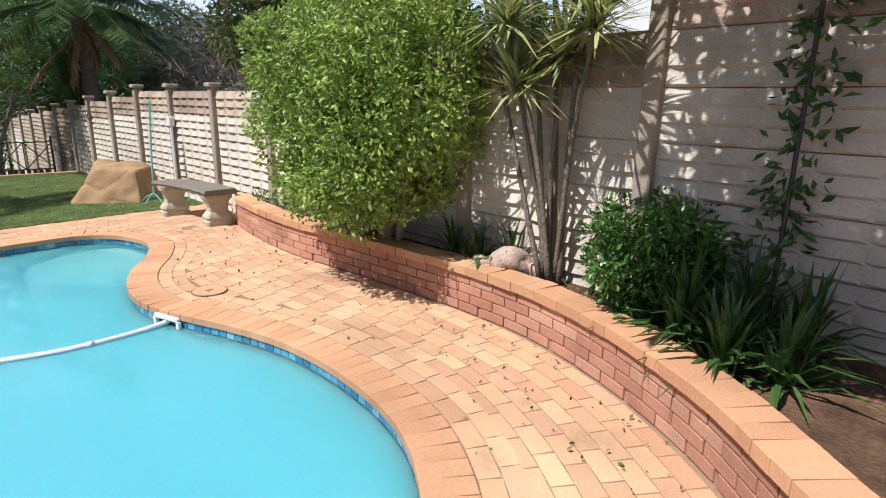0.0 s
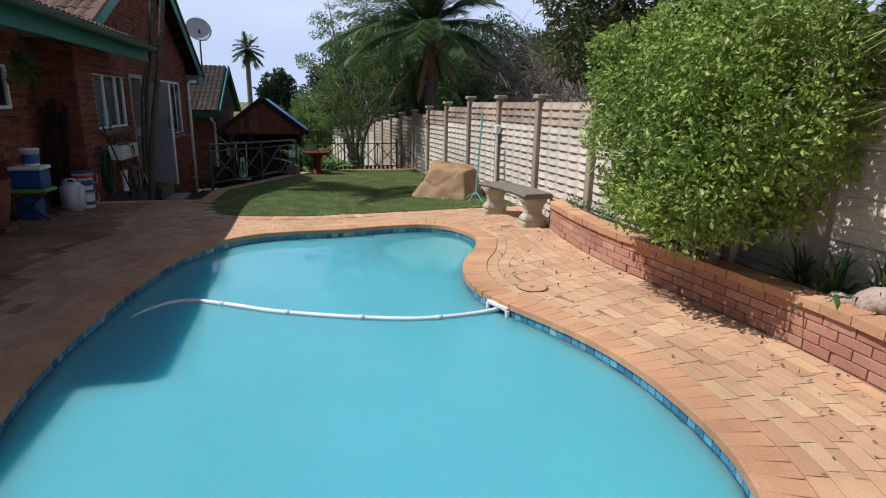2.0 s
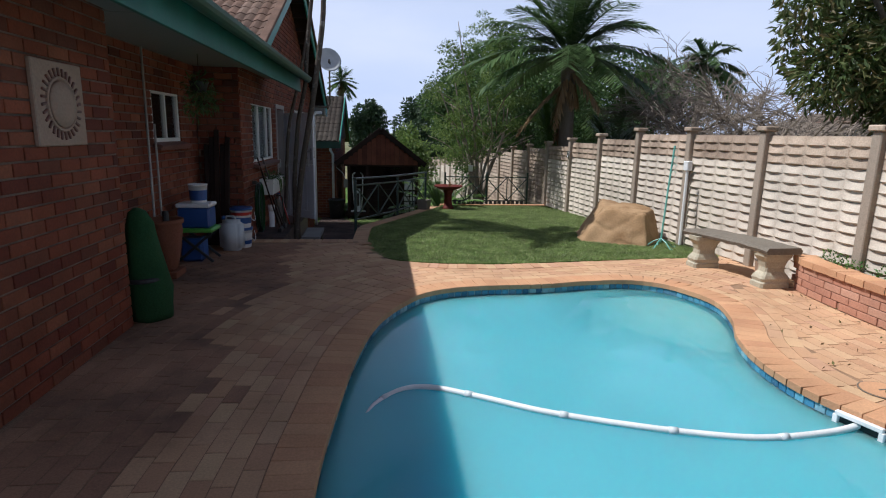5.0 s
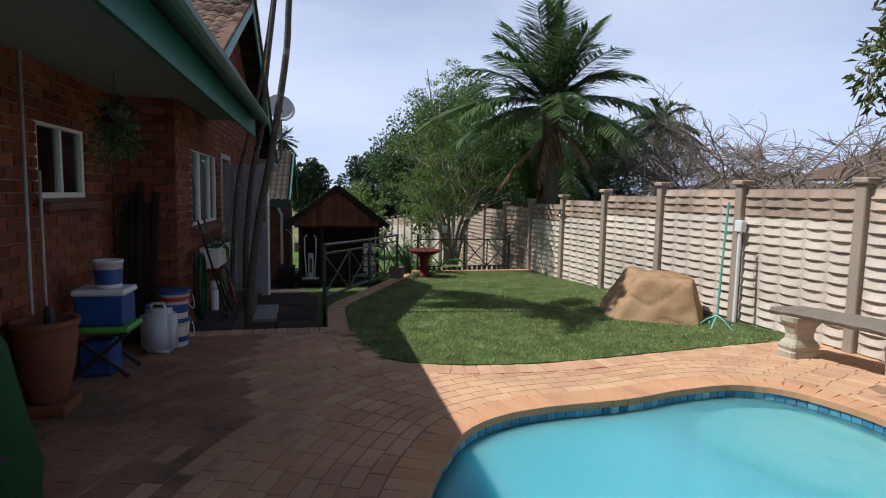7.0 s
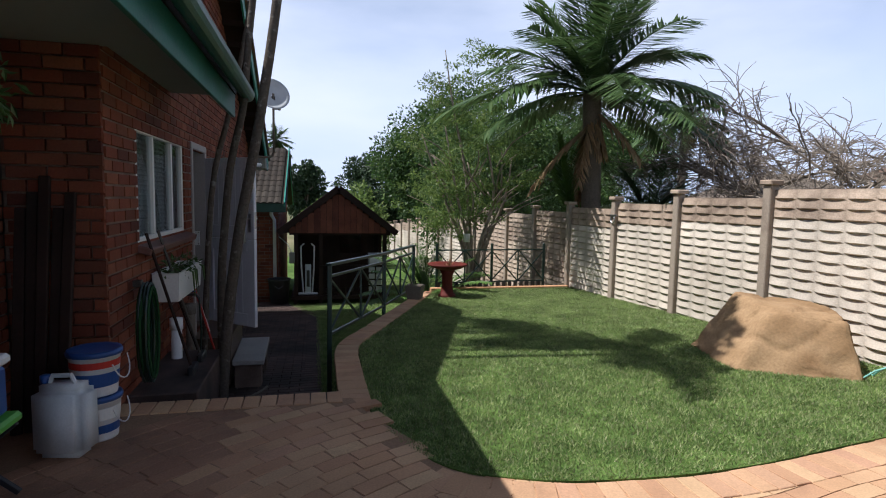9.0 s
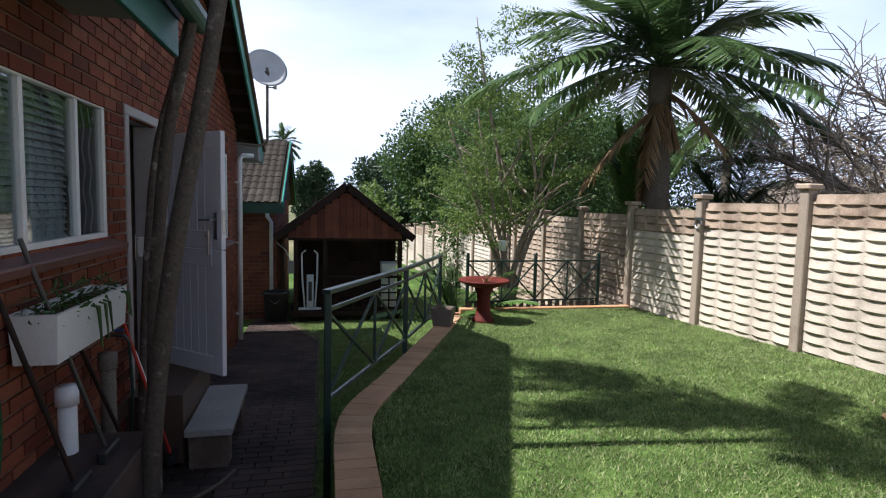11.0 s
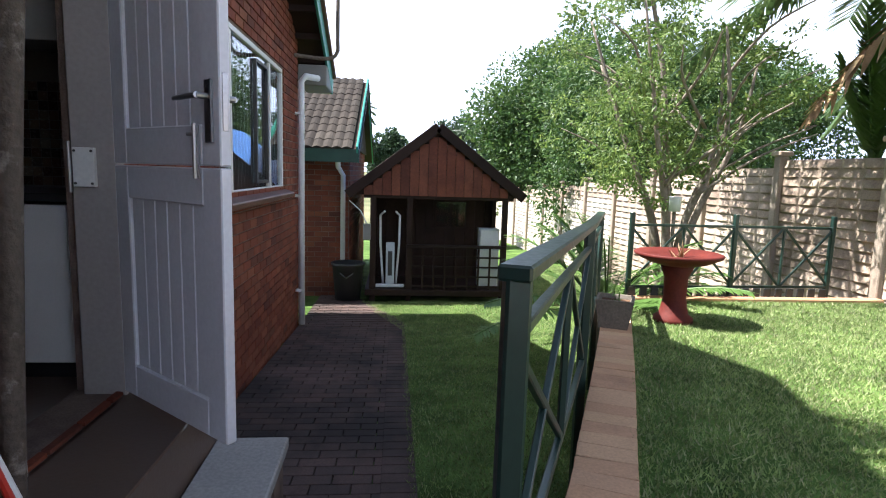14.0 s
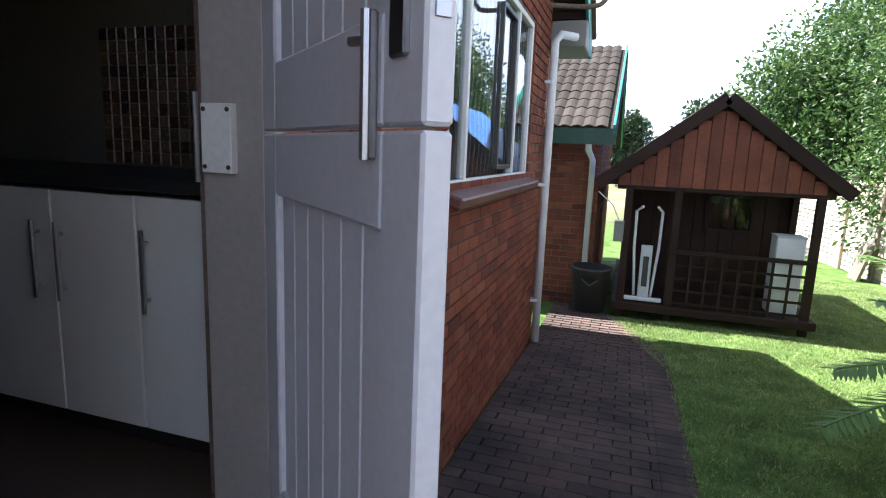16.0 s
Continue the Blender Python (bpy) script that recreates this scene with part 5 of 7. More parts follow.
C = np.vstack([clumps_in(rng, 34, (2.15, 0.65, 3.05), (1.0, 1.45, 0.55)), clumps_in(rng, 20, (1.75, 0.35, 2.95), (0.5, 1.0, 0.3))])
leafy("tree", "leafy tree hanging over the south end of the bed", "tree", (3.0, -1.2, 0.28), [([(0, 0, 0), (-0.1, 0.3, 1.4), (-0.4, 1.0, 2.6)], 0.07, 0.03), ([(-0.2, 0.5, 1.7), (-0.2, 1.5, 2.4), (-0.2, 2.4, 2.7)], 0.03, 0.012), ([(-0.1, 0.3, 1.4), (-0.8, 1.2, 2.4), (-1.3, 2.0, 2.9)], 0.03, 0.012)],
      C, rng.uniform(0.2, 0.4, len(C)), 6400, 0.17, M["shrub_leaf"], 33, "bark", 0.1, 0.35, 0.5)
C = clumps_in(rng, 26, (4.35, 4.55, 2.3), (0.75, 0.75, 0.6))
leafy("tree", "small dark leafy tree just beyond the concrete fence", "tree", (4.4, 4.5, -1.6), [([(0, 0, 0), (0.05, 0, 2.0), (0, 0, 3.7)], 0.07, 0.03)] + [([(0, 0, 2.6), (0.3 * math.cos(a), 0.3 * math.sin(a), 3.4), (0.6 * math.cos(a), 0.6 * math.sin(a), 4.0)], 0.03, 0.01) for a in (0.4, 1.7, 2.9, 4.2, 5.4)],
      C, rng.uniform(0.2, 0.3, len(C)), 6000, 0.09, M["tree_leaf"], 35, "bark", 0.3)
# palms
rp = np.random.default_rng(41)
big = palm("palm_tree", "tall feather palm with dead hanging fronds behind the fence", (3.05, 15.7, -1.6), (2.9, 15.65, 3.5), 42, 2.8, 0.6, M["palm_leaf"], rp, 0.17, 56, (-0.1, 1.5), 0.48, 8, 0.024)
palm("palm_tree", "slim feather palm in the neighbouring garden", (12.0, 25.6, -1.6), (12.2, 25.6, 4.7), 26, 2.1, 0.6, M["palm_leaf"], rp, 0.15, 34, (-0.5, 1.3), 0.7, 5, 0.04)
palm("palm_tree", "distant fan palm against the sky", (-5.8, 62.0, -1.6), (-5.8, 62.0, 6.6), 26, 1.6, 0.7, M["palm_leaf"], rp, 0.22, 16, (-0.9, 1.4), 0.35, 8, 0.07)
palm("palm_tree", "low bright green palm at the fence", (2.72, 16.05, -1.3), (2.72, 16.05, 1.1), 10, 1.7, 0.32, M["fern_leaf"], rp, 0.07, 50, (1.2, 1.5), 0.2, 0, 0.02)
palm("palm_tree", "low dark feather palm under the tall palm", (4.3, 15.7, -1.6), (4.3, 15.7, 1.0), 24, 1.7, 0.42, M["palm_leaf"], rp, 0.1, 36, (0.4, 1.3), 0.6, 0, 0.018)
# bare twiggy tree beyond the fence
rb = np.random.default_rng(51)
bare = thing("bare_tree", "leafless grey twiggy tree behind the fence", "tree", (7.2, 14.2, -1.6))


def branch(bm, p, d, length, r, depth):
    mid_p = p + d * length * 0.5 + Vector(rb.normal(0, 0.06 * length, 3))
    q = p + d * length + Vector((0, 0, -0.05 * length * (3 - depth)))
    tube(bm, [p, mid_p, q], [r, r * 0.85, r * 0.65], 4 if depth < 3 else 6, False)
    if depth == 0:
        return
    for _ in range(5 if depth != 4 else 4):
        nd = (d + Vector(rb.normal(0, 0.62, 3))).normalized()
        nd.z = nd.z * 0.75 + 0.03
        branch(bm, p + (q - p) * rb.uniform(0.4, 1.0), nd.normalized(), length * rb.uniform(0.55, 0.8), r * 0.6, depth - 1)


part("trunk", tube(bmesh.new(), [(0, 0, 0), (0.1, 0, 1.2), (0, 0.1, 2.1)], [0.12, 0.1, 0.09], 8), M["twig"], bare)
for k in range(9):
    a = 2 * math.pi * k / 9 + rb.uniform(-0.3, 0.3)
    one = bmesh.new()
    branch(one, Vector((0, 0, 1.9)), Vector((math.cos(a), math.sin(a), rb.uniform(0.4, 0.95))).normalized(), rb.uniform(1.6, 2.3), 0.05, 4)
    part("branch", one, M["twig"], bare)


# tall stems at the kitchen wall, their crown above
rs = np.random.default_rng(61)
tall = thing("dracaena", "tall thin grey stems rising beside the brick wall", "tree", (-3.2, 11.5, -0.62))
heads = []
for pts, r in (([(0.05, -0.6, 0), (0.11, -0.6, 0.82), (0.22, -0.6, 1.67), (0.34, -0.6, 2.32), (0.43, -0.6, 2.82), (0.58, -0.6, 3.82), (0.62, -0.6, 4.5), (0.75, -0.6, 6.2)], 0.052),
               ([(0.02, -0.3, 0), (0.03, -0.3, 1.24), (0.07, -0.3, 1.8), (0.13, -0.3, 2.36), (0.25, -0.3, 2.91), (0.3, -0.3, 3.47), (0.42, -0.3, 4.5), (0.6, -0.25, 6.0)], 0.04),
               ([(-0.3, 0.5, 0), (-0.18, 0.5, 2.04), (0.01, 0.5, 2.92), (0.2, 0.5, 3.82), (0.45, 0.5, 5.5)], 0.033)):
    stems(tall, [(pts, r, r * 0.7)], M["mottled_bark"], "stem", 10)
    heads.append(pts[-1])
for hx, hy, hz in heads:
    for k in range(7):
        b, t, rib = frond_arrays((hx, hy, hz), rs.uniform(0, 6.28), rs.uniform(-0.1, 1.0), 1.35, 0.5, 26, 0.34, rs)
        blades("frond", b, t, np.full(len(b), 0.02), M["palm_leaf"], tall)


def tuft(parent, c, n, length, width, material, rng, el=(0.0, 1.4), sag=0.08, name="leaves"):
    az = rng.uniform(0, 2 * np.pi, n)
    e = rng.uniform(*el, n)
    L = length * rng.uniform(0.6, 1.1, n)
    base = np.array(c) + rng.normal(0, 0.02, (n, 3))
    d = np.c_[np.cos(az) * np.cos(e), np.sin(az) * np.cos(e), np.sin(e)] * L[:, None]
    tips = base + d
    tips[:, 2] -= sag * 2 * L * np.cos(e)
    return blades(name, base, tips, np.full(n, width), material, parent, sag=sag)


# dracaena in the bed
dr = thing("dracaena", "slim multi-stemmed dracaena with striped spiky leaf heads", "shrub", (3.1, 2.3, 0.28))
for pts in ([(0, 0, 0), (-0.05, 0.14, 0.7), (-0.12, 0.27, 1.35)], [(0.02, 0.03, 0), (0.0, 0.05, 0.8), (0.02, 0.02, 1.55)], [(0.05, -0.04, 0), (0.08, -0.02, 0.9), (0.0, -0.12, 1.95)], [(-0.03, 0.05, 0), (-0.1, 0.35, 1.1), (-0.2, 0.6, 2.1)], [(0.02, 0.0, 0), (0.1, 0.1, 1.0), (0.05, 0.18, 2.2)], [(0, 0.06, 0), (0.02, 0.2, 1.2), (0.05, 0.42, 2.3)], [(0, 0.0, 0), (-0.1, 0.1, 0.9), (-0.22, 0.3, 1.75)], [(0.05, 0, 0), (0.0, -0.1, 1.0), (-0.1, -0.28, 1.7)]):
    stems(dr, [(pts, 0.021, 0.013)], M["bark"], "stem", 8)
    tuft(dr, pts[-1], 150, 0.46, 0.013, M["dracaena_leaf"], rs, (-0.5, 1.4), 0.05)
# glossy shrub, strap-leaved clumps
C = clumps_in(rs, 36, (3.14, 1.62, 0.66), (0.36, 0.4, 0.32))
leafy("shrub", "small glossy dark green shrub in the bed", "shrub", (3.14, 1.62, 0.28), [([(0, 0, 0), (0.05, 0, 0.2), (0.1, 0.1, 0.4)], 0.02, 0.006), ([(0, 0, 0), (-0.08, -0.05, 0.2), (-0.15, -0.1, 0.4)], 0.018, 0.005)], C, np.full(36, 0.13), 5200, 0.055, M["shrub_leaf"], 62, "bark", 0.3)
for k, (x, y, n, L) in enumerate(((2.86, 1.22, 120, 0.56), (3.05, 0.98, 110, 0.58), (2.72, 0.95, 90, 0.5), (2.95, 1.4, 80, 0.5), (3.2, 2.75, 34, 0.5), (3.05, 3.0, 40, 0.45), (2.75, 0.7, 60, 0.5), (3.1, 3.3, 30, 0.4), (3.3, 2.5, 26, 0.45), (3.2, 0.75, 70, 0.55))):
    th = thing("strap_plant", "clump of long arching dark green strap leaves", "plant", (x, y, 0.29), group="strap-leaved plants in the bed")
    tuft(th, (0, 0, 0), n, L, 0.013, M["strap_leaf"], rs, (0.2, 1.45), 0.18)
for k in range(9):
    x, y = 2.9 + rs.uniform(-0.05, 0.08), 4.9 + 0.23 * k
    th = thing("ground_cover", "low leafy ground cover in the bed", "plant", (x, y, 0.29), group="low plants in the bed")
    p, nn = clump_points(rs, [(0, 0, 0.05)], [0.12], 130, 0.2)
    leaves("leaves", p, nn, 0.035, M["shrub_leaf"], th, rs)
st = thing("climbing_plant", "thin leafy plant tied to a dark stake at the fence", "plant", (3.28, 0.95, 0.28))
part("stake", tube(bmesh.new(), [(0, 0, 0), (0, 0, 2.0)], 0.012, 6), M["dark_steel"], st)
p, nn = clump_points(rs, [(0.05, 0.0, z) for z in np.linspace(0.5, 2.0, 9)], np.full(9, 0.17), 420, 0.1)
leaves("leaves", p, nn, 0.085, M["strap_leaf"], st, rs, 0.45, 0.6)
# cycad by the lower lawn
cy = thing("cycad", "green cycad with long arching feathery fronds", "plant", (-0.18, 15.9, -0.98))
stems(cy, [([(0, 0, 0), (0, 0, 0.25), (0.02, 0, 0.45)], 0.12, 0.09)], M["bark"], "stump", 10)
for k in range(28):
    b, t, rib = frond_arrays((0, 0, 0.45), k * 2.4, rs.uniform(0.3, 1.5), rs.uniform(1.35, 1.9), 0.36, 46, 0.2, rs, half=1.2)
    fr = blades("frond", b, t, np.full(len(b), 0.014), M["fern_leaf"], cy)
    fr["kind"] = "stuff"
    part("rib", tube(bmesh.new(), rib[::6] + [rib[-1]], 0.008, 4), M["fern_leaf"], fr)
# neighbours' buildings seen over the fence
nb = thing("neighbour_house", "low tan house with a brown tiled roof beyond the fence", "house", (34.0, 44.0, -1.6))
part("wall", boxes(((0, 0, 1.6), (9, 10, 3.2))), M["plaster"], nb)
bm = bmesh.new()
ring0 = [bm.verts.new((sx * 5.2, sy * 5.7, 3.2)) for sx, sy in ((-1, -1), (1, -1), (1, 1), (-1, 1))]
ridge = [bm.verts.new((0, -2, 5.4)), bm.verts.new((0, 2, 5.4))]
for f in ((ring0[0], ring0[1], ridge[0]), (ring0[1], ring0[2], ridge[1], ridge[0]), (ring0[2], ring0[3], ridge[1]), (ring0[3], ring0[0], ridge[0], ridge[1]), tuple(ring0[::-1])):
    bm.faces.new(f)
nroof = part("roof", bm, M["roof_tile_light"], nb, "brown tiled hipped roof")
part("fascia", boxes(((-5.2, 0, 3.15), (0.05, 11.4, 0.2)), ((0, -5.7, 3.15), (10.4, 0.05, 0.2))), M["soffit"], nb)
for y in (-3, 0.5, 3.4):
    w = part("window", boxes(((-4.52, y, 2.0), (0.06, 1.5, 1.1))), M["white_frame"], nb)
    part("pane", boxes(((-4.56, y, 2.0), (0.01, 1.36, 0.96))), M["glass"], w)
nb3 = thing("neighbour_house", "low house with a hipped brown roof behind the bare tree", "house", (15.2, 13.4, -1.6))
part("wall", boxes(((0, 0, 1.8), (7, 7, 3.6))), M["plaster"], nb3)
bm = bmesh.new()
ring0 = [bm.verts.new((sx * 4.1, sy * 4.1, 3.7)) for sx, sy in ((-1, -1), (1, -1), (1, 1), (-1, 1))]
peak = bm.verts.new((0, 0, 6.0))
for i in range(4):
    bm.faces.new((ring0[i], ring0[(i + 1) % 4], peak))
bm.faces.new(ring0[::-1])
part("roof", bm, M["roof_tile"], nb3, "brown tiled hipped roof")
w = part("window", boxes(((-3.53, 1.5, 2.6), (0.06, 1.4, 1.1))), M["white_frame"], nb3)
part("pane", boxes(((-3.57, 1.5, 2.6), (0.01, 1.26, 0.96))), M["glass"], w)
nb2 = thing("neighbour_building", "white plastered building just beyond the fence", "house", (8.5, 3.55, -1.6))
part("wall", boxes(((0, 0, 2.4), (3, 2.2, 4.8))), M["white_frame"], nb2)
part("roof", boxes(((0, 0, 4.86), (3.3, 2.5, 0.12))), M["roof_tile"], nb2)

# ---- things round the pool ----
def angular_rock(planes, size, soften, seed, stretch=(1, 1, 1)):
    """A block split along planes, its edges worn and its faces uneven."""
    bm = boxes(((0, 0, size[2] / 2), size))
    for normal, d in planes:
        n = Vector(normal).normalized()
        cut = bmesh.ops.bisect_plane(bm, geom=bm.verts[:] + bm.edges[:] + bm.faces[:], plane_co=n * d + Vector((0, 0, 0.2)), plane_no=n, clear_outer=True)
        bmesh.ops.holes_fill(bm, edges=[e for e in bm.edges if e.is_boundary])
    bmesh.ops.bevel(bm, geom=bm.edges[:], offset=soften, segments=2, affect="EDGES", profile=0.5)
    bmesh.ops.triangulate(bm, faces=bm.faces[:])
    for _ in range(4):
        bmesh.ops.subdivide_edges(bm, edges=[e for e in bm.edges if e.calc_length() > 0.05], cuts=1)
        bmesh.ops.triangulate(bm, faces=bm.faces[:])
    bm.normal_update()
    for v in bm.verts:
        p = v.co
        p = Vector(a * b for a, b in zip(p, stretch))
        crack = max(0.0, 0.07 - abs(noise.noise(p * 2.1 + Vector((seed, 2, 0))))) * 0.35
        v.co = p + v.normal * (0.035 * noise.noise(p * 2.6 + Vector((seed, 0, 0))) + 0.014 * noise.noise(p * 8 + Vector((0, seed, 0))) - crack)
    return bm


rock = tagged(smooth(part("boulder", angular_rock((((-0.5, -0.82, 0.34), 0.34), ((0.72, -0.66, 0.22), 0.36), ((-0.86, 0.25, 0.5), 0.44), ((0.25, 0.95, 0.15), 0.46), ((0.95, 0.2, 0.2), 0.46), ((0.06, -0.1, 1.0), 0.36), ((-0.35, -0.3, 0.85), 0.43)), (1.6, 1.5, 0.95), 0.035, 7.3, (1.14, 1.32, 1.0)), M["sandstone"], None)), "large flat-topped tan sandstone boulder on the lawn", "boulder")
rock.matrix_basis = pose(2.13, 9.93, -0.08, 0, 0, 0)

bench = thing("garden_bench", "curved cast stone garden bench on two scrolled pedestals", "bench", (2.42, 7.48, 0.0))
bm = bmesh.new()
rings = []
for k in range(15):
    w = 0.19 + 0.012 * math.sin(k * 2.3)
    f = k / 14
    y = (f - 0.5) * 1.26
    x = 0.06 * 4 * (f - 0.5) ** 2 * -1 + 0.05 - (f - 0.5) * 0.24
    ring = []
    for dx, dz in ((-w, 0.385), (-w - 0.015, 0.42), (-w + 0.012, 0.452), (w - 0.012, 0.455), (w + 0.015, 0.42), (w, 0.385)):
        ring.append(bm.verts.new((x + dx + 0.008 * noise.noise(Vector((k, dx * 9, dz * 9))), y, dz + 0.007 * noise.noise(Vector((k * 0.9, dx * 7, 4))))))
    rings.append(ring)
for a, b in zip(rings, rings[1:]):
    for i in range(6):
        bm.faces.new((a[i], a[(i + 1) % 6], b[(i + 1) % 6], b[i]))
bm.faces.new(rings[0])
bm.faces.new(rings[-1][::-1])
part("seat", bm, M["cast_stone"], bench, "grey weathered stone slab seat")
for y, x in ((0.47, -0.12), (-0.47, 0.1)):
    bm = bmesh.new()
    prof = [(0.17, 0.0), (0.17, 0.05), (0.155, 0.065), (0.165, 0.10), (0.15, 0.13), (0.115, 0.17), (0.11, 0.22), (0.13, 0.29), (0.165, 0.34), (0.17, 0.39)]
    rr = []
    for w, z in prof:
        rr.append([bm.verts.new((x + sx * w, y + sy * w * 0.62, z)) for sx, sy in ((-0.85, -1), (0.85, -1), (1, -0.8), (1, 0.8), (0.85, 1), (-0.85, 1), (-1, 0.8), (-1, -0.8))])
    for a, b in zip(rr, rr[1:]):
        for i in range(8):
            bm.faces.new((a[i], a[(i + 1) % 8], b[(i + 1) % 8], b[i]))
    bm.faces.new(rr[0][::-1])
    bm.faces.new(rr[-1])
    part("pedestal", bm, M["cast_cream"], bench, "cream scrolled stone pedestal")


def bucket(name, label, at, r, h, body, rim, lid=None, handle=True, band=None):
    b = thing(name, label, "bucket", at)
    bm = lathe(bmesh.new(), [(r * 0.84, 0), (r * 0.86, 0.01), (r, h - 0.02), (r * 1.05, h - 0.02), (r * 1.05, h), (r * 0.97, h), (r * 0.82, 0.02)], 28)
    smooth(part("body", bm, body, b))
    if lid:
        smooth(part("lid", lathe(bmesh.new(), [(r * 1.08, h - 0.012), (r * 1.1, h + 0.005), (r * 1.05, h + 0.02), (r * 0.9, h + 0.014), (0.01, h + 0.014)], 28), lid, b))
    if handle:
        pts = [(r * 1.05 * math.sin(a) * 0.25 + r * 1.0, r * 0.95 * math.cos(a), h * 0.8 - 0.11 * math.sin(a)) for a in (math.pi * k / 10 for k in range(11))]
        part("handle", tube(bmesh.new(), pts, 0.004, 6), M["white_plastic"], b)
    if band:
        for z0, z1, m in band:
            part("label_band", lathe(bmesh.new(), [(r * (0.86 + 0.14 * z0 / h) + 0.002, z0), (r * (0.86 + 0.14 * z1 / h) + 0.002, z1)], 28, close=False), m, b)
    return b


bucket("bucket", "white plastic bucket standing under the stone bench", (2.62, 7.22, 0.0), 0.12, 0.24, M["white_plastic"], None)
# two stacked buckets and a jerrycan at the porch corner
bucket("paint_bucket", "white plastic paint bucket with a blue lid", (-3.58, 9.2, 0.0), 0.13, 0.25, M["white_plastic"], None, M["blue_plastic"], True, [(0.05, 0.1, M["blue_plastic"]), (0.13, 0.2, M["white_frame"])])
bucket("paint_bucket", "white plastic paint bucket with a blue lid stacked on another", (-3.58, 9.2, 0.27), 0.135, 0.25, M["white_plastic"], None, M["blue_plastic"], True, [(0.06, 0.14, M["blue_plastic"]), (0.17, 0.21, M["red_plastic"])])
jc = thing("jerrycan", "translucent white plastic jerrycan standing by the buckets", "jerrycan", (-3.66, 8.98, 0.0), -12)
bm = boxes(((0, 0, 0.2), (0.29, 0.2, 0.4)))
bmesh.ops.bevel(bm, geom=bm.edges, offset=0.045, segments=4, affect="EDGES")
for v in bm.verts:
    if v.co.z > 0.33:
        v.co.z += 0.03 * (0.12 - abs(v.co.x)) / 0.12
smooth(part("body", bm, M["milky_plastic"], jc))
part("handle", tube(bmesh.new(), [(-0.08, 0, 0.4), (-0.06, 0, 0.445), (0.04, 0, 0.45), (0.06, 0, 0.405)], 0.014, 8), M["milky_plastic"], jc)
smooth(part("lid", lathe(bmesh.new(), [(0.028, 0.40), (0.028, 0.445), (0.02, 0.45)], 16, (-0.1, 0, 0)), M["blue_plastic"], jc, "blue screw cap"))
# camping stool with cooler boxes
stool = thing("folding_stool", "black folding stool with crossed legs", "stool", (-3.9, 8.4, 0.0))
for s in (-1, 1):
    for y in (-0.15, 0.15):
        part("leg", beam(bmesh.new(), (-0.2 * s, y, 0.01), (0.2 * s, y, 0.36), 0.025, 0.03, 0.004), M["black_plastic"], stool)
tray = tagged(part("tray", boxes(((-3.9, 8.4, 0.385), (0.44, 0.36, 0.05)), bevel=0.015), M["green_plastic"], None), "bright green plastic tray on the folding stool", "tray")
cool = thing("cool_box", "dark blue cool box with a grey lid on the tray", "cool box", (-3.9, 8.4, 0.41))
part("body", boxes(((0, 0, 0.12), (0.36, 0.28, 0.24)), bevel=0.02), M["blue_plastic"], cool)
part("lid", boxes(((0, 0, 0.265), (0.39, 0.31, 0.05)), bevel=0.015), M["white_plastic"], cool, "pale grey lid")
bucket("plastic_tub", "blue and white plastic tub on the cool box", (-3.87, 8.4, 0.70), 0.105, 0.22, M["white_plastic"], None, None, False, [(0.03, 0.15, M["blue_plastic"])])
box2 = tagged(part("cool_bag", boxes(((-3.95, 8.4, 0.14), (0.26, 0.24, 0.28)), bevel=0.03), M["blue_plastic"], None), "blue cool bag under the folding stool", "bag")
pot = thing("plant_pot", "tall ribbed terracotta pot on a brick by the porch wall", "plant pot", (-4.0, 7.62, 0.0))
smooth(part("body", lathe(bmesh.new(), [(0.1, 0.07), (0.115, 0.09), (0.16, 0.3), (0.185, 0.5), (0.18, 0.56), (0.2, 0.58), (0.2, 0.62), (0.17, 0.62), (0.15, 0.4)], 28), M["terracotta"], pot))
part("base", boxes(((0, 0, 0.035), (0.3, 0.3, 0.07)), bevel=0.006), M["terracotta"], pot, "square clay base block")
part("bottle", tube(bmesh.new(), [(0.03, 0, 0.5), (0.02, 0.02, 0.7)], [0.04, 0.03], 10), M["black_plastic"], pot)
bag = bmesh.new()
lathe(bag, [(0.15, 0.0), (0.17, 0.06), (0.16, 0.25), (0.15, 0.45), (0.125, 0.65), (0.1, 0.8), (0.07, 0.9), (0.02, 0.93)], 20)
for v in bag.verts:
    p = v.co
    v.co = p + Vector((0.03 * noise.noise(p * 6), 0.03 * noise.noise(p * 6 + Vector((3, 0, 0))), 0))
cover = tagged(smooth(part("umbrella_cover", bag, M["green_canvas"], None)), "dark green canvas cover sack standing against the wall", "canvas cover")
cover.matrix_basis = pose(-3.6, 6.2, 0.0, 0, -4, 0)
part("strap", lathe(bmesh.new(), [(0.158, 0.33), (0.165, 0.34), (0.163, 0.36), (0.155, 0.37)], 20, close=False), M["black_plastic"], cover, "dark tie strap")
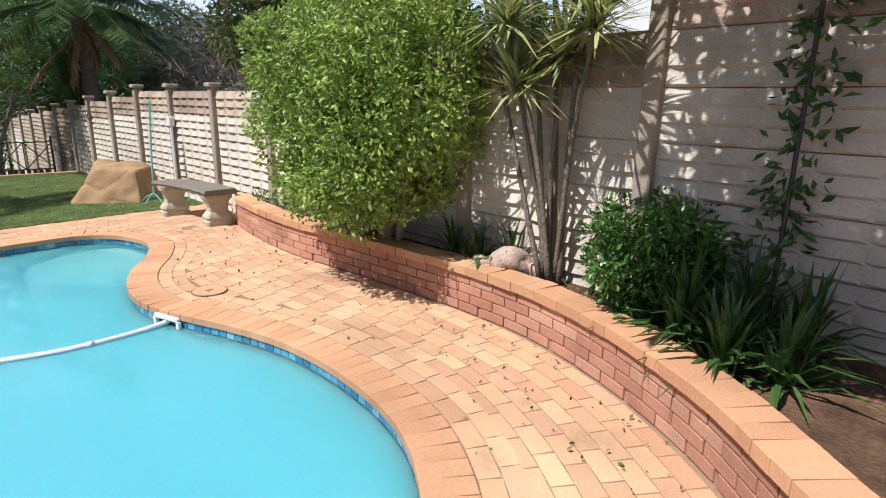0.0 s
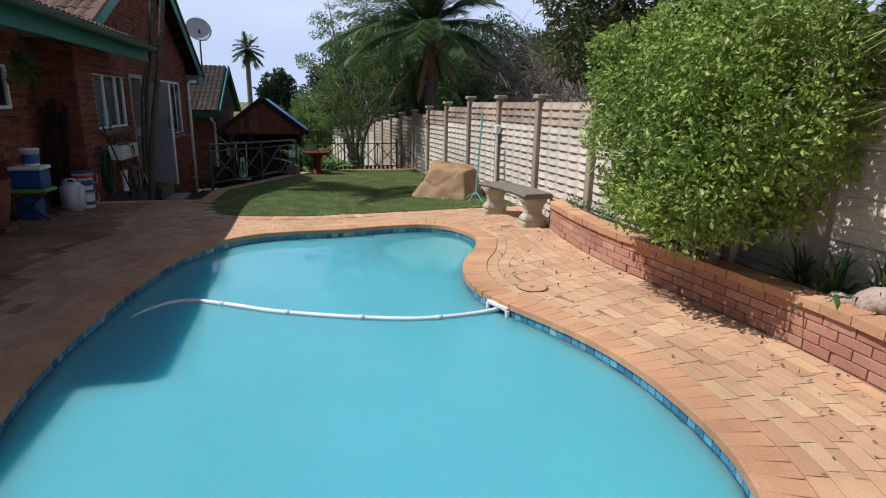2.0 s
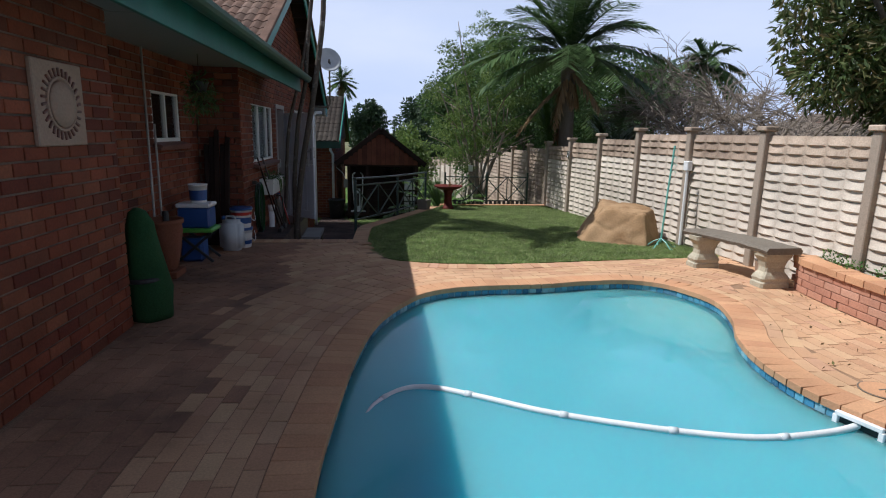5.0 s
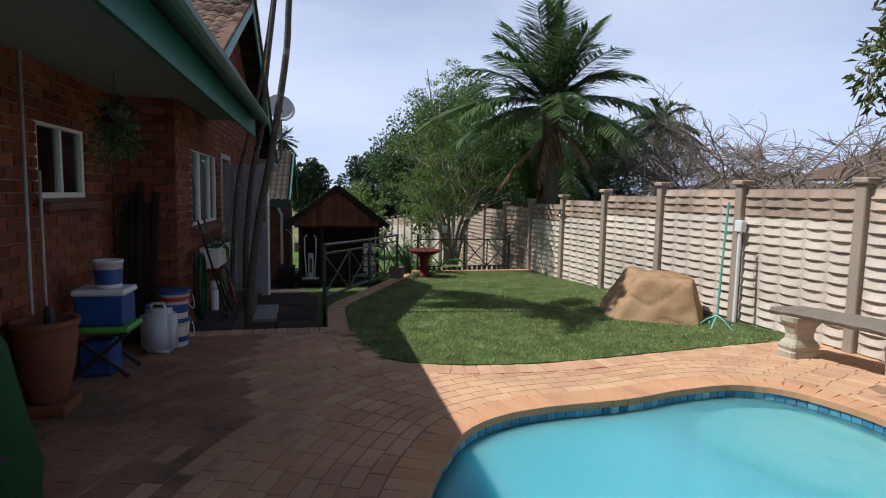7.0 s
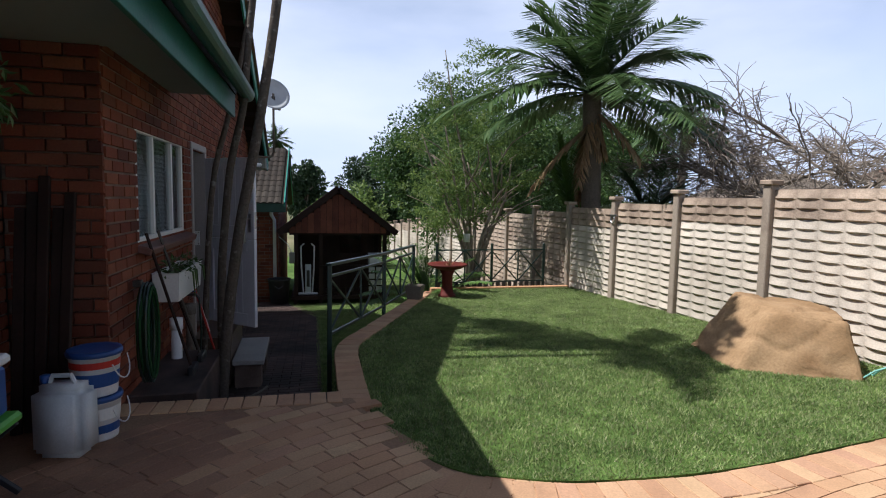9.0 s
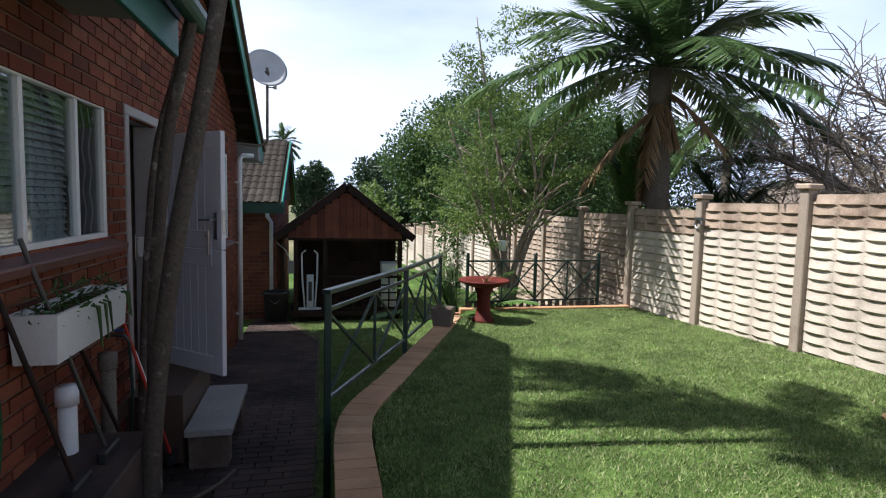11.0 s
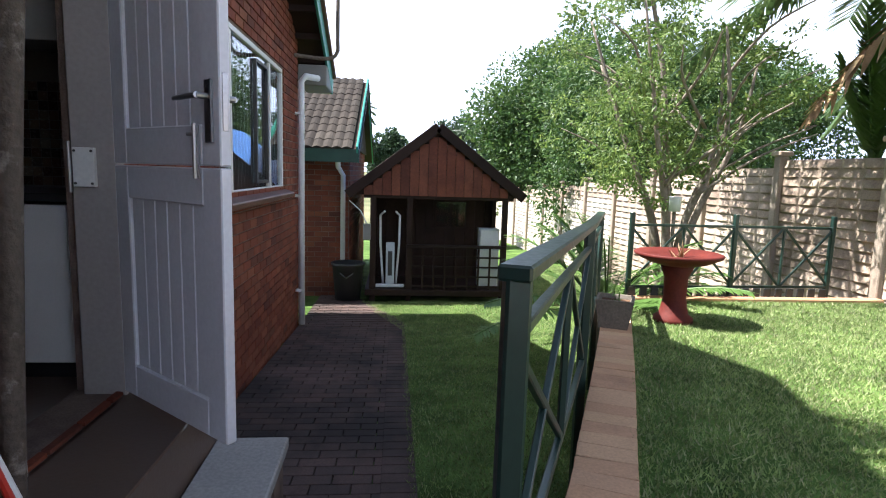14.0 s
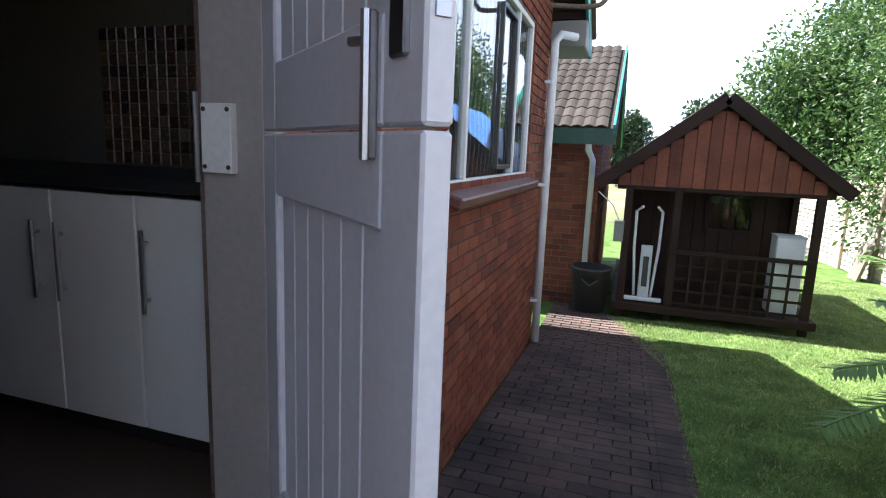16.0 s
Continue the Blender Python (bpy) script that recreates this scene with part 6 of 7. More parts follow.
# sun plaque
pl = thing("sun_plaque", "square clay plaque with a sun face on the brick wall", "wall plaque", (-3.668, 5.25, 1.69))
part("tile", boxes(((0, 0, 0), (0.03, 0.54, 0.50)), bevel=0.006), M["soffit_clay"], pl)
bm = bmesh.new()
tube(bm, [(0.016, 0.155 * math.cos(a), 0.155 * math.sin(a)) for a in (2 * math.pi * k / 32 for k in range(33))], 0.012, 6, False)
part("ring", bm, M["soffit_clay"], pl)
for k in range(28):
    a = 2 * math.pi * k / 28
    bm = bmesh.new()
    beam(bm, (0.018, 0.165 * math.cos(a), 0.165 * math.sin(a)), (0.018, 0.215 * math.cos(a + 0.05), 0.215 * math.sin(a + 0.05)), 0.016, 0.016, 0.003)
    part("ray", bm, M["sill"], pl)
smooth(part("disc", lathe(bmesh.new(), [(0.14, 0.0), (0.135, 0.02), (0.08, 0.035), (0.01, 0.04)], 28), M["soffit_clay"], pl)).matrix_basis = pose(0.014, 0, 0, 0, 90, 0)
# pipes and cables in the porch
bm = tube(bmesh.new(), [(-4.15, 7.8, 2.38), (-4.15, 7.79, 0.4), (-4.13, 7.75, 0.02)], 0.013, 8)
tagged(smooth(part("pipe", bm, M["shaded_pvc"], None)), "thin white pipe running down the porch wall, greyed for the shade there", "pipe")
bm = tube(bmesh.new(), [(-4.16, 8.02, 1.6), (-4.16, 8.02, 0.9), (-4.15, 8.0, 0.02)], 0.012, 8)
tagged(smooth(part("pipe", bm, M["shaded_pvc"], None)), "thin grey pipe running down the porch wall", "pipe")
for k in range(5):
    bm = beam(bmesh.new(), (-4.05 + 0.06 * k, 9.3 + 0.03 * (k % 2), 0.0), (-4.08 + 0.07 * k, 9.55, 1.35 + 0.1 * (k % 3)), 0.06, 0.035, 0.004)
    tagged(part("plank", bm, M["shed_dark"], None), "dark timber plank leaning in the porch corner", "plank", group="planks in the porch corner")
hang = thing("hanging_plant", "trailing plant in a hanging pot under the porch", "plant", (-3.75, 8.3, 2.38))
part("wire", tube(bmesh.new(), [(0, 0, 0), (0, 0, -0.3)], 0.004, 5), M["dark_steel"], hang)
smooth(part("pot", lathe(bmesh.new(), [(0.07, -0.42), (0.1, -0.32), (0.11, -0.3), (0.09, -0.31)], 18), M["black_plastic"], hang))
rh = np.random.default_rng(71)
p_, n_ = clump_points(rh, [(0, 0, -0.35), (0.05, 0.05, -0.5), (-0.05, -0.1, -0.6)], [0.16, 0.16, 0.12], 420, 0.2)
leaves("leaves", p_, n_, 0.07, M["strap_leaf"], hang, rh, 0.3, 0.7)

# planter box, taps, hoses and brooms at the kitchen wall
pb = thing("planter_box", "white window planter box with wilted trailing plants", "planter", (-3.5, 11.0, 0.56))
bm = bmesh.new()
rings = [[bm.verts.new((sx * w, sy * l, z)) for sx, sy in ((-1, -1), (1, -1), (1, 1), (-1, 1))] for w, l, z in ((0.092, 0.46, 0), (0.104, 0.472, 0.235), (0.108, 0.476, 0.24), (0.09, 0.458, 0.24), (0.08, 0.448, 0.02))]
for a, b in zip(rings, rings[1:]):
    for i in range(4):
        bm.faces.new((a[i], a[(i + 1) % 4], b[(i + 1) % 4], b[i]))
bm.faces.new(rings[0][::-1])
bm.faces.new(rings[-1])
part("trough", bm, M["white_frame"], pb)
part("soil", boxes(((0, 0, 0.19), (0.165, 0.88, 0.03))), M["soil"], pb)
p_, n_ = clump_points(rh, [(0.02, y, 0.24) for y in np.linspace(-0.4, 0.4, 7)], [0.1] * 7, 260, 0.1)
leaves("leaves", p_, n_, 0.06, M["strap_leaf"], pb, rh, 0.3, 0.3)
for k in range(7):
    y = rh.uniform(-0.1, 0.42)
    pts = [(0.08, y, 0.22), (0.13, y + 0.02, 0.2), (0.14, y + 0.03, 0.08 - rh.uniform(0, 0.12))]
    part("tendril", tube(bmesh.new(), pts, [0.006, 0.01, 0.004], 5), M["strap_leaf"], pb)
for y, z, lab in ((10.85, 0.34, "short white waste pipe standing at the wall"), (11.42, 0.36, "grey waste pipe standing at the wall")):
    w = thing("waste_pipe", lab, "pipe", (-3.5, y, -0.62))
    smooth(part("pipe", tube(bmesh.new(), [(0, 0, 0), (0, 0, z + 0.62)], 0.045, 14), M["pvc"] if z < 0.35 else M["cast_stone"], w))
    smooth(part("collar", tube(bmesh.new(), [(0, 0, z + 0.54), (0, 0, z + 0.64)], 0.055, 14), M["pvc"] if z < 0.35 else M["cast_stone"], w))
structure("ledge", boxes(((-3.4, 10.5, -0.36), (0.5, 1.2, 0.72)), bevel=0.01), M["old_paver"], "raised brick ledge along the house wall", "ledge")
gh = thing("garden_hose", "coiled dark green garden hose hanging on the wall", "hose", (-3.56, 10.0, 0.75))
for k in range(7):
    a0 = rh.uniform(0, 0.4)
    pts = [(0.02 + 0.012 * k, 0.02 + (0.15 + 0.01 * (k % 3)) * math.sin(a), -0.32 + (0.34 + 0.03 * (k % 2)) * math.cos(a)) for a in (a0 + 2 * math.pi * j / 18 for j in range(19))]
    part("coil", tube(bmesh.new(), pts, 0.010, 6, False), M["rail"] if k % 2 else M["green_canvas"], gh)
part("hook", boxes(((0.0, 0.0, 0.05), (0.06, 0.05, 0.05)), bevel=0.004), M["dark_steel"], gh)
tap = thing("garden_tap", "brass garden tap with a hanging hose on the wall", "tap", (-3.56, 11.72, 0.42))
part("body", tube(bmesh.new(), [(-0.05, 0, 0), (0.06, 0, 0), (0.09, 0, -0.04)], 0.014, 8), M["dark_steel"], tap)
part("handle", boxes(((0.03, 0, 0.035), (0.06, 0.012, 0.015)), bevel=0.003), M["blue_plastic"], tap)
part("hose", tube(bmesh.new(), [(0.09, 0, -0.04), (0.1, 0.02, -0.4), (0.06, 0.03, -1.0)], 0.011, 7), M["rail"], tap)
for y, lean, c, lab in ((11.9, 0.1, "red_plastic", "broom with a red and white handle leaning at the wall"), (10.65, 0.12, "dark_steel", "long-handled garden tool leaning at the wall"), (11.25, 0.2, "shed_dark", "wooden-handled garden tool leaning at the wall"), (10.3, 0.1, "shed_dark", "wooden-handled broom leaning at the wall")):
    z0 = -0.6 if y > 11.1 else 0.0
    bt = thing("broom", lab, "broom", (-3.4, y, z0))
    part("handle", tube(bmesh.new(), [(0.12, lean, 0.0), (-0.16, -lean * 0.6, 1.15)], 0.012, 8), M[c], bt)
    part("head", boxes(((0.12, lean, 0.03), (0.05, 0.2, 0.07)), bevel=0.01), M["black_plastic"], bt)
    if c == "red_plastic":
        part("sleeve", tube(bmesh.new(), [(-0.02, lean * 0.35, 0.58), (-0.09, -0.01, 0.86)], 0.0135, 8), M["white_plastic"], bt)
slab = tagged(part("step_slab", boxes(((0, 0, -0.03), (0.34, 1.05, 0.06)), bevel=0.008), M["step_stone"], None), "loose grey concrete slab used as a step below the door", "step")
slab.matrix_basis = pose(-3.04, 12.52, -0.38, 0, 0, 1)
for y in (12.15, 12.9):
    tagged(part("step_block", boxes(((-3.04, y, -0.58), (0.28, 0.2, 0.33))), M["mortar"], None), "rough block carrying the step slab", "block", group="blocks under the step")
hz = thing("hose_end", "grey hose lying on the path", "hose", (-3.0, 11.6, -0.66))
part("hose", tube(bmesh.new(), catmull([(-0.45, -0.4, 0.03), (-0.15, -0.25, 0.02), (0.1, 0.05, 0.02), (0.18, 0.25, 0.02)], 6, False), 0.013, 7), M["cast_stone"], hz)

# ---- pool fittings ----
sk = thing("pool_skimmer", "white plastic skimmer mouth in the pool edge", "skimmer", (1.085, 4.22, -0.085), 20)
bm = bmesh.new()
for c, s in (((0, 0, 0.045), (0.03, 0.26, 0.03)), ((0, 0.125, -0.03), (0.03, 0.03, 0.13)), ((0, -0.125, -0.03), (0.03, 0.03, 0.13)), ((0, 0, -0.09), (0.03, 0.26, 0.02))):
    box(bm, c, s, None, 0.004)
part("frame", bm, M["white_plastic"], sk)
part("mouth", boxes(((0.03, 0, -0.02), (0.03, 0.22, 0.11))), M["black_plastic"], sk)
hose = thing("pool_hose", "long white pool cleaner hose floating on the water", "hose", (0, 0, -0.102))
pts = catmull([(1.19, 4.26, 0.03), (0.9, 4.2, 0.012), (0.45, 4.17, 0.01), (0.04, 4.26, 0.01), (-0.38, 4.41, 0.01), (-0.74, 4.57, 0.01), (-1.08, 4.78, 0.01), (-1.4, 4.94, 0.008), (-1.62, 4.9, -0.004), (-1.8, 4.62, -0.02), (-1.84, 4.14, -0.05), (-1.76, 3.6, -0.12), (-1.55, 3.0, -0.3)], 10, False)
smooth(part("tube", tube(bmesh.new(), pts, 0.02, 10), M["white_plastic"], hose))
at_, tan_ = along(pts, 0.62)
for p, t in zip(at_[1:], tan_[1:]):
    q = Vector(t) * 0.025
    smooth(part("joint", tube(bmesh.new(), [Vector(p) - q, Vector(p) + q], 0.024, 10), M["milky_plastic"], hose))
mh = thing("drain_cover", "round drain cover set flush in the brick paving", "drain cover", (1.5, 4.5, 0.002))
smooth(part("rim", lathe(bmesh.new(), [(0.139, 0.0), (0.139, 0.006), (0.132, 0.006), (0.132, 0.002)], 32), M["cast_stone"], mh))
part("lid", lathe(bmesh.new(), [(0.13, 0.0), (0.13, 0.008), (0.01, 0.009)], 32), M["coping"], mh)
part("grip", boxes(((0, 0, 0.01), (0.06, 0.01, 0.006))), M["cast_stone"], mh)
# sprinkler stand by the boulder
sp = thing("washing_stand", "pale green metal pole on a small four-legged stand on the lawn", "stand", (2.38, 9.2, -0.02))
part("pole", tube(bmesh.new(), [(0, 0, 0.08), (0.04, 0.02, 0.8), (0.09, 0.04, 1.48)], 0.014, 8), M["teal_paint"], sp)
for k in range(5):
    a = 2 * math.pi * k / 5
    part("leg", tube(bmesh.new(), [(0, 0, 0.14), (0.1 * math.cos(a), 0.1 * math.sin(a), 0.09), (0.2 * math.cos(a), 0.2 * math.sin(a), 0.0), (0.23 * math.cos(a), 0.23 * math.sin(a), 0.02)], 0.008, 6), M["teal_paint"], sp)
for k in range(4):
    part("hook", tube(bmesh.new(), [(0.085, 0.04, 1.1 + 0.1 * k), (0.13, 0.08, 1.13 + 0.1 * k), (0.15, 0.05, 1.1 + 0.1 * k)], 0.004, 5), M["teal_paint"], sp)
cd = thing("conduit", "white electric conduit and box on the fence post", "conduit", (fence_x(9.49) - 0.07, 9.40, 0.0))
part("pipe", tube(bmesh.new(), [(0, 0, -0.02), (0, 0, 1.1)], 0.022, 8), M["pvc"], cd)
part("box", boxes(((0, 0, 1.17), (0.08, 0.12, 0.14)), bevel=0.008), M["pvc"], cd)
hk = thing("fence_hook", "grey metal coil hook on the fence post", "hook", (fence_x(14.05) - 0.08, 14.0, 1.15))
part("coil", tube(bmesh.new(), [(0, 0.06 * math.cos(a), 0.06 * math.sin(a)) for a in (2 * math.pi * k / 14 for k in range(15))], 0.012, 6, False), M["steel"], hk)
part("arm", beam(bmesh.new(), (0, -0.12, 0.07), (0, 0.05, 0.07), 0.03, 0.03), M["steel"], hk)
# bird bath and pots at the lawn's end
bb = thing("bird_bath", "red oxide painted bird bath on a flared pedestal", "bird bath", (-0.15, 14.58, upz(14.58)))
smooth(part("pedestal", lathe(bmesh.new(), [(0.15, 0), (0.15, 0.04), (0.11, 0.07), (0.085, 0.2), (0.09, 0.36), (0.13, 0.46), (0.1, 0.48)], 28), M["bath_red"], bb))
smooth(part("bowl", lathe(bmesh.new(), [(0.1, 0.45), (0.22, 0.48), (0.325, 0.53), (0.335, 0.55), (0.32, 0.56), (0.24, 0.525), (0.02, 0.505)], 36), M["bath_red"], bb))
bp = thing("bromeliad", "small reddish spiky plant in the bird bath", "plant", (-0.11, 14.62, upz(14.62) + 0.51))
tuft(bp, (0, 0, 0), 26, 0.16, 0.007, M["dead_frond"], rh, (0.3, 1.3), 0.02)
gp = thing("plant_pot", "square grey concrete pot on the terrace edging", "plant pot", (-0.74, 14.32, upz(14.32) + 0.02), -25)
bm = bmesh.new()
rr = [[bm.verts.new((sx * w, sy * w, z)) for sx, sy in ((-1, -1), (1, -1), (1, 1), (-1, 1))] for w, z in ((0.1, 0), (0.135, 0.22), (0.115, 0.22), (0.1, 0.18))]
for a, b in zip(rr, rr[1:]):
    for i in range(4):
        bm.faces.new((a[i], a[(i + 1) % 4], b[(i + 1) % 4], b[i]))
bm.faces.new(rr[0][::-1])
bm.faces.new(rr[-1])
part("body", bm, M["cast_stone"], gp)
part("soil", boxes(((0, 0, 0.185), (0.2, 0.2, 0.01))), M["soil"], gp)
tuft(gp, (0, 0, 0.19), 18, 0.09, 0.006, M["fern_leaf"], rh, (0.2, 1.4), 0.05)
cup = thing("bird_feeder", "white plastic cup on a thin post among the fronds", "bird feeder", (0.62, 16.2, -1.0))
part("post", tube(bmesh.new(), [(0, 0, 0), (0, 0, 1.62)], 0.02, 8), M["bark"], cup)
smooth(part("cup", lathe(bmesh.new(), [(0.06, 1.6), (0.065, 1.75), (0.07, 1.76), (0.05, 1.74)], 20), M["white_plastic"], cup))
pk = thing("lawn_edging", "low black scalloped plastic edging at the lawn's end", "edging", (0, 15.5, -0.22))
for k in range(18):
    part("picket", boxes(((-0.1 + 0.115 * k, 0, 0.06), (0.075, 0.012, 0.14)), bevel=0.005), M["black_plastic"], pk)
structure("kerb", boxes(((1.1, 15.46, -0.22), (2.7, 0.11, 0.09)), bevel=0.01), M["coping"], "brick kerb at the lawn's end", "kerb")
structure("wall_terrace_end", boxes(((1.1, 15.5, -0.85), (2.9, 0.06, 1.2))), M["wall_brick"], "low brick wall at the end of the terrace", "garden wall")
# satellite dish
ds = thing("satellite_dish", "pale grey satellite dish on a bent pole at the gable eave", "satellite dish", (-3.1, 17.1, 2.45))
smooth(part("reflector", lathe(bmesh.new(), [(0.01, -0.045), (0.15, -0.035), (0.27, -0.005), (0.325, 0.03), (0.325, 0.036), (0.27, 0.002), (0.15, -0.027), (0.01, -0.037)], 36, close=False), M["dish"], ds)).matrix_basis = pose(0.02, -0.02, 0.93, 68, 0, 22)
part("pole", tube(bmesh.new(), catmull([(-0.45, -0.05, -0.25), (-0.1, -0.02, -0.27), (0.02, 0.0, -0.2), (0.03, 0.0, 0.0), (0.03, 0.0, 0.95)], 6, False), 0.022, 8), M["bark"], ds, "rust brown bent pole")
part("bracket", boxes(((0.03, 0.02, 0.8), (0.07, 0.08, 0.2)), bevel=0.006), M["dark_steel"], ds)
part("arm", tube(bmesh.new(), [(0.03, 0.0, 0.65), (0.12, 0.4, 0.72)], 0.012, 6), M["dark_steel"], ds)
smooth(part("receiver", tube(bmesh.new(), [(0.12, 0.4, 0.7), (0.12, 0.36, 0.78)], 0.03, 10), M["white_plastic"], ds))
# things at the shed
bn = thing("dustbin", "black plastic dustbin beside the far wing", "bin", (-3.12, 19.35, -1.12))
smooth(part("body", lathe(bmesh.new(), [(0.2, 0), (0.25, 0.55), (0.27, 0.56), (0.27, 0.59), (0.24, 0.59), (0.19, 0.05)], 26), M["black_plastic"], bn))
part("handle", tube(bmesh.new(), [(-0.1, -0.25, 0.45), (0, -0.29, 0.38), (0.1, -0.25, 0.45)], 0.012, 6), M["black_plastic"], bn)
gy = thing("exercise_stepper", "white tubular exercise stepper on the shed porch", "exercise machine", (-2.45, 19.45, -0.95))
for x in (-0.16, 0.14):
    part("upright", tube(bmesh.new(), [(x * 0.7, 0.1, 0.05), (x, 0.0, 0.7), (x * 1.05, 0.0, 1.18), (x * 0.6, -0.1, 1.25)], 0.018, 8), M["pvc"], gy)
part("body", boxes(((0, 0.02, 0.38), (0.14, 0.08, 0.72)), bevel=0.01), M["milky_plastic"], gy)
part("foot", boxes(((0, -0.05, 0.04), (0.46, 0.07, 0.05)), bevel=0.01), M["pvc"], gy)
part("panel", boxes(((0, -0.025, 0.4), (0.07, 0.01, 0.4))), M["dark_steel"], gy)
meter = thing("meter_box", "small white meter box on the shed post", "meter box", (-2.82, 19.22, 0.0))
part("box", boxes(((0, 0, -0.02), (0.12, 0.08, 0.26)), bevel=0.008), M["soffit"], meter)
part("cable", tube(bmesh.new(), [(0, 0, 0.1), (-0.1, 0.1, 0.3), (-0.3, 0.3, 0.45)], 0.008, 5), M["pvc"], meter)
for z in (0.0, 0.33, 0.66):
    wb = thing("crate", "white plastic crate stacked behind the porch lattice", "crate", (-0.82, 19.62, -0.95 + z), group="crates on the shed porch")
    part("body", boxes(((0, 0, 0.16), (0.32, 0.3, 0.31)), bevel=0.015), M["white_plastic"], wb)
    part("lid", boxes(((0, 0, 0.318), (0.33, 0.31, 0.02)), bevel=0.005), M["milky_plastic"], wb)
sl = thing("paving_slab", "pale slab leaning against the far fence", "slab", (1.9, 24.6, -1.3))
part("slab", beam(bmesh.new(), (-0.3, 0, 0.0), (-0.12, 0, 0.75), 0.5, 0.06, 0.006), M["cast_stone"], sl)
# small rocks in the bed, fallen leaves
for k, (x, y, s) in enumerate(((3.12, 2.66, 0.17), (2.98, 2.86, 0.1), (3.2, 2.5, 0.09), (3.0, 5.0, 0.09))):
    tagged(smooth(part("stone", blob(3.1 * k, (s, s * 0.8, s * 0.75), 3, 0.2, 0.3), M["rose_stone"], None)), "pale pinkish garden stone in the bed", "stone", group="stones in the bed").matrix_basis = pose(x, y, 0.29 + s * 0.45, 0, 0, 40 * k)
rl = np.random.default_rng(81)
pts = []
while len(pts) < 170:
    p = np.array([rl.uniform(1.2, 2.75), rl.uniform(0.6, 6.6)])
    if not inside(POOL, [p])[0] and np.min(np.linalg.norm(POOL - p, axis=1)) > 0.25 and np.min(np.linalg.norm(BED - p, axis=1)) > 0.02 and p[0] < np.interp(p[1], BED[:, 1], BED[:, 0]):
        near = np.min(np.linalg.norm(BED - p, axis=1))
        if rl.random() < math.exp(-near * 1.6):
            pts.append((p[0], p[1], 0.008))
pts += [(rl.uniform(2.85, 3.2), rl.uniform(0.2, 5), 0.31) for _ in range(200)]
pts = np.array(pts)
lf = leaves("leaf_litter", pts, np.c_[rl.normal(0, 1, (len(pts), 2)), np.full(len(pts), 0.55)], 0.034, M["litter"], None, rl, 0.5, 0.0)
tagged(lf, "dry fallen leaves scattered on the paving and soil", "leaves", kind="stuff")

# ---- pieces of paving and walls ----
lay(shell, "tile", tiles, M["tile_blue"], lambda p: p.x > 0.9 and 2.0 < p.y < 7.3, "tiles")
for wall_ob, rows, pick in BRICKWORK:
    lay(wall_ob, "brick", rows, M["brick"], pick, "bricks")
lay(wing, "brick", WING_ROWS + WING_E, M["brick"], lambda p: p.y < 19.81 and p.z > -1.2, "bricks")
# retaining wall courses and coping
rows = []
for k in range(4):
    at, tan = along(BED, 0.232, False, 0.116 * (k % 2))
    for p, t in zip(at, tan):
        nrm = Vector((-t[1], t[0], 0))
        m = Matrix((Vector((-t[0], -t[1], 0)), Vector((0, 0, 1)), nrm)).transposed().to_4x4()
        weep = k == 0 and int(p[1] / 0.232) % 3 == 0
        m.translation = Vector((p[0] + (0.012 * t[0] if weep else 0), p[1] + (0.012 * t[1] if weep else 0), 0.037 + 0.073 * k)) + nrm * random.uniform(0, 0.004)
        rows.append((m, 0.195 if weep else 0.224, 0.066, 0.1))
lay(retaining, "brick", rows, M["wall_brick"], lambda p: True, "bricks")
at, tan = along(BED - bed_n * 0.085, 0.113)
rows, k = [], 0
while k < len(at) - 2:
    double = random.random() < 0.55
    p, t = (at[k] + at[k + 1]) / 2 if double else at[k], tan[k]
    m = Matrix((Vector((-t[1], t[0], 0)), Vector((-t[0], -t[1], 0)), Vector((0, 0, 1)))).transposed().to_4x4() @ pose(0, 0, 0, random.uniform(-1, 1), random.uniform(-1, 1), random.uniform(-1.5, 1.5))
    m.translation = Vector((p[0], p[1], 0.363 + random.uniform(-0.003, 0.003)))
    rows.append((m, 0.225, 0.222 if double else 0.109, 0.068))
    k += 2 if double else 1
lay(retaining, "coping_brick", rows, M["coping"], lambda p: True, "coping_bricks")
# pool coping
dense = POOL
nrm_p = np.stack([np.gradient(np.r_[dense[-1:, 1], dense[:, 1], dense[:1, 1]])[1:-1], -np.gradient(np.r_[dense[-1:, 0], dense[:, 0], dense[:1, 0]])[1:-1]], 1)
nrm_p /= np.linalg.norm(nrm_p, axis=1, keepdims=True)
area2 = np.sum(dense[:, 0] * np.roll(dense[:, 1], -1) - np.roll(dense[:, 0], -1) * dense[:, 1])
if area2 < 0:
    nrm_p = -nrm_p


def off(d):
    return dense + nrm_p * d


rows = []
at, tan = along(off(0.10), 0.116, True)
for p, t in zip(at, tan):
    m = Matrix((Vector((-t[1], t[0], 0)), Vector((-t[0], -t[1], 0)), Vector((0, 0, 1)))).transposed().to_4x4() @ pose(0, 0, 0, random.uniform(-0.25, 0.25), random.uniform(-0.25, 0.25), random.uniform(-0.4, 0.4))
    m.translation = Vector((p[0], p[1], 0.004 + random.uniform(-0.001, 0.001)))
    rows.append((m, 0.24, 0.1145, 0.05))
lay(paving, "coping_brick", rows, M["coping"], lambda p: True, "coping_bricks")
# pavers in rows that follow the pool
lawn_in = np.array(LAWN)
bed_poly = np.vstack([BED, [(4, 7.0), (4, -3)]])
rows = []


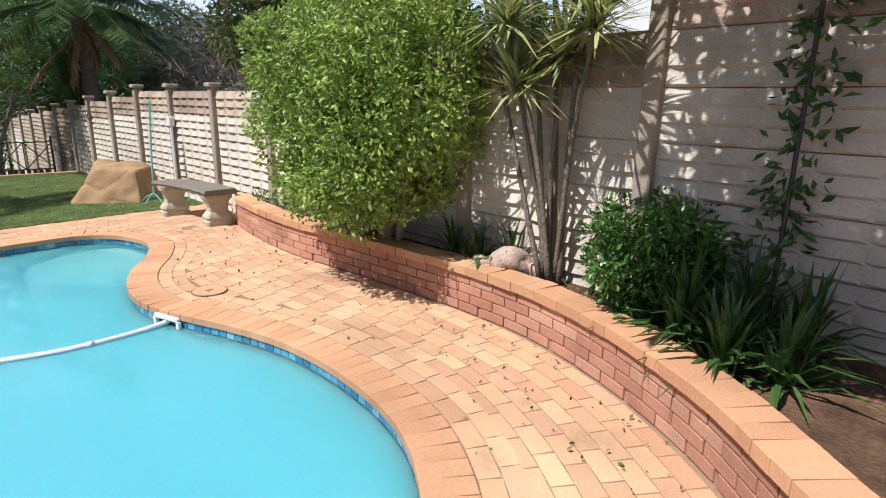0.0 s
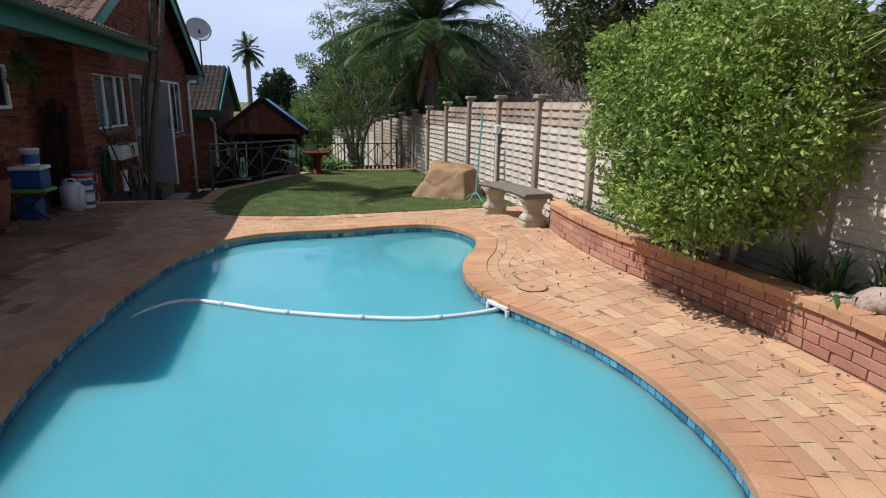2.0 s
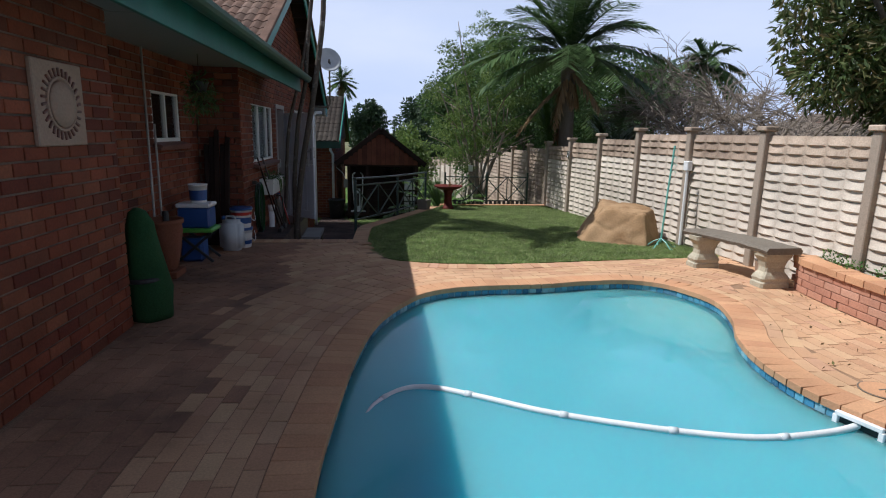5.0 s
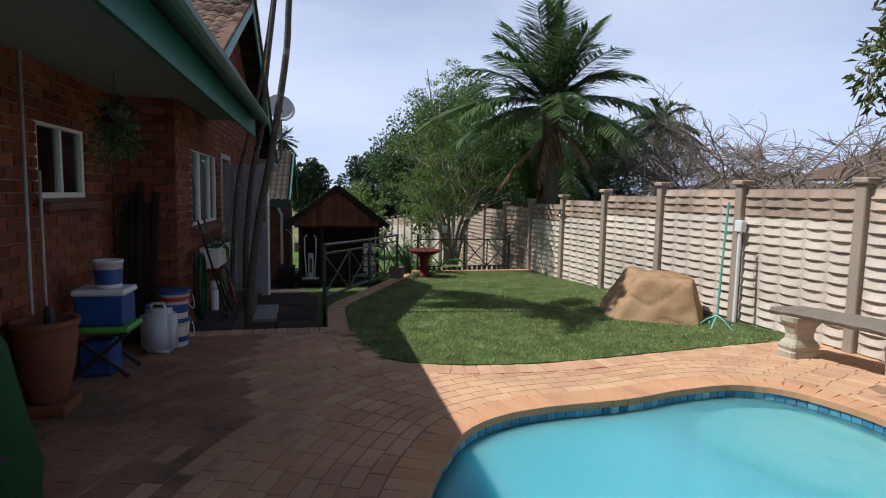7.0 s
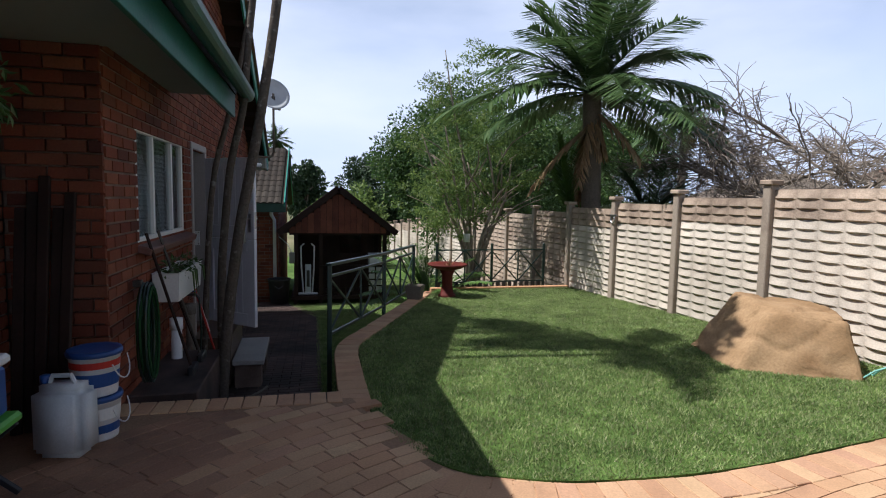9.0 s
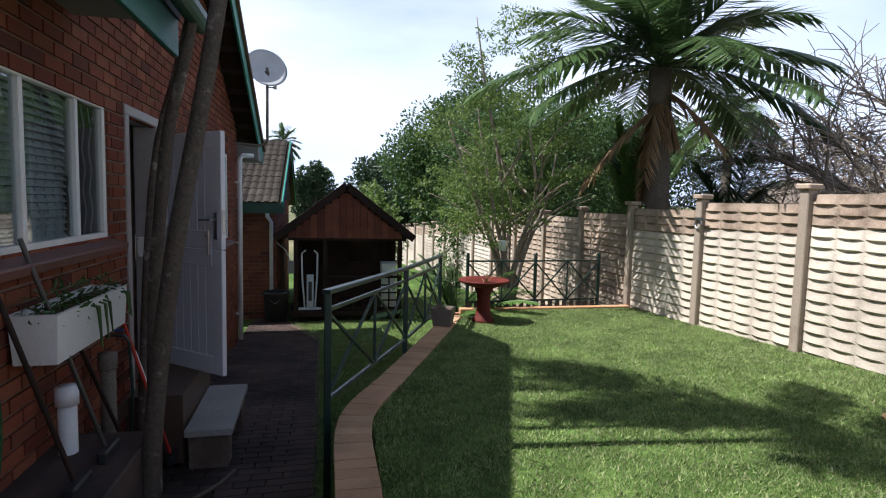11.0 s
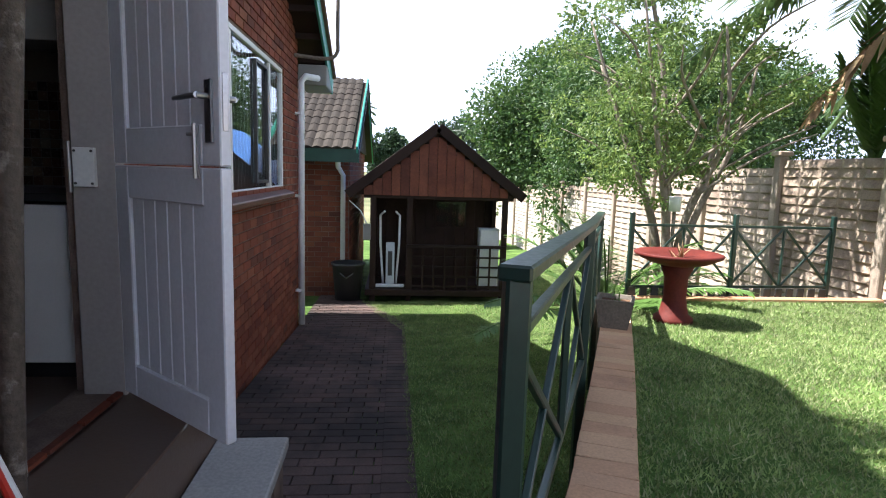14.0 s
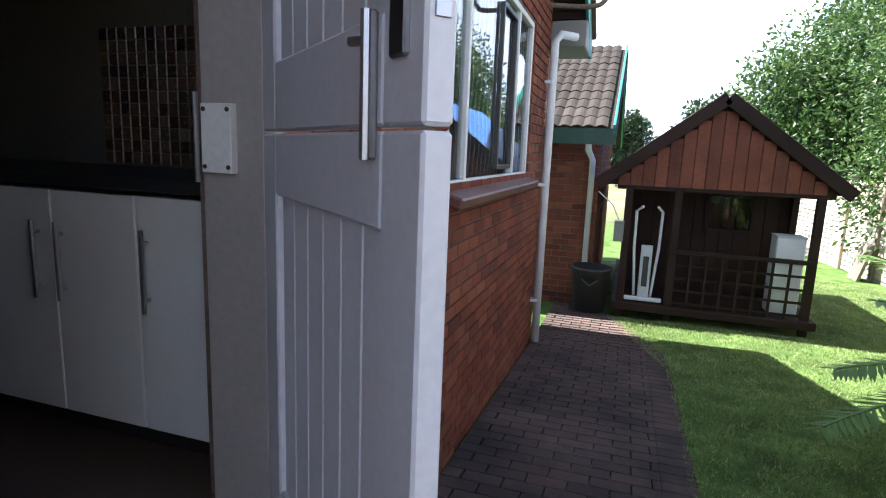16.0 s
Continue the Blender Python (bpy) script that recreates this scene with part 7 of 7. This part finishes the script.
def lay_ring(P, closed, keep, level=0.0):
    at, tan = along(P, 0.226, closed)
    ok = ~inside(lawn_in, at) & ~inside(bed_poly, at) & (at[:, 1] < 9.5) & (at[:, 0] > -4.25) & (at[:, 1] > -1.6)
    ok &= ~((at[:, 0] < -3.7) & (at[:, 1] < 6.0)) & ~((at[:, 0] > fence_x(8)) & (at[:, 1] > 6.9)) & keep(at)
    for p, t, good in zip(at, tan, ok):
        if good:
            m = Matrix((Vector((t[0], t[1], 0)), Vector((-t[1], t[0], 0)), Vector((0, 0, 1)))).transposed().to_4x4()
            rough = 0.5 if p[0] < -1.6 else 0.12
            m = m @ pose(0, 0, 0, random.uniform(-rough, rough), random.uniform(-rough, rough), random.uniform(-rough, rough))
            m.translation = Vector((p[0], p[1], level - random.uniform(0, 0.006) * rough))
            rows.append((m, 0.2195 if rough > 0.3 else 0.2225, 0.1052 if rough > 0.3 else 0.1092, 0.05))


def pool_dist(at):
    return np.min(np.linalg.norm(at[:, None] - dense[None], axis=2), axis=1)


d, ring = 0.28, 0
while d < 3.2:
    lay_ring(np.roll(off(d), 3 * (ring % 2), axis=0), True, lambda at: (pool_dist(at) > d - 0.02) & ((d < 0.45) | ~((at[:, 0] > 0.75) & (at[:, 1] < 7.0))))
    d += 0.1105
    ring += 1
kernel = np.hanning(25)[1:-1]
kernel /= kernel.sum()
padded = np.vstack([BED[:1] + (BED[0] - BED[1]) * np.arange(11, 0, -1)[:, None], BED, BED[-1:] + (BED[-1] - BED[-2]) * np.arange(1, 12)[:, None]])
bed_soft = np.stack([np.convolve(padded[:, k], kernel, "valid") for k in range(2)], 1)
soft_n = np.stack([-np.gradient(bed_soft[:, 1]), np.gradient(bed_soft[:, 0])], 1)
soft_n /= np.linalg.norm(soft_n, axis=1, keepdims=True)
d, ring = 0.06, 0
while d < 1.9:
    P = bed_soft + soft_n * d
    P = P[(6 if ring % 2 else 0):]
    lay_ring(P, False, lambda at: ~inside(dense, at) & (pool_dist(at) > 0.435) & (np.min(np.linalg.norm(at[:, None] - bed_soft[None], axis=2), axis=1) > d - 0.02) & (at[:, 1] < 7.0) & (at[:, 0] > 0.75), -0.0025)
    d += 0.1105
    ring += 1
# pavers towards the house take the tone with dirt and low light painted in
dim_dirty = [r for r in rows if r[0].translation.x < -2.8 + 0.5 * noise.noise(r[0].translation * 0.9) + random.gauss(0, 0.1)]
dim_dirty_ids = {id(r) for r in dim_dirty}
clean = [r for r in rows if id(r) not in dim_dirty_ids]
lay(paving, "paver", clean, M["paver"], lambda p: p.x < -2.1 and 3.6 < p.y < 9.6, "pavers")
lay(paving, "paver", dim_dirty, M["paver_dim_dirty"], lambda p: 5.0 < p.y < 9.6 and p.x > -3.5, "pavers_dirty")
# header course at the lawn and the brick edging of the terrace
rows = []
for line, top in ((catmull(EDGE, 8, False), 0.035), (catmull([(-2.02, 9.5), (-2.03, 9.2), (-1.74, 8.40), (-1.34, 8.11), (-0.82, 7.99), (0.0, 7.98), (1.2, 8.16), (2.75, 8.36)], 8, False), 0.006)):
    at, tan = along(line, 0.114)
    for p, t in zip(at, tan):
        m = Matrix((Vector((-t[1], t[0], 0)), Vector((-t[0], -t[1], 0)), Vector((0, 0, 1)))).transposed().to_4x4() @ pose(0, 0, 0, random.uniform(-1, 1), random.uniform(-1, 1), random.uniform(-1.5, 1.5))
        m.translation = Vector((p[0], p[1], top + upz(p[1]) - 0.015 + random.uniform(-0.003, 0.003)))
        rows.append((m, 0.225, 0.106, 0.06))
lay(paving, "edging_brick", rows, M["paver"], lambda p: True, "edging_bricks")
edge_wall = np.array(catmull(EDGE, 4, False))
en = np.stack([-np.gradient(edge_wall[:, 1]), np.gradient(edge_wall[:, 0])], 1)
en /= np.linalg.norm(en, axis=1, keepdims=True)
poly = [tuple(p) for p in edge_wall + en * 0.09] + [tuple(p) for p in (edge_wall - en * 0.1)[::-1]]
structure("wall_terrace", prism(poly, -1.5, lambda x, y: upz(y) - 0.03), M["wall_brick"], "low brick wall under the terrace edging", "garden wall")
# step nosing
rows = []
for k in range(13):
    m = pose(-3.55 + 0.115 * k, 9.62, 0.004, 0, 0, 90)
    rows.append((m, 0.22, 0.106, 0.06))
lay(paving, "edging_brick", rows, M["paver"], lambda p: True, "edging_bricks")
# lower path
rows = []
y, k = 10.7, 0
while y < 19.7:
    right = -2.29 if y < 17.8 else -2.29 - (y - 17.8) * 0.42
    x = -3.6 + (0.112 if k % 2 else 0)
    if k % 2:
        rows.append((pose(-3.55, y, lowz(y), math.degrees(math.atan(-0.068)), 0, 0), 0.1, 0.104, 0.05))
    while x < right - 0.15:
        m = pose(x + 0.11, y, lowz(y), math.degrees(math.atan(-0.068)), 0, random.uniform(-0.8, 0.8))
        rows.append((m, 0.218, 0.104, 0.05))
        x += 0.225
    rows.append((pose(right - 0.04, y, lowz(y) + 0.004, math.degrees(math.atan(-0.068)), 0, 0), 0.2, 0.104, 0.05))
    y += 0.111
    k += 1
path_ob = structure("path", boxes(((-2.95, 15.1, -1.6), (1.4, 9.0, 0.2))), M["joint"], "old brick path along the house wall", "path")
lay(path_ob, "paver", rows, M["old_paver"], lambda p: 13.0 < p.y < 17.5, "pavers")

# ---- grass ----


def grass(name, poly, zf, n, seed, parent, label, h=(0.014, 0.032)):
    rng = np.random.default_rng(seed)
    poly = np.array(poly)
    lo, hi = poly.min(0), poly.max(0)
    pts = rng.uniform(lo, hi, (int(n * 1.0), 2))
    pts = pts[inside(poly, pts)]
    k = len(pts)
    z = np.array([zf(y) for y in pts[:, 1]])
    a = rng.uniform(0, 2 * np.pi, k)
    w = rng.uniform(0.0028, 0.006, k)
    hh = rng.uniform(*h, k)
    lean = rng.normal(0, 0.55, (k, 2)) * hh[:, None]
    base = np.c_[pts, z - 0.004]
    sx = np.c_[np.cos(a) * w, np.sin(a) * w, np.zeros(k)]
    tip = base + np.c_[lean, hh]
    v = np.stack([base - sx, base + sx, tip], 1).reshape(-1, 3)
    f = np.arange(k * 3).reshape(-1, 3)
    ob = link_mesh(name, array_mesh(name, v, f, M["blade"]))
    return tagged(ob, label, "grass", kind="stuff")


grass("grass", LAWN, upz, 270000, 5, lawn, "short green lawn grass of the upper terrace")
grass("grass", [(-2.27, 10.9), (-2.1, 10.9), (-1.1, 13.4), (-0.5, 14.7), (-0.4, 15.6), (1.9, 15.7), (1.7, 24), (-0.5, 24), (-0.5, 19.2), (-2.9, 19.2), (-2.27, 17.3)], lowz, 250000, 6, lower_lawn, "short green grass of the lower lawn")
